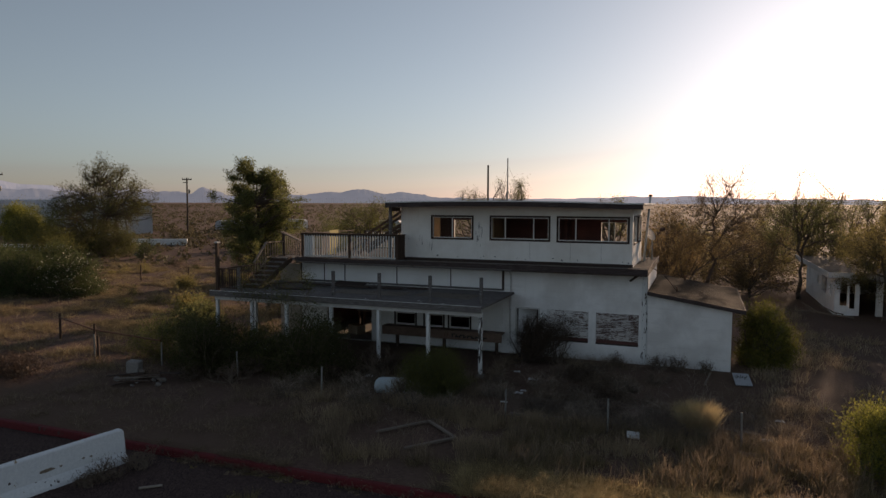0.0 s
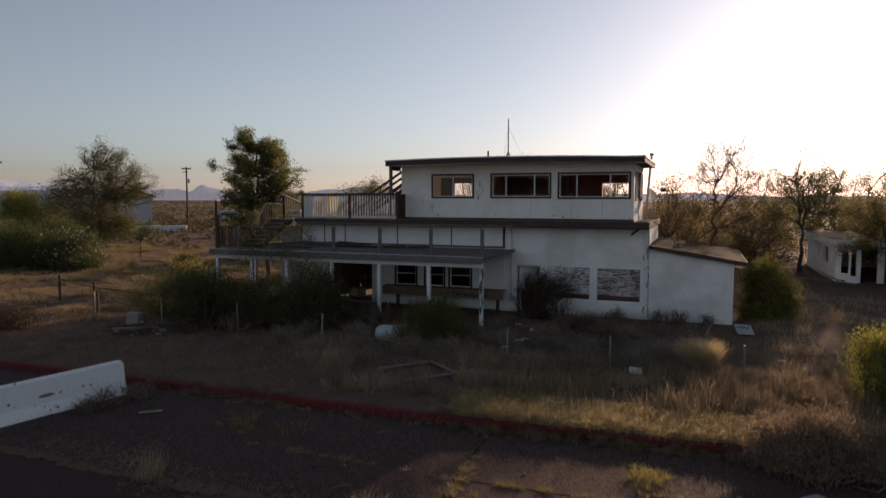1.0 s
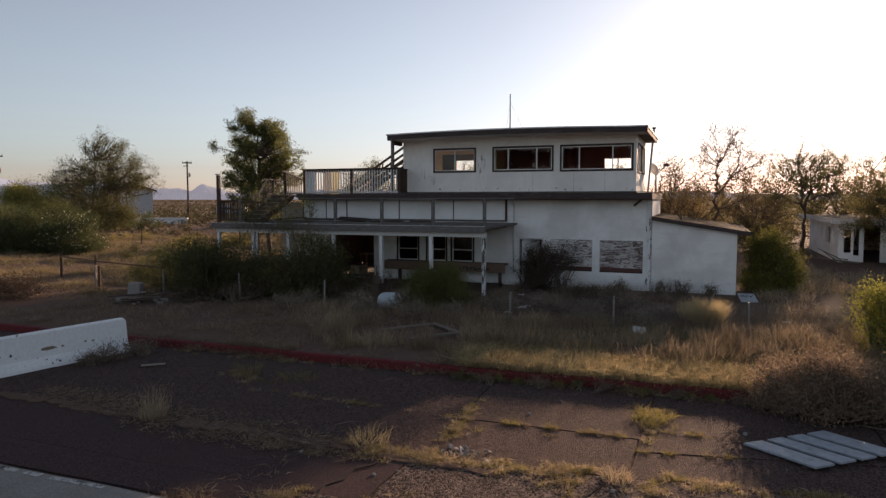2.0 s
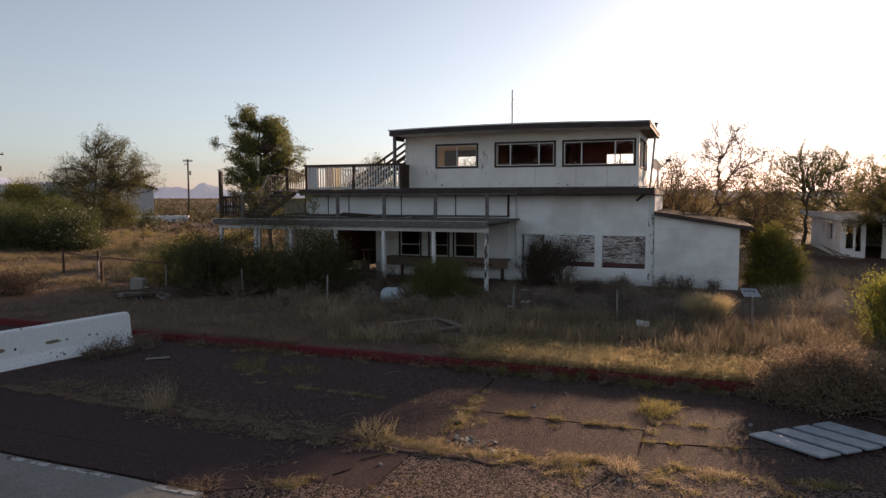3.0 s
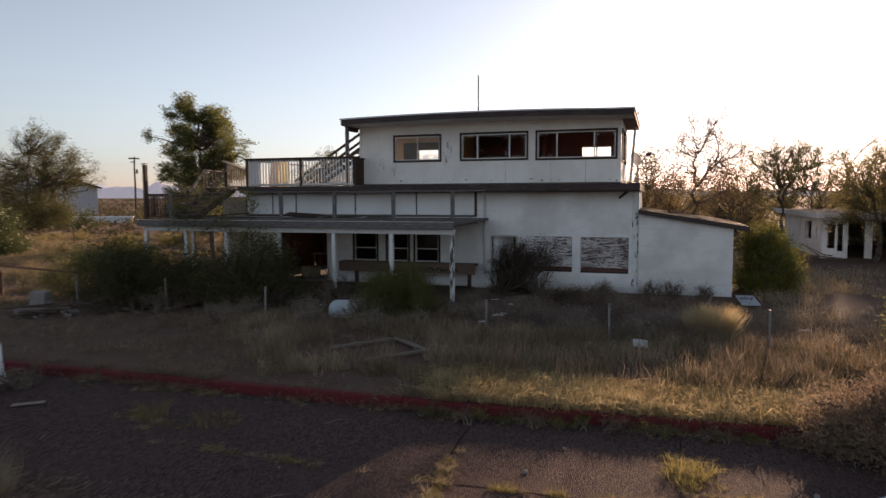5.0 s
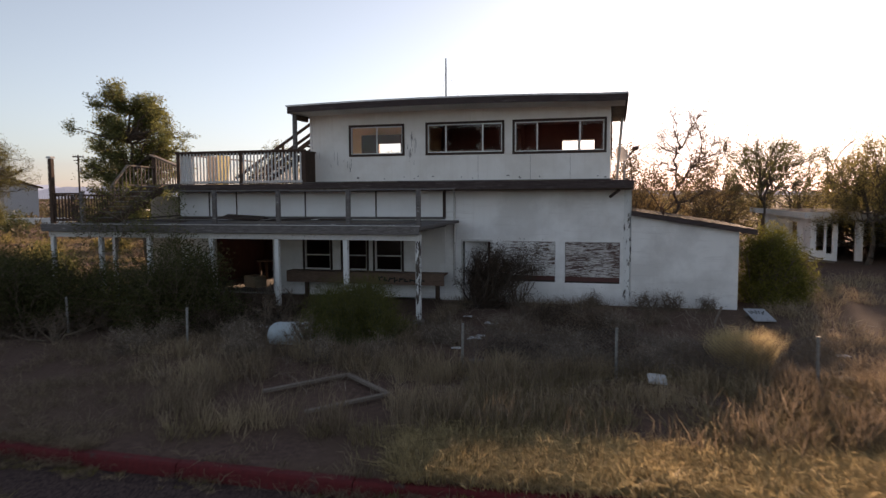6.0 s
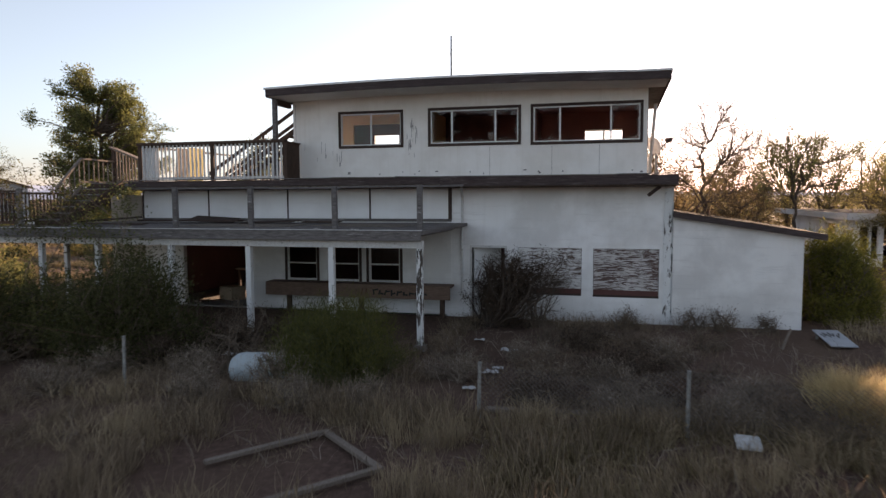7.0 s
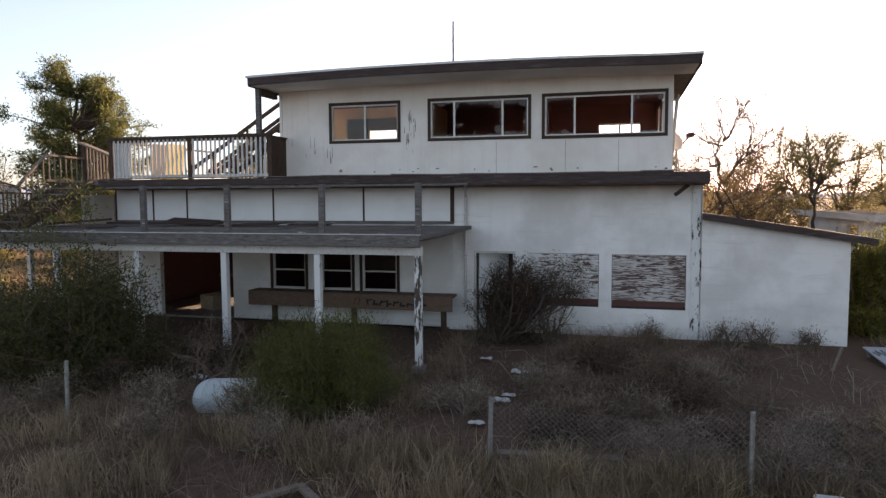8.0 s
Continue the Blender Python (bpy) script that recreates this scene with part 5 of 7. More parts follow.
for k in range(10):
    x, y, w = -18.3 + rb.gauss(0, 0.7), 18.1 + rb.gauss(0, 0.35), rb.uniform(0.08, 0.22)
    part("rubble", Geo().posed(pose(x, y, gh(x, y) + w * 0.3, rb.uniform(0, 40), rb.uniform(0, 40), rb.uniform(0, 90)), w, w * 0.8, w * 0.6), GREYBLOCK, cb, "", w * 0.12)
tarp = Geo()
for j in range(7):
    for i in range(9):
        tarp.v.append((-17.8 + i * 0.13, 23.3 + j * 0.10, 0.12 + 0.36 * math.sin(i * 0.4) * math.sin(j * 0.5) + 0.08 * noise.noise((i * 0.6, j * 0.6, 2))))
for j in range(6):
    for i in range(8):
        a = j * 9 + i
        tarp.f.append((a, a + 1, a + 10, a + 9))
tp = single("crumpled_sheet", tarp, PAPER, (-17.3, 23.6, 0.05), "crumpled pale sheet among the bushes", "sheet", smooth=True)
sm = tp.modifiers.new("thickness", "SOLIDIFY")
sm.thickness = 0.015

sg = thing("fallen_sign", (1.5, 25.4, 0), "white sign board with dark marks tipped over by the shed", "sign")
m = pose(1.62, 25.95, 0.12, 6, 0, 4)
part("board", Geo().posed(m, 0.55, 1.2, 0.03), SHEETMETAL, sg, "", 0.005)
part("leg", Geo().beam((1.38, 26.4, 0.0), (1.38, 26.4, 0.15), 0.05, 0.05), STEEL, sg)
part("leg", Geo().beam((1.80, 26.4, 0.0), (1.80, 26.4, 0.15), 0.05, 0.05), STEEL, sg)
part("leg", Geo().beam((0.35, 25.05, 0.0), (0.55, 25.25, 0.42), 0.04, 0.05), LUMBER, sg)
rnd = random.Random(21)
for k in range(7):
    part("dark_bar", Geo().posed(m @ pose(-0.2 + k * 0.06, 0.2 + rnd.uniform(-0.1, 0.1), 0.018, 0, 0, rnd.uniform(-20, 20)), 0.03, 0.25, 0.004), BLACKPAINT, sg)


def litter(x, y, size, seed, name="litter_scrap", mat=None, label="scrap of pale litter on the ground"):
    r = random.Random(seed)
    g = Geo()
    z = gh(x, y) + 0.05
    n = 5
    for j in range(n):
        for i in range(n):
            g.v.append((x + size * (i / (n - 1) - 0.5) * r.uniform(0.8, 1.15), y + 0.7 * size * (j / (n - 1) - 0.5), z + size * 0.13 * r.random()))
    for j in range(n - 1):
        for i in range(n - 1):
            a = j * n + i
            g.f.append((a, a + 1, a + n + 1, a + n))
    ob = single(name, g, mat or PAPER, (x, y, z), label, "litter", "litter in the yard")
    s = ob.modifiers.new("thickness", "SOLIDIFY")
    s.thickness = 0.01


for k, (x, y, s) in enumerate([(-5.38, 23.4, 0.36), (-5.38, 22.0, 0.22), (-5.46, 21.65, 0.30), (-5.6, 20.4, 0.22), (-6.2, 24.3, 0.24), (-11.0, 21.6, 0.3), (2.4, 21.5, 0.25)]):
    litter(x, y, s, 60 + k)
rub = thing("rubble_heap", (-3.2, 9.2, pave_height(-3.2, 9.2)), "small heap of pale rubble and scraps on the asphalt", "rubble")
for k in range(34):
    x, y = -3.25 + rnd.gauss(0, 0.2), 9.3 + rnd.gauss(0, 0.11)
    s = rnd.uniform(0.03, 0.10) * (1.3 if k < 4 else 1.0)
    part("chunk", Geo().posed(pose(x, y, pave_height(x, y) + s * 0.3, rnd.uniform(0, 90), rnd.uniform(0, 90), rnd.uniform(0, 90)), s, s * rnd.uniform(0.4, 0.8), s * rnd.uniform(0.12, 0.4)), PAPER if k % 4 == 0 else GREYBLOCK, rub, "", s * 0.12)
for k in range(16):
    x, y = rnd.uniform(-6, 2), rnd.uniform(8, 13)
    s = rnd.uniform(0.03, 0.07)
    single("stone", Geo().posed(pose(x, y, pave_height(x, y) + s * 0.25, rnd.uniform(0, 90), rnd.uniform(0, 90), 0), s, s, s * 0.7), GREYBLOCK, (x, y, pave_height(x, y)), "small pale stone lying on the asphalt", "stone", "stones on the asphalt", bevel=s * 0.2)

# things inside the open garage bay
box1 = single("cardboard_box", Geo().posed(pose(-15.35, 28.7, 0.26, 0, 0, -28), 0.75, 0.5, 0.42), CARDBOARD, (-15.4, 28.7, 0.05), "pale open cardboard box on the floor of the open bay", "box", bevel=0.01)
single("cardboard_box", Geo().posed(pose(-14.45, 29.2, 0.3, 0, 0, 18), 0.5, 0.42, 0.5), CARDBOARD, (-14.5, 29.3, 0.05), "brown box on the floor of the open bay", "box", bevel=0.01)
tb = thing("work_table", (-15, 30.6, 0.05), "rough work table inside the open bay", "table")
part("tabletop", Geo().box(-16.2, -14.1, 30.3, 31.0, 0.82, 0.88), LUMBER, tb)
for x, y in ((-16.1, 30.4), (-14.2, 30.4), (-16.1, 30.9), (-14.2, 30.9)):
    part("leg", Geo().box(x - 0.04, x + 0.04, y - 0.04, y + 0.04, 0.05, 0.82), BROWNWOOD, tb)

# ---------- neighbouring buildings ----------
fh = thing("ruined_house", (8, 43, 0), "low ruined white house with a flat roof and empty windows", "house")
HX, HY, HT = 7.35, 43.9, 2.25          # its near corner and wall height


def put_local(geo, m):
    geo.v = [tuple(m @ Vector(p)) for p in geo.v]
    return geo


part("wall", wall_geo(HX, 16.0, 0, HT, HY, 0.2, [(7.62, 8.0, 0.55, 1.85), (8.1, 8.38, 0.4, 1.9), (8.6, 9.42, 0.0, 2.1), (9.75, 11.2, 0.0, 2.1), (12.0, 13.2, 0.9, 1.9)]), STUCCO, fh)
part("wall", wall_geo(HY + 0.2, 55.0, 0, HT, HX, 0.2, [(46.6, 48.4, 0.9, 1.9), (45.0, 45.5, 0.95, 1.65), (49.7, 50.0, 1.2, 1.7)], "y"), STUCCO, fh)
part("wall", wall_geo(HX + 0.2, 15.8, 0, HT, 54.8, 0.2, [(9.0, 10.2, 0.9, 1.9), (12.0, 13.0, 0.3, 2.1)]), STUCCO, fh)
part("wall", wall_geo(HY + 0.2, 55.0, 0, HT, 15.8, 0.2, [], "y"), STUCCO, fh)
part("roof", Geo().box(HX - 0.42, 16.6, HY - 0.62, 57.6, HT + 0.002, HT + 0.2), ROOFTAR, fh)
part("fascia", Geo().box(HX - 0.47, 16.6, HY - 0.67, HY - 0.622, HT - 0.05, HT + 0.26), WHITEWOOD, fh, "pale roof edge board")
part("fascia", Geo().box(HX - 0.47, HX - 0.422, HY - 0.62, 57.6, HT - 0.05, HT + 0.26), WHITEWOOD, fh)
br = thing("fallen_branch", (7.0, 42.6, 0), "bare fallen branch lying before the ruined house", "branch")
rb = random.Random(2)
g = Geo()
for k in range(7):
    p = Vector((7.6 - 0.3 * k, 42.6 + 0.05 * k, 0.25))
    q = p + Vector((-0.9 + rb.uniform(-0.3, 0.5), rb.uniform(-0.5, 0.5), rb.uniform(0.0, 0.8)))
    g.tube(p, q, 0.04, 0.015, 5)
g.tube((8.1, 42.5, 0.1), (5.4, 42.9, 0.35), 0.06, 0.03, 6)
part("limb", g, TWIG, br)
hg = thing("metal_hangar", (-120, 97, 0), "long grey sheet-metal hangar with a ribbed roof", "hangar")
part("wall", Geo().box(-170, -101, 93.3, 93.6, 0, 5.2), SHEETMETAL, hg)
part("wall", Geo().add([(-101, 93.6, 0), (-101, 103.4, 0), (-101, 103.4, 5.2), (-101, 98.5, 6.5), (-101, 93.6, 5.2), (-101.3, 93.6, 0), (-101.3, 103.4, 0), (-101.3, 103.4, 5.2), (-101.3, 98.5, 6.5), (-101.3, 93.6, 5.2)],
                       [(0, 1, 2, 3, 4), (9, 8, 7, 6, 5), (0, 5, 6, 1), (1, 6, 7, 2), (2, 7, 8, 3), (3, 8, 9, 4), (4, 9, 5, 0)]), SHEETMETAL, hg)
g = Geo()
for k in range(115):
    x0 = -170 + k * 0.605
    for (xa, xb, up) in ((x0, x0 + 0.3, 0.0), (x0 + 0.3, x0 + 0.605, 0.09)):
        g.add([(xa, 93.0, 5.15 + up), (xb, 93.0, 5.15 + up), (xb, 98.5, 6.6 + up), (xa, 98.5, 6.6 + up)], [(0, 1, 2, 3)])
g.add([(-170, 98.5, 6.6), (-100.5, 98.5, 6.6), (-100.5, 104, 5.15), (-170, 104, 5.15)], [(0, 1, 2, 3)])
part("roof", g, ROOFSHEET, hg)
part("roof_vent", Geo().box(-128, -122, 97.8, 99.2, 6.4, 6.9), SHEETMETAL, hg)
part("verge", Geo().beam((-100.6, 93.0, 5.2), (-100.6, 98.5, 6.7), 0.3, 0.25), TRIM, hg)
part("verge", Geo().beam((-100.6, 98.5, 6.7), (-100.6, 104.0, 5.2), 0.3, 0.25), TRIM, hg)
hg.rotation_euler.z = radians(-12)   # the gable end turns its back to the sun
hg.location = (-120.9, 101.2, 0)


def utility_pole(x, y, top, arms):
    p = thing("utility_pole", (x, y, 0), "dark wooden utility pole with a cross-arm" if arms else "plain dark wooden utility pole", "utility pole")
    part("pole", Geo().tube((x, y, -0.1), (x, y, top), 0.19, 0.13, 8, True), CREOSOTE_POLE, p)
    if arms:
        part("cross_arm", Geo().beam((x - 0.75, y - 0.5, top - 0.35), (x + 0.75, y + 0.5, top - 0.35), 0.16, 0.2), CREOSOTE_POLE, p)
        part("cross_arm", Geo().beam((x - 0.6, y - 0.4, top - 1.0), (x + 0.2, y + 0.1, top - 0.9), 0.12, 0.14), CREOSOTE_POLE, p)
        part("transformer", Geo().tube((x + 0.36, y + 0.2, top - 3.1), (x + 0.36, y + 0.2, top - 2.3), 0.2, 0.2, 10, True), STEEL, p)
        for k in (-0.65, -0.3, 0.3, 0.65):
            part("insulator", Geo().tube((x + k, y + k * 0.7, top - 0.27), (x + k, y + k * 0.7, top + 0.02), 0.06, 0.05, 6, True), GREYBLOCK, p)


utility_pole(-94.5, 106.0, 11.0, True)
utility_pole(-29.2, 94.7, 11.8, False)
utility_pole(-110.0, 78.8, 11.1, True)
lb = thing("low_white_wall", (-76, 81, 0), "low pale concrete barrier across the far field", "barrier")
part("barrier_body", Geo().beam((-77.8, 75.4, 0.42), (-70.0, 78.4, 0.42), 0.4, 0.95), BARRIER, lb, "", 0.06)
part("barrier_body", Geo().beam((-92.0, 58.0, 0.4), (-73.8, 62.0, 0.4), 0.4, 0.9), BARRIER, lb, "", 0.06)


def trailer(x, y, rz, w, h, label):
    """A small caravan: rounded body, window band, wheels, drawbar."""
    t = thing("caravan", (x, y, 0), label, "caravan")
    m = pose(x, y, 0, 0, 0, rz)
    body = Geo()
    prof = [(-w / 2, 0.55), (w / 2, 0.55), (w / 2, h - 0.5), (w / 2 - 0.5, h), (-w / 2 + 0.5, h), (-w / 2, h - 0.5)]
    body.prism(prof, -1.1, 1.1)
    part("body", put_local(body, m), SHEETMETAL, t, "", 0.05)
    part("window", put_local(Geo().box(-w * 0.3, w * 0.3, -1.13, -1.102, h - 1.0, h - 0.55), m), TRIM, t)
    for sx in (-0.5, 0.5):
        part("wheel", put_local(Geo().tube((sx, -1.12, 0.33), (sx, -0.9, 0.33), 0.33, 0.33, 12, True), m), TRIM, t)
    part("drawbar", put_local(Geo().beam((w / 2, 0, 0.5), (w / 2 + 1.1, 0, 0.45), 0.1, 0.1), m), STEEL, t)


trailer(-92.0, 116.0, 20, 6.0, 2.4, "pale parked caravan far across the field")
trailer(-84.0, 128.0, -10, 5.0, 2.5, "pale parked caravan beside the scrub")
trailer(-62.0, 130.0, 5, 5.5, 2.5, "pale parked caravan among far bushes")


# ---------- mountains ----------
def ridge(name, dist, a0, a1, base, amp, seed, mat, peaks):
    """A far mountain range on an arc round the house."""
    g = Geo()
    n = 520
    for k in range(n + 1):
        t = k / n
        a = radians(a0 + (a1 - a0) * t)
        h = base + amp * (0.5 + 0.5 * noise.noise((t * 9 + seed, 0.3, 0))) + amp * (0.3 - 0.7 * abs(noise.noise((t * 34 + seed, 1.3, 0)))) + amp * 0.22 * noise.noise((t * 90, seed, 0)) + amp * 0.1 * noise.noise((t * 210, seed, 0))
        for pa, pw, ph in peaks:
            h += ph * math.exp(-((a0 + (a1 - a0) * t - pa) / pw) ** 2)
        h *= min(1.0, 8 * t, 8 * (1 - t))
        x, y = -math.sin(a) * dist, math.cos(a) * dist
        for r, z in ((1.0, -20.0), (1.01, h * 0.45), (1.03, h * 0.8), (1.05, h), (1.12, -20.0)):
            j = 1 + 0.006 * noise.noise((k * 0.35, r * 90, seed))
            g.v.append((x * r * j, y * r * j, z))
    for k in range(n):
        for i in range(4):
            a = k * 5 + i
            g.f.append((a, a + 1, a + 6, a + 5))
    single(name, g, mat, (0, 0, 0), "hazy blue desert mountain range on the horizon", "mountains", kind="structure")


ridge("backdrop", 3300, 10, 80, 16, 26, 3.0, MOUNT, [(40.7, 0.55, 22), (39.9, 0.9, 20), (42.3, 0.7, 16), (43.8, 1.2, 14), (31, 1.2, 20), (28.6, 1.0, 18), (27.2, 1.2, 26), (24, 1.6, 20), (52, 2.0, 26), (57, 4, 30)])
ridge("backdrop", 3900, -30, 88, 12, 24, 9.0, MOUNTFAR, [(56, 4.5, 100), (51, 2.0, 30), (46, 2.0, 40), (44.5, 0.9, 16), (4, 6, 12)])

# ---------- plants ----------
def blades_mesh(name, quads, material):
    """A mesh from an array of faces (n, corners, 3)."""
    n, c = quads.shape[:2]
    me = bpy.data.meshes.new(name)
    me.vertices.add(n * c)
    me.vertices.foreach_set("co", np.ascontiguousarray(quads, dtype=np.float32).ravel())
    me.loops.add(n * c)
    me.loops.foreach_set("vertex_index", np.arange(n * c, dtype=np.int32))
    me.polygons.add(n)
    me.polygons.foreach_set("loop_start", np.arange(0, n * c, c, dtype=np.int32))
    me.update(calc_edges=True)
    me.materials.append(material)
    return me


def bent_mesh(name, verts, material):
    """A mesh of blades, a quad with a pointed tip each, from an array (n, 5, 3)."""
    n = len(verts)
    me = bpy.data.meshes.new(name)
    me.vertices.add(n * 5)
    me.vertices.foreach_set("co", np.ascontiguousarray(verts, dtype=np.float32).ravel())
    me.loops.add(n * 7)
    pattern = np.array((0, 1, 2, 3, 3, 2, 4), dtype=np.int32)
    me.loops.foreach_set("vertex_index", (np.arange(n, dtype=np.int32)[:, None] * 5 + pattern).ravel())
    me.polygons.add(n * 2)
    starts = np.arange(0, n * 7, 7, dtype=np.int32)
    me.polygons.foreach_set("loop_start", np.stack([starts, starts + 4], 1).ravel())
    me.update(calc_edges=True)
    me.materials.append(material)
    return me


def unit(v):
    return v / np.maximum(np.linalg.norm(v, axis=-1, keepdims=True), 1e-9)


def leaf_quads(rng, pts, length, width, droop=0.0, along=None, spread=1.0):
    """Lozenge leaves at the points, turned at random or roughly along the given directions."""
    n = len(pts)
    d = rng.normal(size=(n, 3)) * spread
    if along is not None:
        d = d + along
    d[:, 2] -= droop
    d = unit(d)
    s = unit(np.cross(d, rng.normal(size=(n, 3))))
    ln = length * rng.uniform(0.6, 1.3, (n, 1))
    wd = width * rng.uniform(0.6, 1.3, (n, 1))
    mid = pts + d * ln * 0.5
    return np.stack([pts, mid + s * wd * 0.5, pts + d * ln, mid - s * wd * 0.5], 1)


def limb(geo, rng, p, q, r0, r1, bend, n=5, sides=6):
    """A bent, tapering limb from p to q; returns its points."""
    p, q = np.array(p, float), np.array(q, float)
    off = rng.normal(size=3) * bend * np.linalg.norm(q - p)
    pts = [p + (q - p) * t + off * math.sin(math.pi * t) + (rng.normal(size=3) * 0.03 * np.linalg.norm(q - p) if 0 < t < 1 else 0) for t in np.linspace(0, 1, n + 1)]
    for k in range(n):
        a, b = k / n, (k + 1) / n
        geo.tube(pts[k], pts[k + 1], r0 + (r1 - r0) * a, r0 + (r1 - r0) * b, sides)
    return pts


def leafy(name, at, clumps, leafmat, barkmat, label, category, seed, trunk=None, leaf=(0.14, 0.05), per=220, twigs=7, droop=0.1,
          stems=1, trunk_r=0.05, wander=0.12, fill=0.42, group="", blossom=None, low=0.05, tight=False, mains=0, lean=(0, 0), lift=0.25, thin=0.55):
    """A tree or shrub: a trunk or several stems, limbs to every clump, twigs in it, and leaves on the twigs."""
    rng = np.random.default_rng(seed)
    x, y = at
    z = gh(x, y)
    base = np.array((x, y, z - low))
    th = thing(name, (x, y, z), label, category, group)
    wood = Geo()
    tops = []
    if trunk:
        top = base + np.array((lean[0] + rng.normal() * 0.03 * trunk, lean[1] + rng.normal() * 0.03 * trunk, trunk))
        pts = limb(wood, rng, base, top, trunk_r, trunk_r * 0.35, wander * 0.4, 8, 8)
        tops.append(pts)
    elif mains:
        size = max(c[2] for c in clumps)
        picks = rng.permutation(len(clumps))[:mains]
        for k in picks:
            c = np.array(clumps[k][:3]) * 0.72
            a = rng.uniform(0, 2 * math.pi)
            start = base + np.array((math.cos(a), math.sin(a), 0)) * trunk_r
            tops.append(limb(wood, rng, start, base + c + np.array((0, 0, 0.06 * size)), trunk_r, trunk_r * 0.3, wander, 7, 6))
    else:
        for k in range(stems):
            a = rng.uniform(0, 2 * math.pi)
            start = base + np.array((0.12 * math.cos(a), 0.12 * math.sin(a), 0)) * (1 + stems * 0.1)
            tops.append([start])
    quads, fleck_quads = [], []
    for (cx, cy, cz, r) in clumps:
        c = np.array((x + cx, y + cy, z + cz))
        pts = tops[rng.integers(len(tops))]
        if trunk:
            cand = [p for p in pts if p[2] < c[2] - 0.15 * np.linalg.norm(c[:2] - p[:2])] or pts[1:2]
            root = cand[-1] if len(cand) < 3 or tight else cand[rng.integers(len(cand) // 2, len(cand))]
        elif mains:
            near = [(np.linalg.norm(c - p) + 1.2 * max(0.0, p[2] - c[2]), j, k) for j, q in enumerate(tops) for k, p in enumerate(q) if k > 1]
            root = tops[min(near)[1]][min(near)[2]]
        else:
            root = pts[0]
        dist = np.linalg.norm(c - root)
        r0 = min(trunk_r * (0.3 if mains else thin), 0.012 + 0.022 * dist)
        path = limb(wood, rng, root, c, r0, max(0.006, r0 * 0.3), wander, 4, 5)
        ends, dirs = [c], [np.zeros(3)]
        for k in range(twigs):
            d = unit(rng.normal(size=3) + np.array((0, 0, lift)))
            s = path[rng.integers(2, len(path))]
            e = c + d * r * rng.uniform(0.55, 1.1)
            limb(wood, rng, s, e, max(0.004, r0 * 0.28), 0.003, 0.1, 2, 3)
            for t in (0.45, 0.7, 1.0):
                ends.append(s + (e - s) * t)
                dirs.append(d)
        n = int(per * r * r) + 12
        pick = rng.integers(0, len(ends), n)
        pts_l = np.array(ends)[pick] + rng.normal(size=(n, 3)) * r * fill * np.array((1, 1, 0.8))
        quads.append(leaf_quads(rng, pts_l, leaf[0], leaf[1], droop, np.array(dirs)[pick] * 0.8))
        if blossom:
            m = n // 32
            pb = c + unit(rng.normal(size=(m, 3)) + np.array((0, -0.4, 0.3))) * r * rng.uniform(0.8, 1.15, (m, 1))
            fleck_quads.append(leaf_quads(rng, pb, leaf[0] * 0.8, leaf[0] * 0.6))
    part("trunk" if trunk else "woody_stem", wood, barkmat, th)
    q = np.concatenate(quads)
    q[:, :, 2] = np.maximum(q[:, :, 2], z - 0.02)
    ob = new("crown" if trunk else "foliage", blades_mesh("foliage", q - np.array((x, y, z)), leafmat))
    ob.parent = th
    if fleck_quads:
        ob = new("blossom", blades_mesh("blossom", np.concatenate(fleck_quads) - np.array((x, y, z)), blossom))
        ob.parent = th
    return th


def dome(rng, n, rx, ry, h, rmin, rmax, hollow=0.35, base=0.15):
    """Clumps spread through a rough dome."""
    out = []
    while len(out) < n:
        p = rng.uniform(-1, 1, 3)
        p[2] = abs(p[2])
        d = np.linalg.norm(p)
        if hollow < d < 1.0:
            out.append((p[0] * rx, p[1] * ry, base + p[2] * (h - base - rmin * 0.6), rng.uniform(rmin, rmax)))
    return out


R = np.random.default_rng(77)
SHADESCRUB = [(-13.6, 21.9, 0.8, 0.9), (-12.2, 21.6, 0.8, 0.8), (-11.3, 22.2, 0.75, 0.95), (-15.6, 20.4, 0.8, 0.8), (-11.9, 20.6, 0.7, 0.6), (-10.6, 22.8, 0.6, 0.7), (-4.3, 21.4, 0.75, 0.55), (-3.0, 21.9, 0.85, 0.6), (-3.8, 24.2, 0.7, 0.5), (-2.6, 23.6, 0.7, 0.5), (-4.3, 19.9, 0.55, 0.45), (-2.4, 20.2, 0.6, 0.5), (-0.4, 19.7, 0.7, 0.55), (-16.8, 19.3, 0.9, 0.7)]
# the pine behind the porch: clumps given along the direction across the view, and height
ACROSS = (0.934, 0.358)
pine = [(8.5, -1.9, -0.5, 0.4), (8.2, -2.1, 0.3, 0.48), (7.8, -2.1, 0.8, 0.5), (7.4, -2.1, 1.1, 0.5), (7.0, -2.4, 1.4, 0.48), (6.55, -3.0, 2.0, 0.46), (6.15, -3.0, 2.1, 0.48),
        (5.75, -2.2, 1.6, 0.45), (5.3, -2.3, 1.6, 0.5), (4.9, -2.5, 1.7, 0.5), (4.4, -2.5, 1.5, 0.5), (3.9, -2.4, 1.3, 0.5), (3.3, -2.1, 1.0, 0.5), (2.7, -1.8, 0.8, 0.45)]   # height, from, to, clump radius
clumps = []
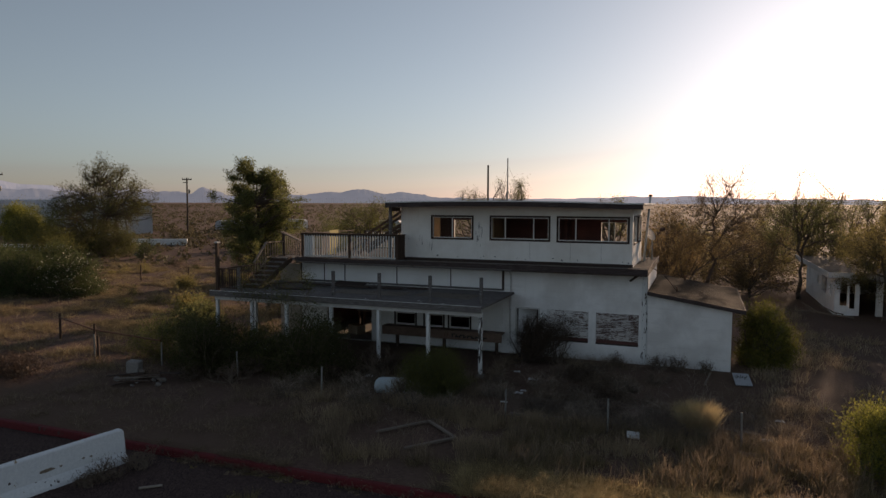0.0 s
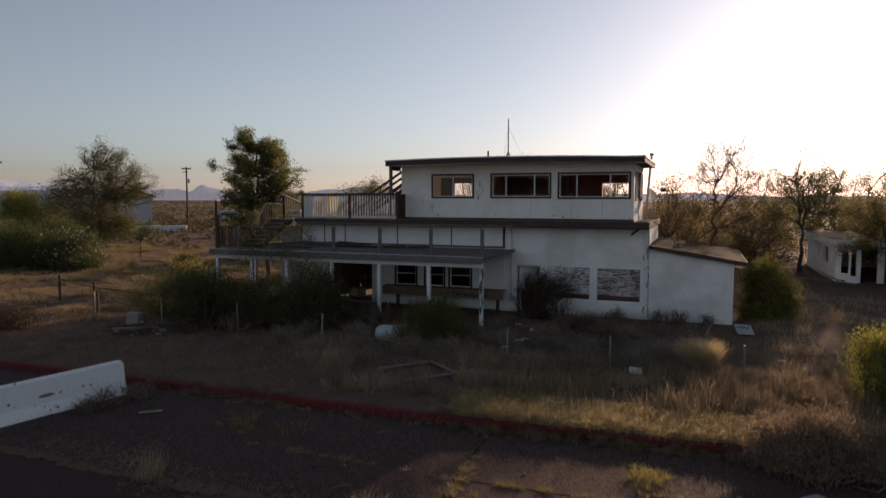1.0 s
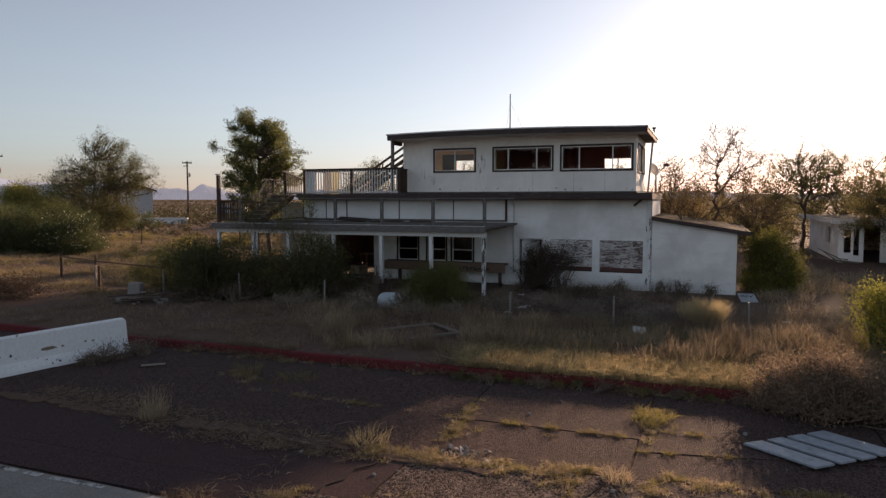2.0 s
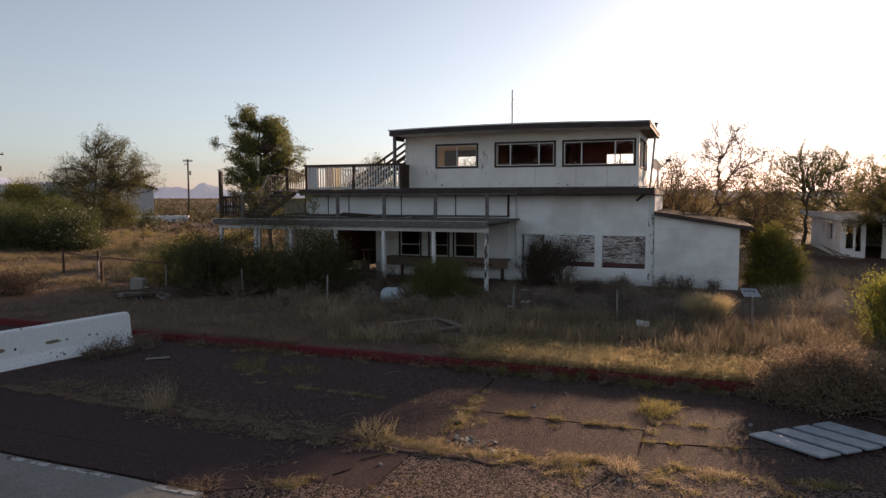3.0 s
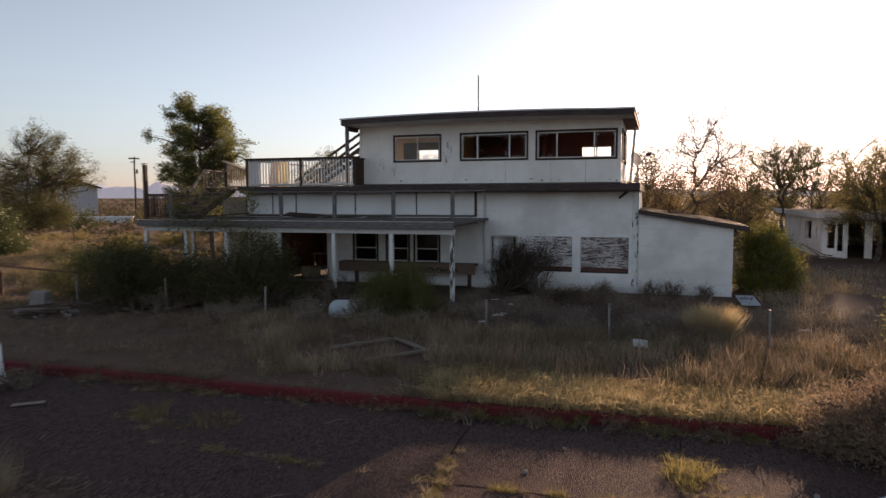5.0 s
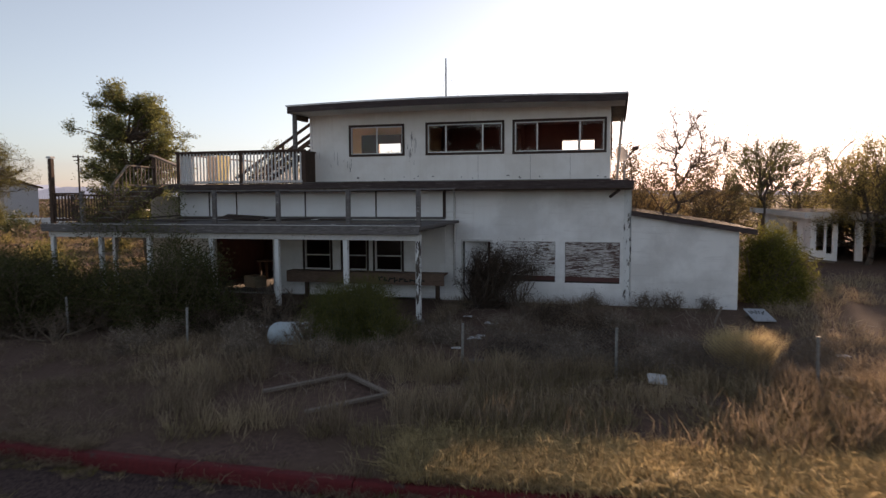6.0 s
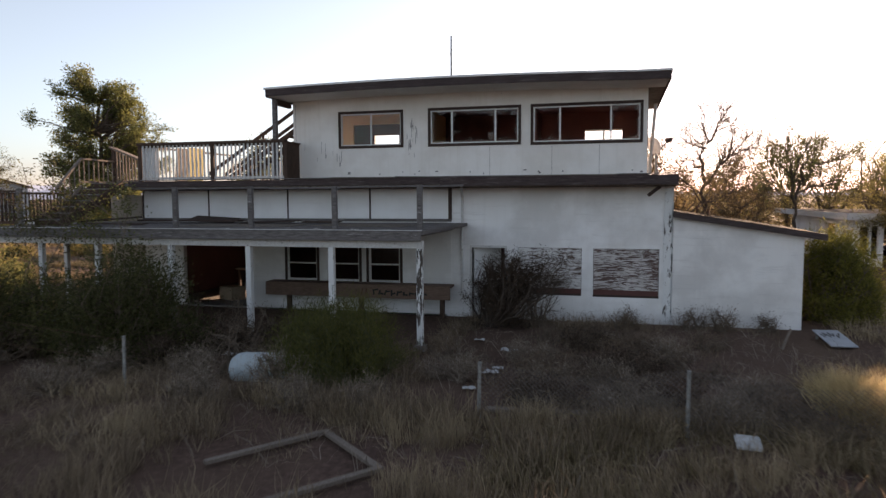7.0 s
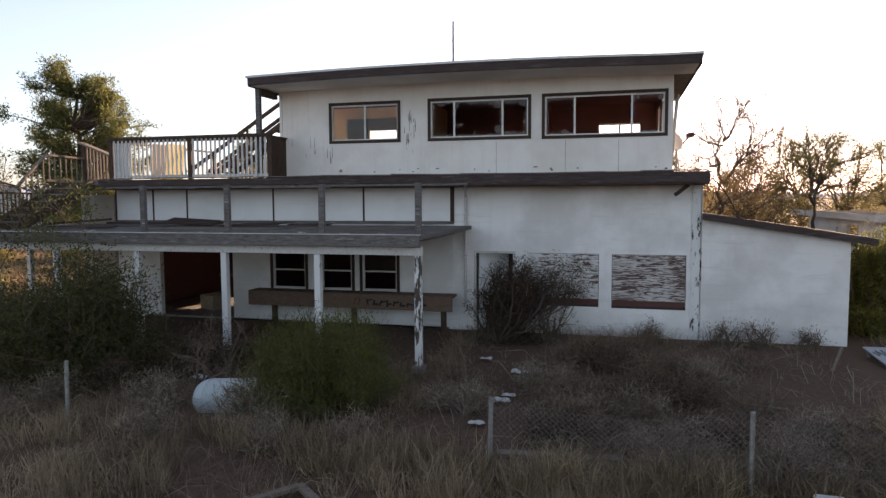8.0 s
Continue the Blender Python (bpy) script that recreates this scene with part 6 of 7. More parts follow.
for z, ua, ub, r in pine:
    for k in range(max(4, int((ub - ua) / 0.22))):
        w = R.normal() * (0.45 if z > 7.6 else 0.9)
        uu, rr = R.uniform(ua, ub), r * R.uniform(0.55, 0.95)
        clumps.append((uu * ACROSS[0] - w * ACROSS[1], uu * ACROSS[1] + w * ACROSS[0], z + R.normal() * 0.15, rr))
leafy("pine_tree", (-24.6, 34.6), clumps, PINELEAF, BARK, "tall dark green pine with open tufted branches", "tree", 1, trunk=7.6, leaf=(0.14, 0.042), per=1900, twigs=8, trunk_r=0.15, fill=0.27, wander=0.06, tight=True, lean=(-0.75, -0.3), thin=0.3, lift=0.4)
def palo_keep(c):
    u = 0.93 * c[0] + 0.36 * c[1]      # across the view
    r = math.hypot(c[0], c[1])
    if u > 2.5:
        return 4.2 + 0.25 * abs(u - 5) < c[2] < 9.6 - 0.45 * (u - 2.5)
    if u > -1.0:
        return c[2] > 2.2 + 0.3 * r
    return 1.2 + 0.1 * r < c[2] < 10.8 + 0.75 * u


crown = [c for c in dome(R, 500, 7.9, 5.5, 12.0, 0.4, 0.85, 0.2, 0.9) if palo_keep(c)]
leafy("shrub", (-64.9, 58.6), dome(R, 60, 4.9, 3.0, 4.6, 0.6, 1.0, 0.3, 0.3), DARKLEAF, TWIG, "dark tangled undergrowth beneath the palo verde", "shrub", 22, stems=8, leaf=(0.3, 0.05), per=380, twigs=7, fill=0.5)
leafy("palo_verde_tree", (-66.6, 60.5), crown, PALOLEAF, BARK, "wide feathery palo verde tree with olive twigs", "tree", 2, mains=14, leaf=(0.40, 0.04), per=170, twigs=9, trunk_r=0.2, fill=0.36, droop=0.25, wander=0.12, lift=0.7)
leafy("creosote_bush", (-99.5, 75.0), dome(R, 90, 4.4, 3.4, 6.3, 0.6, 1.1, 0.35, 0.5), YELLOWLEAF, GREENBARK, "tall yellow-green bush before the metal hangar", "shrub", 107, stems=9, leaf=(0.30, 0.08), per=420, twigs=8, droop=-0.6, fill=0.42)
leafy("palo_verde_tree", (-64.0, 61.5), dome(R, 26, 1.5, 1.8, 3.4, 0.5, 0.8, 0.3, 0.4), OLIVELEAF, GREENBARK, "small palo verde shrub beside the large one", "tree", 3, mains=5, trunk_r=0.06, leaf=(0.3, 0.045), per=260, twigs=7, fill=0.5)
# two of the oleanders get pale flecks for sunlight glinting off leaves
for k, (x, y, rx, h) in enumerate([(-39.9, 33.5, 2.3, 3.2), (-42.6, 32.2, 2.5, 3.1), (-45.4, 33.0, 2.6, 3.0), (-48.4, 34.6, 2.7, 3.3), (-51.5, 36.0, 2.8, 3.2), (-43.5, 35.6, 2.4, 3.5)]):
    skirt = [(rx * math.cos(a) * 0.85, rx * 0.8 * math.sin(a), R.uniform(0.25, 0.8), R.uniform(0.4, 0.6)) for a in np.linspace(0, 6.0, 15)]
    leafy("oleander_shrub", (x, y), dome(R, 70, rx, rx * 0.85, h, 0.4, 0.7, 0.45, 0.2) + skirt, OLEANDER, TWIG, "dense dark oleander shrub with pale flecks for leaf glints", "shrub", 10 + k, stems=6, leaf=(0.15, 0.04), per=800, twigs=6, fill=0.45, group="oleander hedge", blossom=FLECK if k in (0, 4) else None)
leafy("dead_bush", (-22.9, 17.0), dome(R, 30, 1.2, 0.9, 0.9, 0.2, 0.36, 0.3, 0.1), DARKSCRUB, TWIG, "dark low bush at the field's edge", "shrub", 23, stems=7, leaf=(0.09, 0.025), per=1500, twigs=7, droop=-0.3, fill=0.45)
leafy("shrub", (-64.5, 50.5), dome(R, 50, 4.8, 3.2, 5.9, 0.7, 1.1, 0.4, 0.5), GREENLEAF, GREENBARK, "tall yellow-green feathery shrub near the hangar", "shrub", 20, stems=5, leaf=(0.3, 0.05), per=300, twigs=7, fill=0.5)
leafy("shrub", (-56.5, 57.0), dome(R, 16, 1.6, 1.4, 2.4, 0.4, 0.7, 0.4, 0.3), OLEANDER, TWIG, "low pale-flowered shrub in the field", "shrub", 21, stems=4, leaf=(0.2, 0.06), per=330, blossom=FLECK)
for k, (x, y, rx, h, mat) in enumerate([(-55.5, 72.0, 2.2, 2.6, DARKLEAF), (-52.0, 74.0, 2.6, 3.4, DARKLEAF), (-46.2, 78.8, 3.6, 5.0, OLIVELEAF), (-40.0, 72.0, 3.4, 4.6, GREENLEAF), (-34.0, 66.0, 3.4, 5.0, OLIVELEAF), (-38.5, 52.0, 1.6, 1.5, WEED), (-33.5, 42.5, 1.1, 0.9, WEED), (-35.0, 39.0, 0.9, 0.8, WEED), (-24.6, 28.6, 1.2, 1.2, OLIVELEAF), (-22.2, 26.0, 1.2, 1.5, OLIVELEAF), (-27.5, 31.0, 1.0, 1.0, WEED)]):
    leafy("shrub", (x, y), dome(R, 24, rx, rx, h, 0.3 * rx ** 0.6, 0.5 * rx ** 0.6, 0.35, 0.25), mat, TWIG, "dusty desert shrub in the field behind the house", "shrub", 30 + k, stems=5, leaf=(0.22, 0.05), per=330, twigs=6, fill=0.5, group="field shrubs")
rf = random.Random(52)
for k in range(46):
    x, y = rf.uniform(-52, -21), rf.uniform(30, 60)
    h = rf.uniform(0.3, 0.9)
    if math.hypot(x + 44, y - 34) < 8:
        continue
    leafy("shrub", (x, y), dome(R, 9, h * 0.9, h * 0.9, h, 0.15, 0.32, 0.3, 0.05), (DEADLEAF, WEED, DARKLEAF)[k % 3], TWIG, "small dusty desert shrub in the open field", "shrub", 300 + k, stems=5, leaf=(0.13, 0.03), per=800, twigs=6, fill=0.5, group="field shrubs")
for k in range(7):
    x = -46.0 + k * 4.6
    y = 41.0 + 0.15 * k
    single("fence_post", Geo().tube((x, y, -0.05), (x + 0.03, y, 1.35), 0.05, 0.045, 6, True), BROWNWOOD, (x, y, 0), "thin dark fence post standing in the field", "fence post", "field fence posts")
leafy("mesquite_tree", (-17.6, 34.6), dome(R, 16, 0.8, 0.8, 6.2, 0.22, 0.4, 0.3, 4.4), GREENLEAF, BARK, "slim light green tree close behind the roof deck", "tree", 54, trunk=4.9, trunk_r=0.07, leaf=(0.12, 0.035), per=1300, twigs=7)
leafy("mesquite_tree", (-28.7, 55.6), dome(R, 44, 3.2, 3.0, 6.6, 0.45, 0.8, 0.45, 3.2), OLIVELEAF, BARK, "light green mesquite tree behind the house", "tree", 50, trunk=4.5, trunk_r=0.2, leaf=(0.2, 0.04), per=420, twigs=7)
leafy("mesquite_tree", (-16.5, 62.0), dome(R, 34, 3.0, 3.0, 9.2, 0.45, 0.8, 0.5, 3.4), OLIVELEAF, BARK, "tall thin mesquite tree behind the house", "tree", 51, trunk=5.5, trunk_r=0.2, leaf=(0.2, 0.045), per=360, twigs=7)
leafy("mesquite_tree", (-23.0, 70.0), dome(R, 30, 3.4, 3.0, 8.0, 0.5, 0.9, 0.5, 3.0), OLIVELEAF, BARK, "mesquite tree behind the house", "tree", 52, trunk=4.5, trunk_r=0.2, leaf=(0.22, 0.045), per=330, twigs=7)
leafy("mesquite_tree", (-8.0, 66.0), dome(R, 26, 2.6, 2.6, 8.0, 0.5, 0.85, 0.5, 3.6), OLIVELEAF, BARK, "mesquite tree behind the house", "tree", 53, trunk=4.5, trunk_r=0.18, leaf=(0.22, 0.045), per=300, twigs=7)


def bare_tree(name, at, height, spread, seed, leafmat, label, leaves=2200, lean=0.05, limbs=()):
    """A sparse tree: forking limbs, fine twigs, few leaves."""
    rng = np.random.default_rng(seed)
    x, y = at
    th = thing(name, (x, y, 0), label, "tree")
    wood, tips = Geo(), []

    def grow(p, d, length, r, depth):
        n = 3
        pts = [p]
        for k in range(n):
            d = unit(d + rng.normal(size=3) * 0.17)
            q = pts[-1] + d * length / n
            wood.tube(pts[-1], q, r * (1 - 0.3 * k / n), r * (1 - 0.3 * (k + 1) / n), 6 if depth > 2 else 4)
            pts.append(q)
        if depth == 0:
            tips.extend(pts[1:])
            return
        if depth <= 2:
            tips.append(pts[-1])
        kids = 3 if depth > 1 else 4
        for k in range(kids):
            nd = unit(d * (1.15 if k == 0 else 0.7) + rng.normal(size=3) * spread * (0.45 if k == 0 else 1.0) + np.array((0, 0, 0.22)))
            grow(pts[-1 if k < 2 else rng.integers(1, n + 1)], nd, length * rng.uniform(0.58, 0.8), r * 0.55, depth - 1)

    if not limbs:
        grow(np.array((x, y, -0.1)), unit(np.array((lean, 0.05, 1.0))), height * 0.42, height * 0.019, 5)
    for (ua, za, ub, zb, r) in limbs:   # main limbs, given across the view and in height
        p, q = np.array((x + ua, y + rng.normal() * 0.15, za)), np.array((x + ub, y + rng.normal() * 1.2, zb))
        pts = limb(wood, rng, p if za > 0 else np.array((x, y, za)), q if za > 0 else np.array((x + ub, y, zb)), r, r * 0.3, 0.035, 7, 7)
        if za <= 0:
            continue
        for k in range(18):
            i = rng.integers(2, len(pts))
            d = unit((q - p) / np.linalg.norm(q - p) * 0.7 + rng.normal(size=3) * 0.6 + np.array((0, 0, 0.15)))
            grow(np.array(pts[i]), d, rng.uniform(0.5, 1.0), max(0.018, r * 0.32), 2)
    zs = max(t[2] for t in tips)
    k = height / zs
    wood.v = [(x + (p[0] - x) * k, y + (p[1] - y) * k, p[2] * k) for p in wood.v]
    tips = (np.array(tips) - np.array((x, y, 0))) * k + np.array((x, y, 0))
    part("trunk", wood, BARK, th)
    pts = tips[rng.integers(0, len(tips), leaves)] + rng.normal(size=(leaves, 3)) * 0.14
    ob = new("crown", blades_mesh("crown", leaf_quads(rng, pts, 0.09, 0.04, 0.4) - np.array((x, y, 0)), leafmat))
    ob.parent = th


bare_tree("bare_tree", (0.35, 43.7), 9.0, 0.5, 15, RUSTLEAF, "sparse half-bare tree with reddish dry leaves", 5200, 0.1,
          [(0, -0.1, 0.6, 4.5, 0.17), (0.6, 4.4, 0.6, 6.6, 0.10), (0.6, 6.5, 1.4, 8.2, 0.06), (0.6, 4.4, 1.9, 6.0, 0.09), (1.8, 5.9, 3.0, 6.3, 0.05), (1.4, 5.4, 2.7, 5.3, 0.05), (0.6, 6.3, -0.8, 7.1, 0.05), (0.55, 5.4, -0.6, 6.2, 0.045),
           (0.5, 3.9, -0.5, 4.5, 0.05), (0.45, 3.4, 2.6, 4.3, 0.06), (0.6, 6.6, 0.4, 7.9, 0.045), (1.7, 5.8, 2.0, 7.3, 0.045)])
bare_tree("bare_tree", (-1.2, 41.0), 5.4, 0.55, 6, RUSTLEAF, "low spreading half-bare tree behind the shed", 9000)
bare_tree("bare_tree", (6.3, 50.4), 7.4, 0.42, 17, OLIVELEAF, "dark-stemmed tree beside the ruined house", 15000, 0.0,
          [(0, -0.1, 0.1, 3.4, 0.2), (0.1, 3.3, -0.5, 6.9, 0.11), (0.1, 3.3, 1.3, 7.2, 0.11), (-0.3, 5.2, -1.6, 6.0, 0.06), (0.9, 5.6, 2.3, 6.0, 0.06), (0.2, 4.0, 2.2, 4.6, 0.06), (-0.2, 4.4, 0.4, 7.4, 0.06), (0.0, 3.6, -1.8, 4.4, 0.06)])
bare_tree("bare_tree", (9.5, 42.4), 6.6, 0.5, 18, GOLDLEAF, "leafy tree standing before the ruined house", 22000, 0.0,
          [(0, -0.1, 0.2, 2.6, 0.2), (0.2, 2.5, -0.9, 5.6, 0.1), (0.2, 2.5, 1.4, 6.2, 0.1), (0.1, 3.2, -1.7, 4.0, 0.07), (0.3, 3.0, 2.4, 4.4, 0.07), (0.2, 3.8, 0.4, 6.5, 0.07), (-0.4, 4.2, -1.9, 5.2, 0.05), (0.9, 4.6, 2.3, 5.6, 0.05), (0.2, 2.6, -1.4, 2.8, 0.05), (0.2, 2.6, 1.8, 3.0, 0.05)])
bare_tree("bare_tree", (8.6, 62.0), 7.6, 0.45, 7, OLIVELEAF, "thin tree with loose dusty leaves", 5200)
bare_tree("bare_tree", (12.5, 56.0), 7.0, 0.45, 8, OLIVELEAF, "thin tree with loose dusty leaves", 4200)
for k, (x, y, rx, h, mat) in enumerate([(-1.9, 43.2, 2.3, 4.5, RUSTLEAF), (3.2, 49.5, 3.2, 4.0, RUSTLEAF), (-3.6, 50.0, 3.0, 4.4, RUSTLEAF), (0.4, 57.0, 3.6, 4.2, GOLDLEAF), (5.4, 60.5, 3.4, 6.2, GOLDLEAF), (8.9, 64.5, 3.2, 7.0, GOLDLEAF), (9.6, 57.3, 3.2, 5.6, GOLDLEAF), (11.5, 50.5, 3.0, 6.0, GOLDLEAF), (13.5, 46.0, 3.0, 6.0, DARKLEAF), (14.6, 59.0, 3.6, 6.4, GOLDLEAF), (18.5, 53.0, 3.6, 6.6, GOLDLEAF), (17.0, 66.0, 4.0, 6.5, GOLDLEAF), (5.5, 72.0, 4.0, 5.6, GOLDLEAF), (-2.0, 72.0, 4.0, 5.0, DARKLEAF), (24.0, 62.0, 4.0, 7.0, GOLDLEAF), (11.9, 41.2, 2.2, 5.6, GOLDLEAF), (14.0, 41.0, 2.4, 5.6, GOLDLEAF)]):
    leafy("mesquite_tree", (x, y), dome(R, 50, rx * 1.05, rx, h * R.uniform(1.12, 1.34), 0.32, 0.85, 0.3, 0.7), mat, BARK, "dusty mesquite tree in a dense thicket", "tree", 60 + k, trunk=h * 0.55, trunk_r=0.085, leaf=(0.15, 0.05), per=460, twigs=9, fill=0.42, group="thicket behind the shed")

leafy("juniper_shrub", (2.62, 29.3), dome(R, 95, 1.02, 1.15, 2.75, 0.16, 0.44, 0.4, 0.1) + dome(R, 26, 1.15, 1.0, 1.4, 0.2, 0.34, 0.5, 0.1), JUNIPER, TWIG, "dense rounded green shrub beside the shed wall", "shrub", 90, stems=6, leaf=(0.15, 0.026), per=2000, twigs=8, fill=0.42, droop=-0.5)
leafy("juniper_shrub", (3.05, 30.2), dome(R, 24, 0.5, 0.7, 1.5, 0.26, 0.4, 0.4, 0.2), JUNIPER, TWIG, "yellow-green shrub beside the shed", "shrub", 91, stems=6, leaf=(0.13, 0.03), per=1500, twigs=6, fill=0.5)
leafy("creosote_bush", (4.25, 18.2), dome(R, 64, 0.95, 0.8, 2.0, 0.18, 0.34, 0.3, 0.15), YELLOWLEAF, GREENBARK, "bright yellow-green creosote bush", "shrub", 92, stems=8, leaf=(0.085, 0.022), per=2400, twigs=6, droop=-0.6, fill=0.4)
leafy("tumbleweed", (2.45, 14.05), dome(R, 215, 1.65, 0.95, 1.12, 0.17, 0.28, 0.72, 0.05), TUMBLE, TWIG, "large rounded grey-brown dead bush over the kerb", "shrub", 93, stems=10, leaf=(0.06, 0.019), per=3000, twigs=5, fill=0.5)
leafy("creosote_bush", (-17.2, 20.9), dome(R, 80, 2.3, 1.3, 2.35, 0.3, 0.55, 0.35, 0.2), DARKLEAF, TWIG, "large dark creosote bush before the porch", "shrub", 94, stems=9, leaf=(0.10, 0.025), per=1700, twigs=7, droop=-0.4, fill=0.45)
leafy("creosote_bush", (-17.0, 19.9), dome(R, 60, 1.3, 1.0, 2.1, 0.25, 0.45, 0.3, 0.1), DARKLEAF, TWIG, "dense dark creosote bush at the yard's edge", "shrub", 106, stems=8, leaf=(0.09, 0.022), per=2200, twigs=7, droop=-0.4, fill=0.45)
leafy("creosote_bush", (-20.2, 21.6), dome(R, 44, 1.7, 1.2, 2.1, 0.26, 0.5, 0.35, 0.2), OLIVELEAF, TWIG, "olive green creosote bush before the porch", "shrub", 95, stems=8, leaf=(0.10, 0.025), per=1600, twigs=7, droop=-0.4, fill=0.45)
leafy("creosote_bush", (-13.2, 21.2), dome(R, 110, 1.6, 1.2, 2.6, 0.3, 0.5, 0.3, 0.2), DARKLEAF, TWIG, "tall dark feathery creosote bush before the porch", "shrub", 96, stems=9, leaf=(0.10, 0.025), per=1700, twigs=7, droop=-0.4, fill=0.45)
leafy("creosote_bush", (-15.6, 21.4), dome(R, 40, 1.1, 0.9, 1.75, 0.25, 0.45, 0.3, 0.15), OLIVELEAF, TWIG, "feathery olive creosote bush before the porch", "shrub", 105, stems=7, leaf=(0.10, 0.025), per=1500, twigs=7, droop=-0.4, fill=0.45)
leafy("sapling", (-16.3, 22.3), [(-0.7, 0, 3.2, 0.4), (0.1, 0.1, 3.6, 0.4), (0.7, 0, 3.1, 0.4), (-0.3, 0, 2.7, 0.45), (1.0, -0.2, 3.5, 0.3), (-1.0, 0.2, 2.8, 0.4), (0.5, 0.2, 2.4, 0.45), (-0.4, -0.1, 4.0, 0.28), (0.4, 0.0, 4.2, 0.25), (0.2, -0.2, 3.0, 0.4), (-0.8, 0.1, 2.3, 0.45)], DARKLEAF, TWIG, "thin sapling growing up beside the porch roof", "shrub", 98, mains=4, trunk_r=0.026, leaf=(0.085, 0.032), per=950, twigs=8)
leafy("sapling", (-14.6, 22.3), [(-0.5, 0, 3.1, 0.4), (0.2, 0.1, 3.5, 0.4), (0.6, 0, 3.0, 0.35), (-0.2, 0, 2.6, 0.4), (0.9, -0.2, 3.35, 0.28), (-0.9, 0.2, 2.7, 0.35), (0.4, 0.2, 2.3, 0.4), (-0.6, -0.1, 3.7, 0.28)], OLIVELEAF, TWIG, "thin leaning sapling rising past the porch roof", "shrub", 97, mains=3, trunk_r=0.026, leaf=(0.085, 0.032), per=1000, twigs=7)
leafy("creosote_bush", (-7.95, 20.4), dome(R, 110, 1.25, 1.0, 1.5, 0.24, 0.42, 0.3, 0.15), GREENLEAF, GREENBARK, "low fresh green creosote bush before the porch", "shrub", 98, stems=9, leaf=(0.09, 0.0105), per=3100, twigs=9, droop=-1.0, fill=0.38, lift=0.8)
leafy("dead_bush", (-6.1, 26.2), dome(R, 70, 0.82, 0.6, 2.0, 0.16, 0.32, 0.15, 0.1) + [(R.uniform(0.2, 1.9), R.uniform(-0.4, 0.4), R.uniform(1.0, 1.75), R.uniform(0.14, 0.28)) for k in range(26)], DARKSCRUB, BARK, "dark feathery dead bush before the front door", "shrub", 99, stems=8, leaf=(0.10, 0.014), per=3000, twigs=9, droop=-0.5, fill=0.40, lift=0.5)
leafy("dead_bush", (-5.1, 26.4), dome(R, 16, 0.55, 0.4, 1.25, 0.14, 0.24, 0.25, 0.1), DEADLEAF, TWIG, "thin dead twigs against the boarded window", "shrub", 100, stems=6, leaf=(0.07, 0.014), per=500, twigs=9, droop=-0.3)
for k, (x, y, rx, h) in enumerate([(-2.9, 26.9, 0.25, 0.75), (-1.3, 26.8, 0.35, 0.65), (-0.6, 26.9, 0.45, 0.6), (0.4, 26.95, 0.3, 0.5), (-12.85, 11.75, 0.5, 0.5), (-12.6, 12.45, 0.55, 0.6), (-12.9, 11.2, 0.4, 0.3), (-12.9, 22.7, 0.9, 1.2), (-15.4, 19.2, 1.0, 1.0), (-10.9, 22.3, 0.9, 1.3), (-0.2, 20.9, 0.6, 0.5), (-0.4, 19.0, 0.7, 0.55), (-4.2, 21.6, 0.8, 0.55), (-3.1, 22.6, 0.9, 0.5), (-1.6, 22.0, 0.8, 0.5), (-4.6, 24.4, 0.8, 0.5), (-3.2, 25.2, 0.9, 0.5), (-6.4, 22.6, 0.8, 0.5), (-1.2, 24.6, 0.7, 0.4), (-3.8, 19.9, 0.7, 0.5), (-10.5, 21.0, 0.8, 0.9), (-4.3, 20.3, 0.7, 0.6), (-3.4, 20.8, 0.6, 0.5), (-0.9, 20.1, 0.7, 0.6), (-2.6, 20.9, 0.5, 0.4), (-4.4, 23.0, 0.6, 0.45)]):
    leafy("weed_clump", (x, y), dome(R, 16, rx, rx * 0.8, h, 0.12, 0.24, 0.2, 0.05), DEADLEAF, TWIG, "brown dead weed clump", "weeds", 110 + k, stems=6, leaf=(0.07, 0.012), per=900, twigs=7, droop=-0.4, group="dead weeds")


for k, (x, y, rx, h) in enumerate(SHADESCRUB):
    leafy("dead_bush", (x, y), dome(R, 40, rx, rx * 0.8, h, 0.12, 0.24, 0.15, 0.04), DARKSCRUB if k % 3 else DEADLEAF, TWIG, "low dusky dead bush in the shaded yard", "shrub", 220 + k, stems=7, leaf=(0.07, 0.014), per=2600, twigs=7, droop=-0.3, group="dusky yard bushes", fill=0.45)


for k, (x, y, rx, h) in enumerate([(-4.35, 20.7, 0.55, 0.62), (-3.3, 21.3, 0.6, 0.55), (-1.0, 20.4, 0.6, 0.65), (0.35, 21.2, 0.6, 0.6), (-10.6, 19.9, 0.6, 0.55), (-2.2, 23.2, 0.7, 0.5), (-7.0, 19.0, 0.45, 0.6), (-12.6, 20.0, 0.5, 0.5), (-8.75, 19.5, 0.75, 0.85), (-8.1, 19.0, 0.6, 0.6), (-9.9, 18.9, 0.5, 0.5), (-12.6, 18.6, 0.6, 0.6), (-2.9, 19.5, 0.6, 0.6), (-1.6, 19.4, 0.55, 0.6), (-6.0, 21.0, 0.6, 0.5), (-4.9, 22.6, 0.6, 0.5)]):
    leafy("dead_bush", (x, y), dome(R, 26, rx, rx * 0.8, h, 0.12, 0.22, 0.25, 0.05), PALETWIG, TWIG, "low tangle of pale dead twigs", "shrub", 160 + k, stems=7, leaf=(0.13, 0.006), per=1100, twigs=9, droop=-0.5, group="dead twig tangles", lift=0.6)


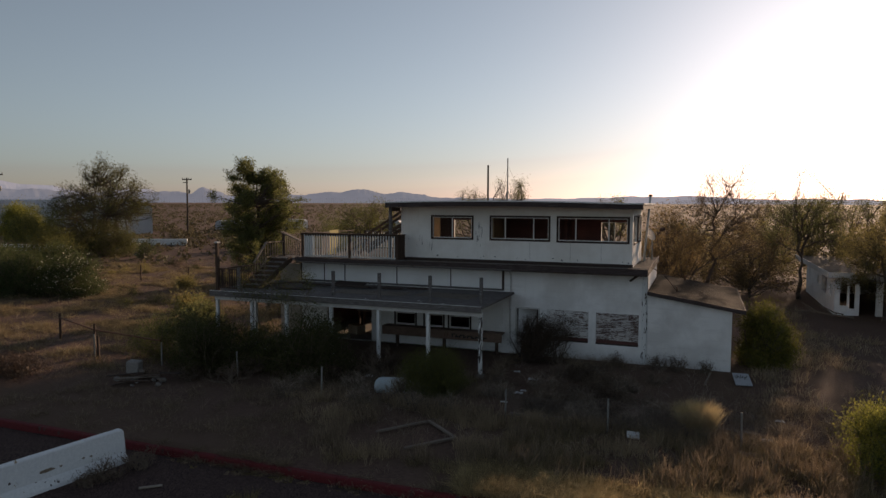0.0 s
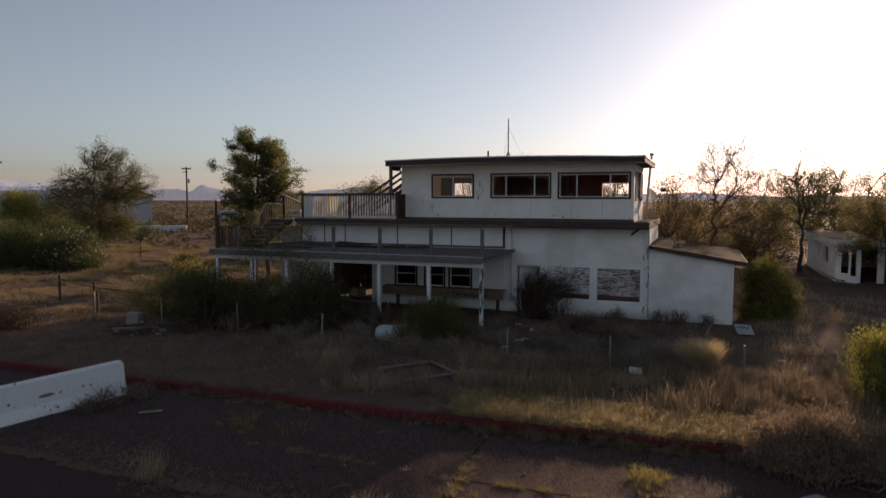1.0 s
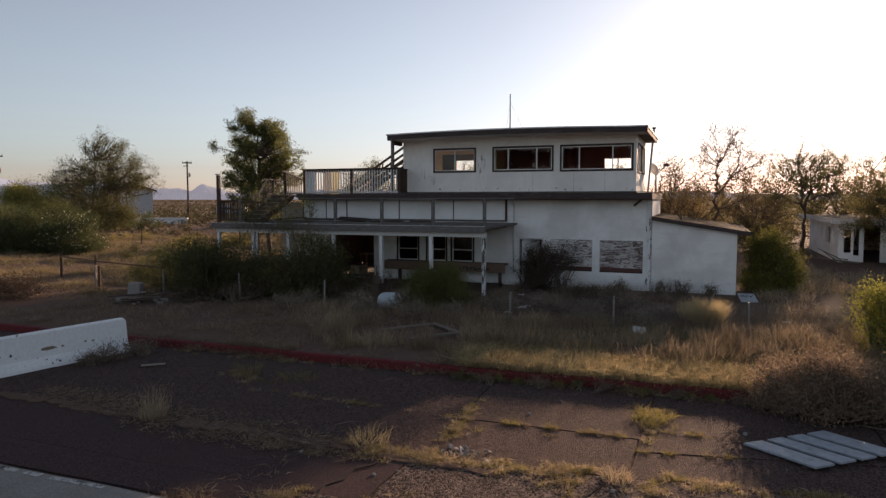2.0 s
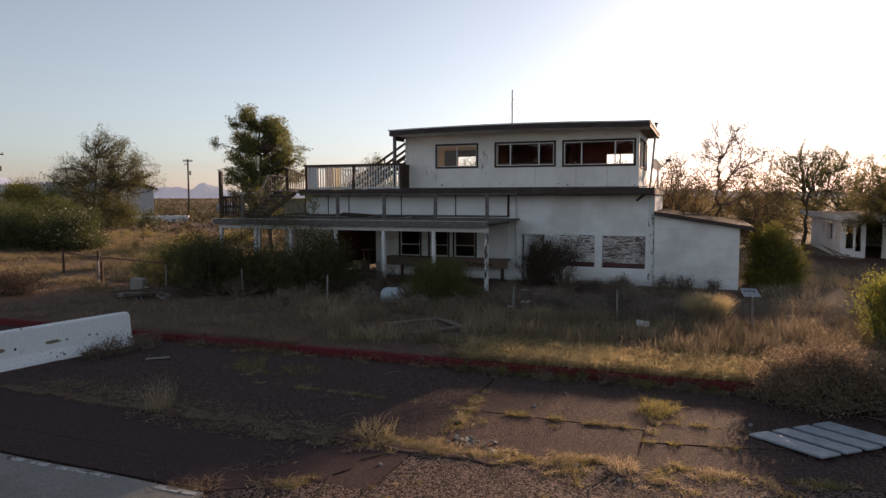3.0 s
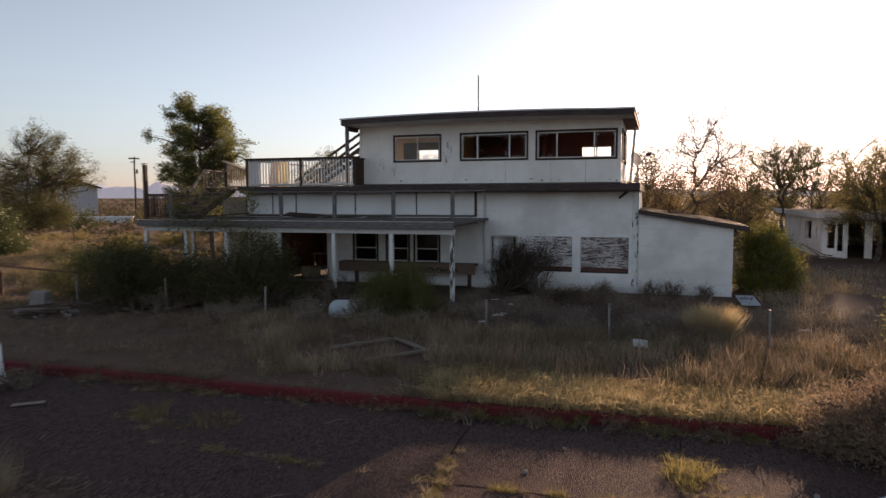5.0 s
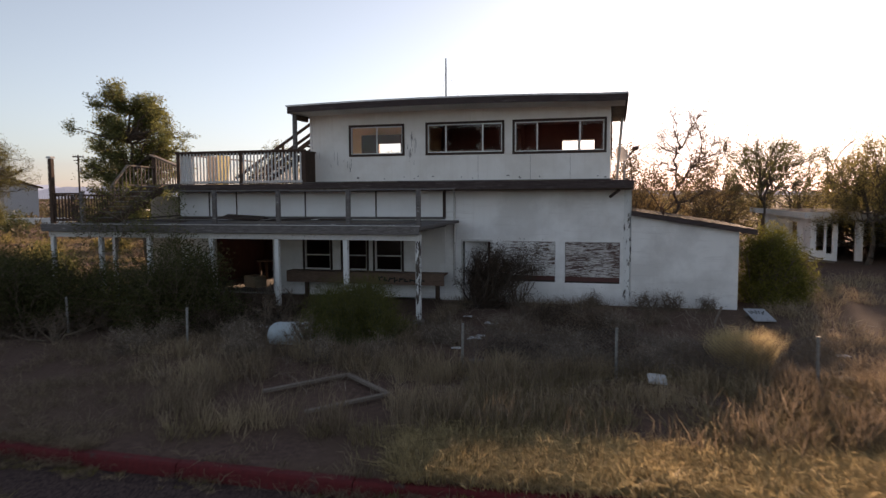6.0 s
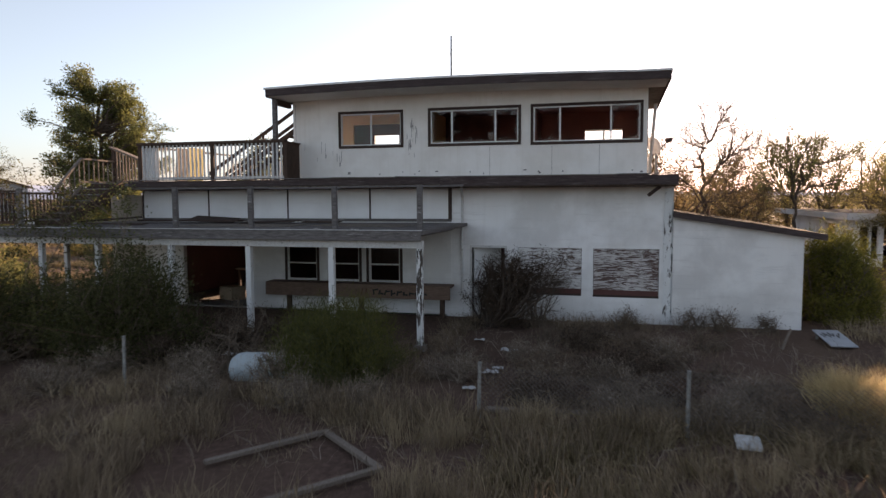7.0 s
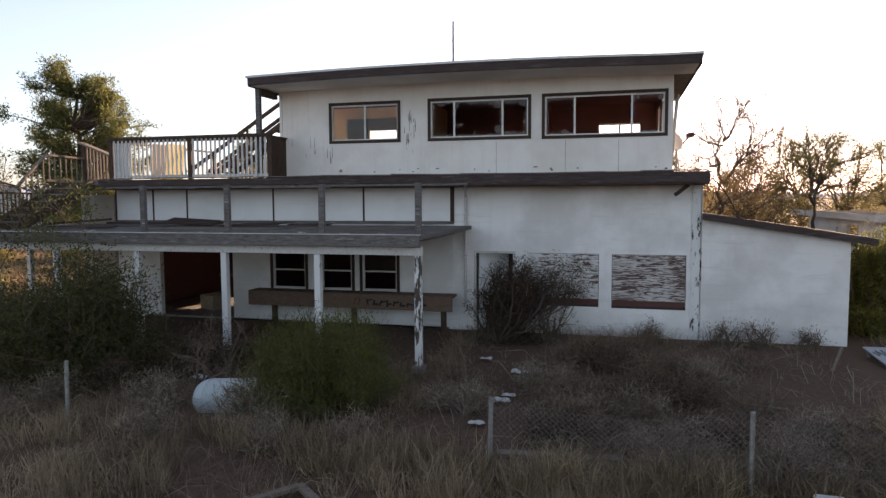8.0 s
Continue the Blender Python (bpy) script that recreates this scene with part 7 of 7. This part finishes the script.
# ---------- grass ----------
def grass(name, spots, material, label, seed, height=(0.2, 0.5), blades=26, radius=0.14, width=0.008, lean=0.35, kind="stuff"):
    """Tufts of thin bent blades at the given spots (x, y, size)."""
    rng = np.random.default_rng(seed)
    spots = np.array(spots)
    n = len(spots) * blades
    idx = np.repeat(np.arange(len(spots)), blades)
    size = spots[idx, 2:3]
    a = rng.uniform(0, 2 * math.pi, (n, 1))
    rad = radius * size * np.sqrt(rng.uniform(0, 1, (n, 1)))
    xy = spots[idx, :2] + np.concatenate([np.cos(a), np.sin(a)], 1) * rad
    z = np.array([gh(px, py) for px, py in spots[:, :2]])[idx][:, None] - 0.02
    root = np.concatenate([xy, z], 1)
    out = unit(np.concatenate([np.cos(a), np.sin(a), np.zeros((n, 1))], 1) + rng.normal(size=(n, 3)) * np.array((0.8, 0.8, 0)))
    h = size * rng.uniform(height[0], height[1], (n, 1))
    tilt = lean * rng.uniform(0.1, 1.6, (n, 1))
    up = np.array((0, 0, 1))
    bend = rng.normal(size=(n, 3)) * 0.12 * h
    mid = root + out * h * tilt * 0.32 + up * h * 0.52 + bend
    tip = root + out * h * tilt * 1.05 + up * h * (1 - 0.28 * np.minimum(tilt, 1.6))
    side = unit(np.cross(tip - root, rng.normal(size=(n, 3)))) * width * rng.uniform(0.5, 1.5, (n, 1))
    quads = np.stack([root - side * 0.5, root + side * 0.5, mid + side * 0.4, mid - side * 0.4, tip], 1)
    ob = new(name, bent_mesh(name, quads, material))
    return tagged(ob, label, "grass", kind=kind)


def scatter(rng, n, x0, x1, y0, y1, size, density=None, bare=()):
    out = []
    while len(out) < n:
        x, y = rng.uniform(x0, x1), rng.uniform(y0, y1)
        if density is not None and rng.random() > density(x, y):
            continue
        if any(a < x < b and c < y < d for a, b, c, d in bare):
            continue
        out.append((x, lay(x, y), rng.uniform(*size)))
    return out


BARE = [(-19.3, -7.2, 23.3, 34.2), (-7.2, 1.9, 27.3, 34.2), (-9.0, -5.2, 15.0, 18.3), (-60, 60, 0, KERB_Y + 0.05), (0.5, 2.6, 24.3, 27)]


def patch(x, y):
    return min(1.0, max(0.02, 0.35 + 1.5 * noise.noise((x * 0.35, y * 0.35, 7)) + 1.6 * noise.noise((x * 1.1, y * 1.1, 3))))


rng = np.random.default_rng(5)
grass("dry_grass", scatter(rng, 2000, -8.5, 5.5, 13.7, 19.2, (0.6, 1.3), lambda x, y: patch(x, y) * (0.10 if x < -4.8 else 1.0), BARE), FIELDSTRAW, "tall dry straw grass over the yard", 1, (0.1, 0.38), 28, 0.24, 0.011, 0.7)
# sunlit strip by the kerb, part of its brightness put into the blades' colour
grass("dry_grass", scatter(rng, 1150, -4.8, 2.0, 13.5, 14.9, (0.7, 1.15)), SUNLITSTRAW, "dry grass along the kerb in a sunlit pale gold", 2, (0.10, 0.38), 36, 0.2, 0.011, 0.9)


def bare_yard(x, y):
    """Patchy growth before the house, thin by the shed and on the trodden path to the door."""
    k = 0.12 if (x > -2.2 and y > 22.5) or (-6.6 < x < -4.7 and y > 19.8) else 1.0
    return k * patch(x, y) * (0.25 if -9 < x < -5.2 and 15 < y < 18.3 else 1.0)


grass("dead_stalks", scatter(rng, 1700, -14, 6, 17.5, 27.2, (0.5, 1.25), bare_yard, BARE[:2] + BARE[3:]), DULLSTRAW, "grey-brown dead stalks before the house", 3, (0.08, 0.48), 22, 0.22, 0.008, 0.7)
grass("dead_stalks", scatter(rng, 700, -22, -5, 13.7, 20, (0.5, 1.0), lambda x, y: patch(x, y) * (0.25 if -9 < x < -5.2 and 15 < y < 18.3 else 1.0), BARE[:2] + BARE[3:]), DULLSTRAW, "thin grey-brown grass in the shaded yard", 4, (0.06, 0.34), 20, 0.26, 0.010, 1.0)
grass("field_grass", scatter(rng, 8000, -58, -19.5, 19, 52, (0.6, 1.5), lambda x, y: patch(x * 0.8, y * 1.6) ** 3, BARE), FIELDSTRAW, "sunlit dry grass over the open field", 5, (0.08, 0.32), 20, 0.34, 0.016, 0.9)
grass("dead_stalks", scatter(rng, 2800, -58, -19.5, 17, 60, (0.5, 1.3), lambda x, y: 1 - patch(x, y), BARE), DULLSTRAW, "brown dead weeds matted over the field", 35, (0.05, 0.22), 16, 0.42, 0.018, 1.3)
grass("field_grass", scatter(rng, 1700, 2.2, 16, 14, 46, (0.7, 1.5), patch, [(5.5, 16, 36, 50)]), STRAW, "dry grass beside the shed", 6, (0.14, 0.4), 16, 0.28, 0.014, 0.6)
grass("tall_dry_grass", scatter(rng, 520, -9.5, 4.5, 14.8, 19.2, (0.7, 1.3), patch, [(-8.6, -5.4, 15.2, 18.2)]), DULLSTRAW, "tall dry stalks in the yard", 7, (0.28, 0.62), 16, 0.14, 0.012, 0.3)


grass("dead_stalks", scatter(rng, 520, -13, 3.5, 13.25, 13.65, (0.4, 1.0), patch), DULLSTRAW, "dead weeds leaning over the kerb", 31, (0.08, 0.3), 22, 0.14, 0.008, 1.2)
clumped = []
for x, y, s, n in ((-9.8, 17.2, 0.55, 46), (-8.3, 19.0, 0.35, 26), (-6.9, 18.6, 0.4, 34), (-5.6, 17.9, 0.45, 36), (-4.5, 18.6, 0.4, 40), (-2.8, 18.7, 0.4, 30), (-3.3, 16.6, 0.5, 36), (-5.1, 16.2, 0.4, 26), (-0.3, 18.0, 0.5, 34), (-11.2, 18.6, 0.5, 24), (-1.6, 17.2, 0.5, 34), (-7.6, 14.8, 0.5, 20), (1.6, 18.6, 0.5, 30)):
    for k in range(n):
        px, py = x + rng.normal() * s, y + rng.normal() * s * 0.5
        clumped.append((px, lay(px, py), rng.uniform(0.6, 1.25)))
grass("dry_grass", clumped, STRAW, "clumps of tall straw-coloured grass in the yard", 32, (0.14, 0.52), 24, 0.12, 0.009, 0.45)
grass("twig_litter", scatter(rng, 420, -12, 4, 16.5, 27.0, (0.5, 1.1), None, BARE[:2] + BARE[3:]), PALETWIG, "pale bent twigs and dead stems on the ground", 8, (0.2, 0.6), 4, 0.12, 0.008, 1.4)


def tuft(name, x, y, size, mat, label, seed, height, blades, radius, lean=0.4):
    ob = grass(name, [(x, y, size)], mat, label, seed, height, blades, radius, 0.006, lean, kind="")
    return ob


grass("grass_tuft", [(0.15, 19.75, 1.0)], SUNLITSTRAW, "golden rounded dry grass tuft by the fence", 11, (0.62, 1.06), 2400, 0.36, 0.011, 0.42, kind="")
tuft("grass_tuft", -8.72, 8.78, 1.0, STRAW, "tall dry grass tuft in the asphalt", 12, (0.15, 0.78), 230, 0.2, 0.32)
tuft("grass_tuft", -4.72, 9.12, 1.0, SUNLITSTRAW, "dry grass tuft in a crack of the asphalt", 13, (0.05, 0.30), 190, 0.32, 0.7)
tuft("grass_tuft", -8.97, 11.75, 1.0, WEED, "small grass tuft on the asphalt", 14, (0.1, 0.42), 130, 0.25, 0.5)
tuft("grass_tuft", -7.8, 11.8, 1.0, WEED, "low green-yellow tuft on the asphalt", 15, (0.06, 0.25), 170, 0.4, 0.8)
tuft("grass_tuft", -0.98, 9.28, 1.0, STRAW, "dry grass tuft in a joint of the asphalt", 16, (0.08, 0.27), 260, 0.2, 0.6)
for k, (x, y, n, h) in enumerate([(-0.78, 12.3, 130, 0.34), (-0.60, 12.15, 150, 0.30), (-0.88, 12.05, 100, 0.22), (-0.48, 12.35, 90, 0.24), (-0.70, 11.8, 120, 0.22), (-0.42, 11.9, 60, 0.16)]):
    tuft("weed_tuft", x, y, 1.0, WEED, "yellow-green weed tuft in a joint of the asphalt", 150 + k, (0.05, h), n, 0.16, 0.8)
rk = random.Random(71)
for k in range(15):
    x = -4.6 + k * 0.42 + rk.uniform(-0.15, 0.15)
    h = rk.uniform(0.10, 0.24)
    leafy("weed_clump", (x, kerb_y(x) - 0.36 - rk.uniform(0, 0.18)), dome(R, 10, h * 1.1, h, h, 0.04, 0.09, 0.1, 0.02), (GREENLEAF, DEADLEAF, WEED)[k % 3], TWIG, "small weed clump at the foot of the kerb", "weeds", 180 + k, stems=5, leaf=(0.045, 0.012), per=7000, twigs=5, droop=-0.4, group="weeds along the kerb")
for k in range(8):
    x, y = rk.uniform(-12.5, 1.5), rk.uniform(8.2, 13.0)
    a, w = rk.uniform(0, 3.14), rk.uniform(0.15, 0.45)
    g, z = Geo(), pave_height(x, y) + 0.022
    mid = (x + 0.03, y + 0.03, z + 0.02)
    g.tube((x - w / 2 * math.cos(a), y - w / 2 * math.sin(a), z), mid, 0.003, 0.004, 5).tube(mid, (x + w / 2 * math.cos(a), y + w / 2 * math.sin(a), z), 0.004, 0.002, 5)
    single("stick", g, PALESTICK, (x, y, z), "pale dry stick lying on the asphalt", "stick", "sticks on the asphalt")
g = Geo().posed(pose(-11.45, 11.6, pave_height(-11.4, 11.6) + 0.03, 0, 0, 40), 0.5, 0.09, 0.03)
single("loose_plank", g, PALESTICK, (-11.45, 11.6, pave_height(-11.4, 11.6)), "short bleached board lying beside the barrier", "plank", "planks in the yard", bevel=0.004)


def joint_weeds():
    """Low weeds along the joints and cracks of the asphalt."""
    r = np.random.default_rng(9)
    spots = []
    thin = []
    for (xa, ya, xb, yb, n, keep) in ((-3.1, 10.84, -0.85, 11.065, 230, -0.1), (-3.6, 10.18, -0.9, 10.92, 110, 0.1), (-0.72, 11.55, 1.2, 11.70, 150, -0.05), (-0.75, 10.50, 1.2, 11.04, 150, 0.0)):
        for k in range(n):
            t = r.random()
            x, y = xa + (xb - xa) * t + r.normal() * 0.03, ya + (yb - ya) * t + r.normal() * 0.03
            if noise.noise((x * 3.4, y * 3.4, 6)) > keep:
                thin.append((x, y, 0.25 + 1.1 * r.random() ** 2))
    grass("joint_weeds", thin[::2], WEED, "thin ridges of weeds standing in narrow joints", 24, (0.02, 0.13), 16, 0.05, 0.006, 0.9)
    grass("joint_weeds", thin[1::2], DULLSTRAW, "dead brown weeds standing in narrow joints", 25, (0.02, 0.12), 18, 0.06, 0.006, 1.0)
    for (xa, ya, xb, yb, n, w) in (
                                   (-3.7, 8.80, -0.85, 9.42, 330, 0.09), (-0.85, 9.42, 2.4, 10.0, 290, 0.10), (-3.3, 8.55, 1.2, 9.3, 260, 0.18), (-2.6, 9.2, -1.2, 9.45, 160, 0.07),
                                   (-3.6, 8.9, -3.85, 12.6, 190, 0.07), (-0.82, 9.5, -0.74, 13.0, 300, 0.10), (-5.4, 8.75, -3.6, 8.95, 330, 0.12), (-6.4, 8.6, -4.4, 8.75, 160, 0.14),
                                   (-8.5, 10.75, -3.9, 10.75, 150, 0.06), (-12, 9.3, -6.5, 8.4, 160, 0.22), (-6.2, 6.35, -4.6, 7.2, 120, 0.08), (-12.0, 13.12, -5.2, 13.12, 150, 0.10), (-5.2, 13.12, 4.0, 14.4, 240, 0.10), (-9.5, 11.9, -8.2, 11.2, 60, 0.15), (-6.0, 7.2, 2.5, 8.2, 90, 0.35)):
        for k in range(n):
            t = r.random()
            x, y = xa + (xb - xa) * t + r.normal() * w, ya + (yb - ya) * t + r.normal() * w
            if noise.noise((x * 1.5, y * 1.5, 2)) + 0.5 * noise.noise((x * 5.0, y * 5.0, 4)) > 0.06:
                spots.append((x, y, r.uniform(0.5, 1.2)))
    brown = [p for p in spots if p[0] < -5.0 and p[1] < 10.5]
    spots = [p for p in spots if not (p[0] < -5.0 and p[1] < 10.5)]
    for k in range(520):   # litter blown together along the old joint
        t = r.random()
        brown.append((-12.0 + 7.6 * t, 9.4 - 0.75 * t + r.normal() * 0.22, r.uniform(0.4, 1.0)))
    grass("leaf_litter", brown, DULLSTRAW, "brown dead grass and leaf litter along an old joint", 23, (0.02, 0.11), 16, 0.16, 0.012, 1.8)
    half = len(spots) // 2
    r.shuffle(spots)
    grass("joint_weeds", spots[:half], WEED, "yellow-green weeds in the asphalt joints", 21, (0.03, 0.10), 30, 0.06, 0.006, 1.0)
    grass("joint_weeds", spots[half:], STRAW, "dry weeds in the asphalt joints", 22, (0.03, 0.13), 28, 0.06, 0.006, 1.0)


joint_weeds()


def far_scrub():
    """Low scrub over the plain as far as it can be told apart."""
    r = np.random.default_rng(31)
    pts = []
    for n, d0, d1, s in ((2000, 70, 170, 0.9), (3400, 170, 420, 1.1), (5000, 420, 1400, 1.8)):
        for k in range(n):
            a, d = radians(r.uniform(20, 62) if k % 3 else r.uniform(-25, 20)), math.sqrt(r.uniform(d0 ** 2, d1 ** 2))
            x, y = -math.sin(a) * d, math.cos(a) * d
            if -172 < x < -94 and 88 < y < 108:
                continue
            size = s * r.uniform(0.4, 1.3)
            m = 12
            c = unit(r.normal(size=(m, 3)))
            c[:, 2] = np.abs(c[:, 2])
            p = np.array((x, y, 0.0)) + c * size * np.array((1.0, 1.0, 0.85)) * r.uniform(0.3, 1.0, (m, 1))
            pts.append(leaf_quads(r, p, size * 0.6, size * 0.3))
    for k in range(90):
        a, d = radians(r.uniform(35, 48)), r.uniform(95, 240)
        x, y, size = -math.sin(a) * d, math.cos(a) * d, r.uniform(0.7, 1.7)
        c = unit(r.normal(size=(60, 3)))
        c[:, 2] = np.abs(c[:, 2])
        pts.append(leaf_quads(r, np.array((x, y, 0.0)) + c * size * np.array((1.3, 1.3, 0.85)) * r.uniform(0.4, 1.0, (60, 1)), size * 0.45, size * 0.2))
    ob = new("far_scrub", blades_mesh("far_scrub", np.concatenate(pts), FARSCRUB))
    tagged(ob, "low dark desert scrub across the far plain", "scrub", kind="stuff")


far_scrub()
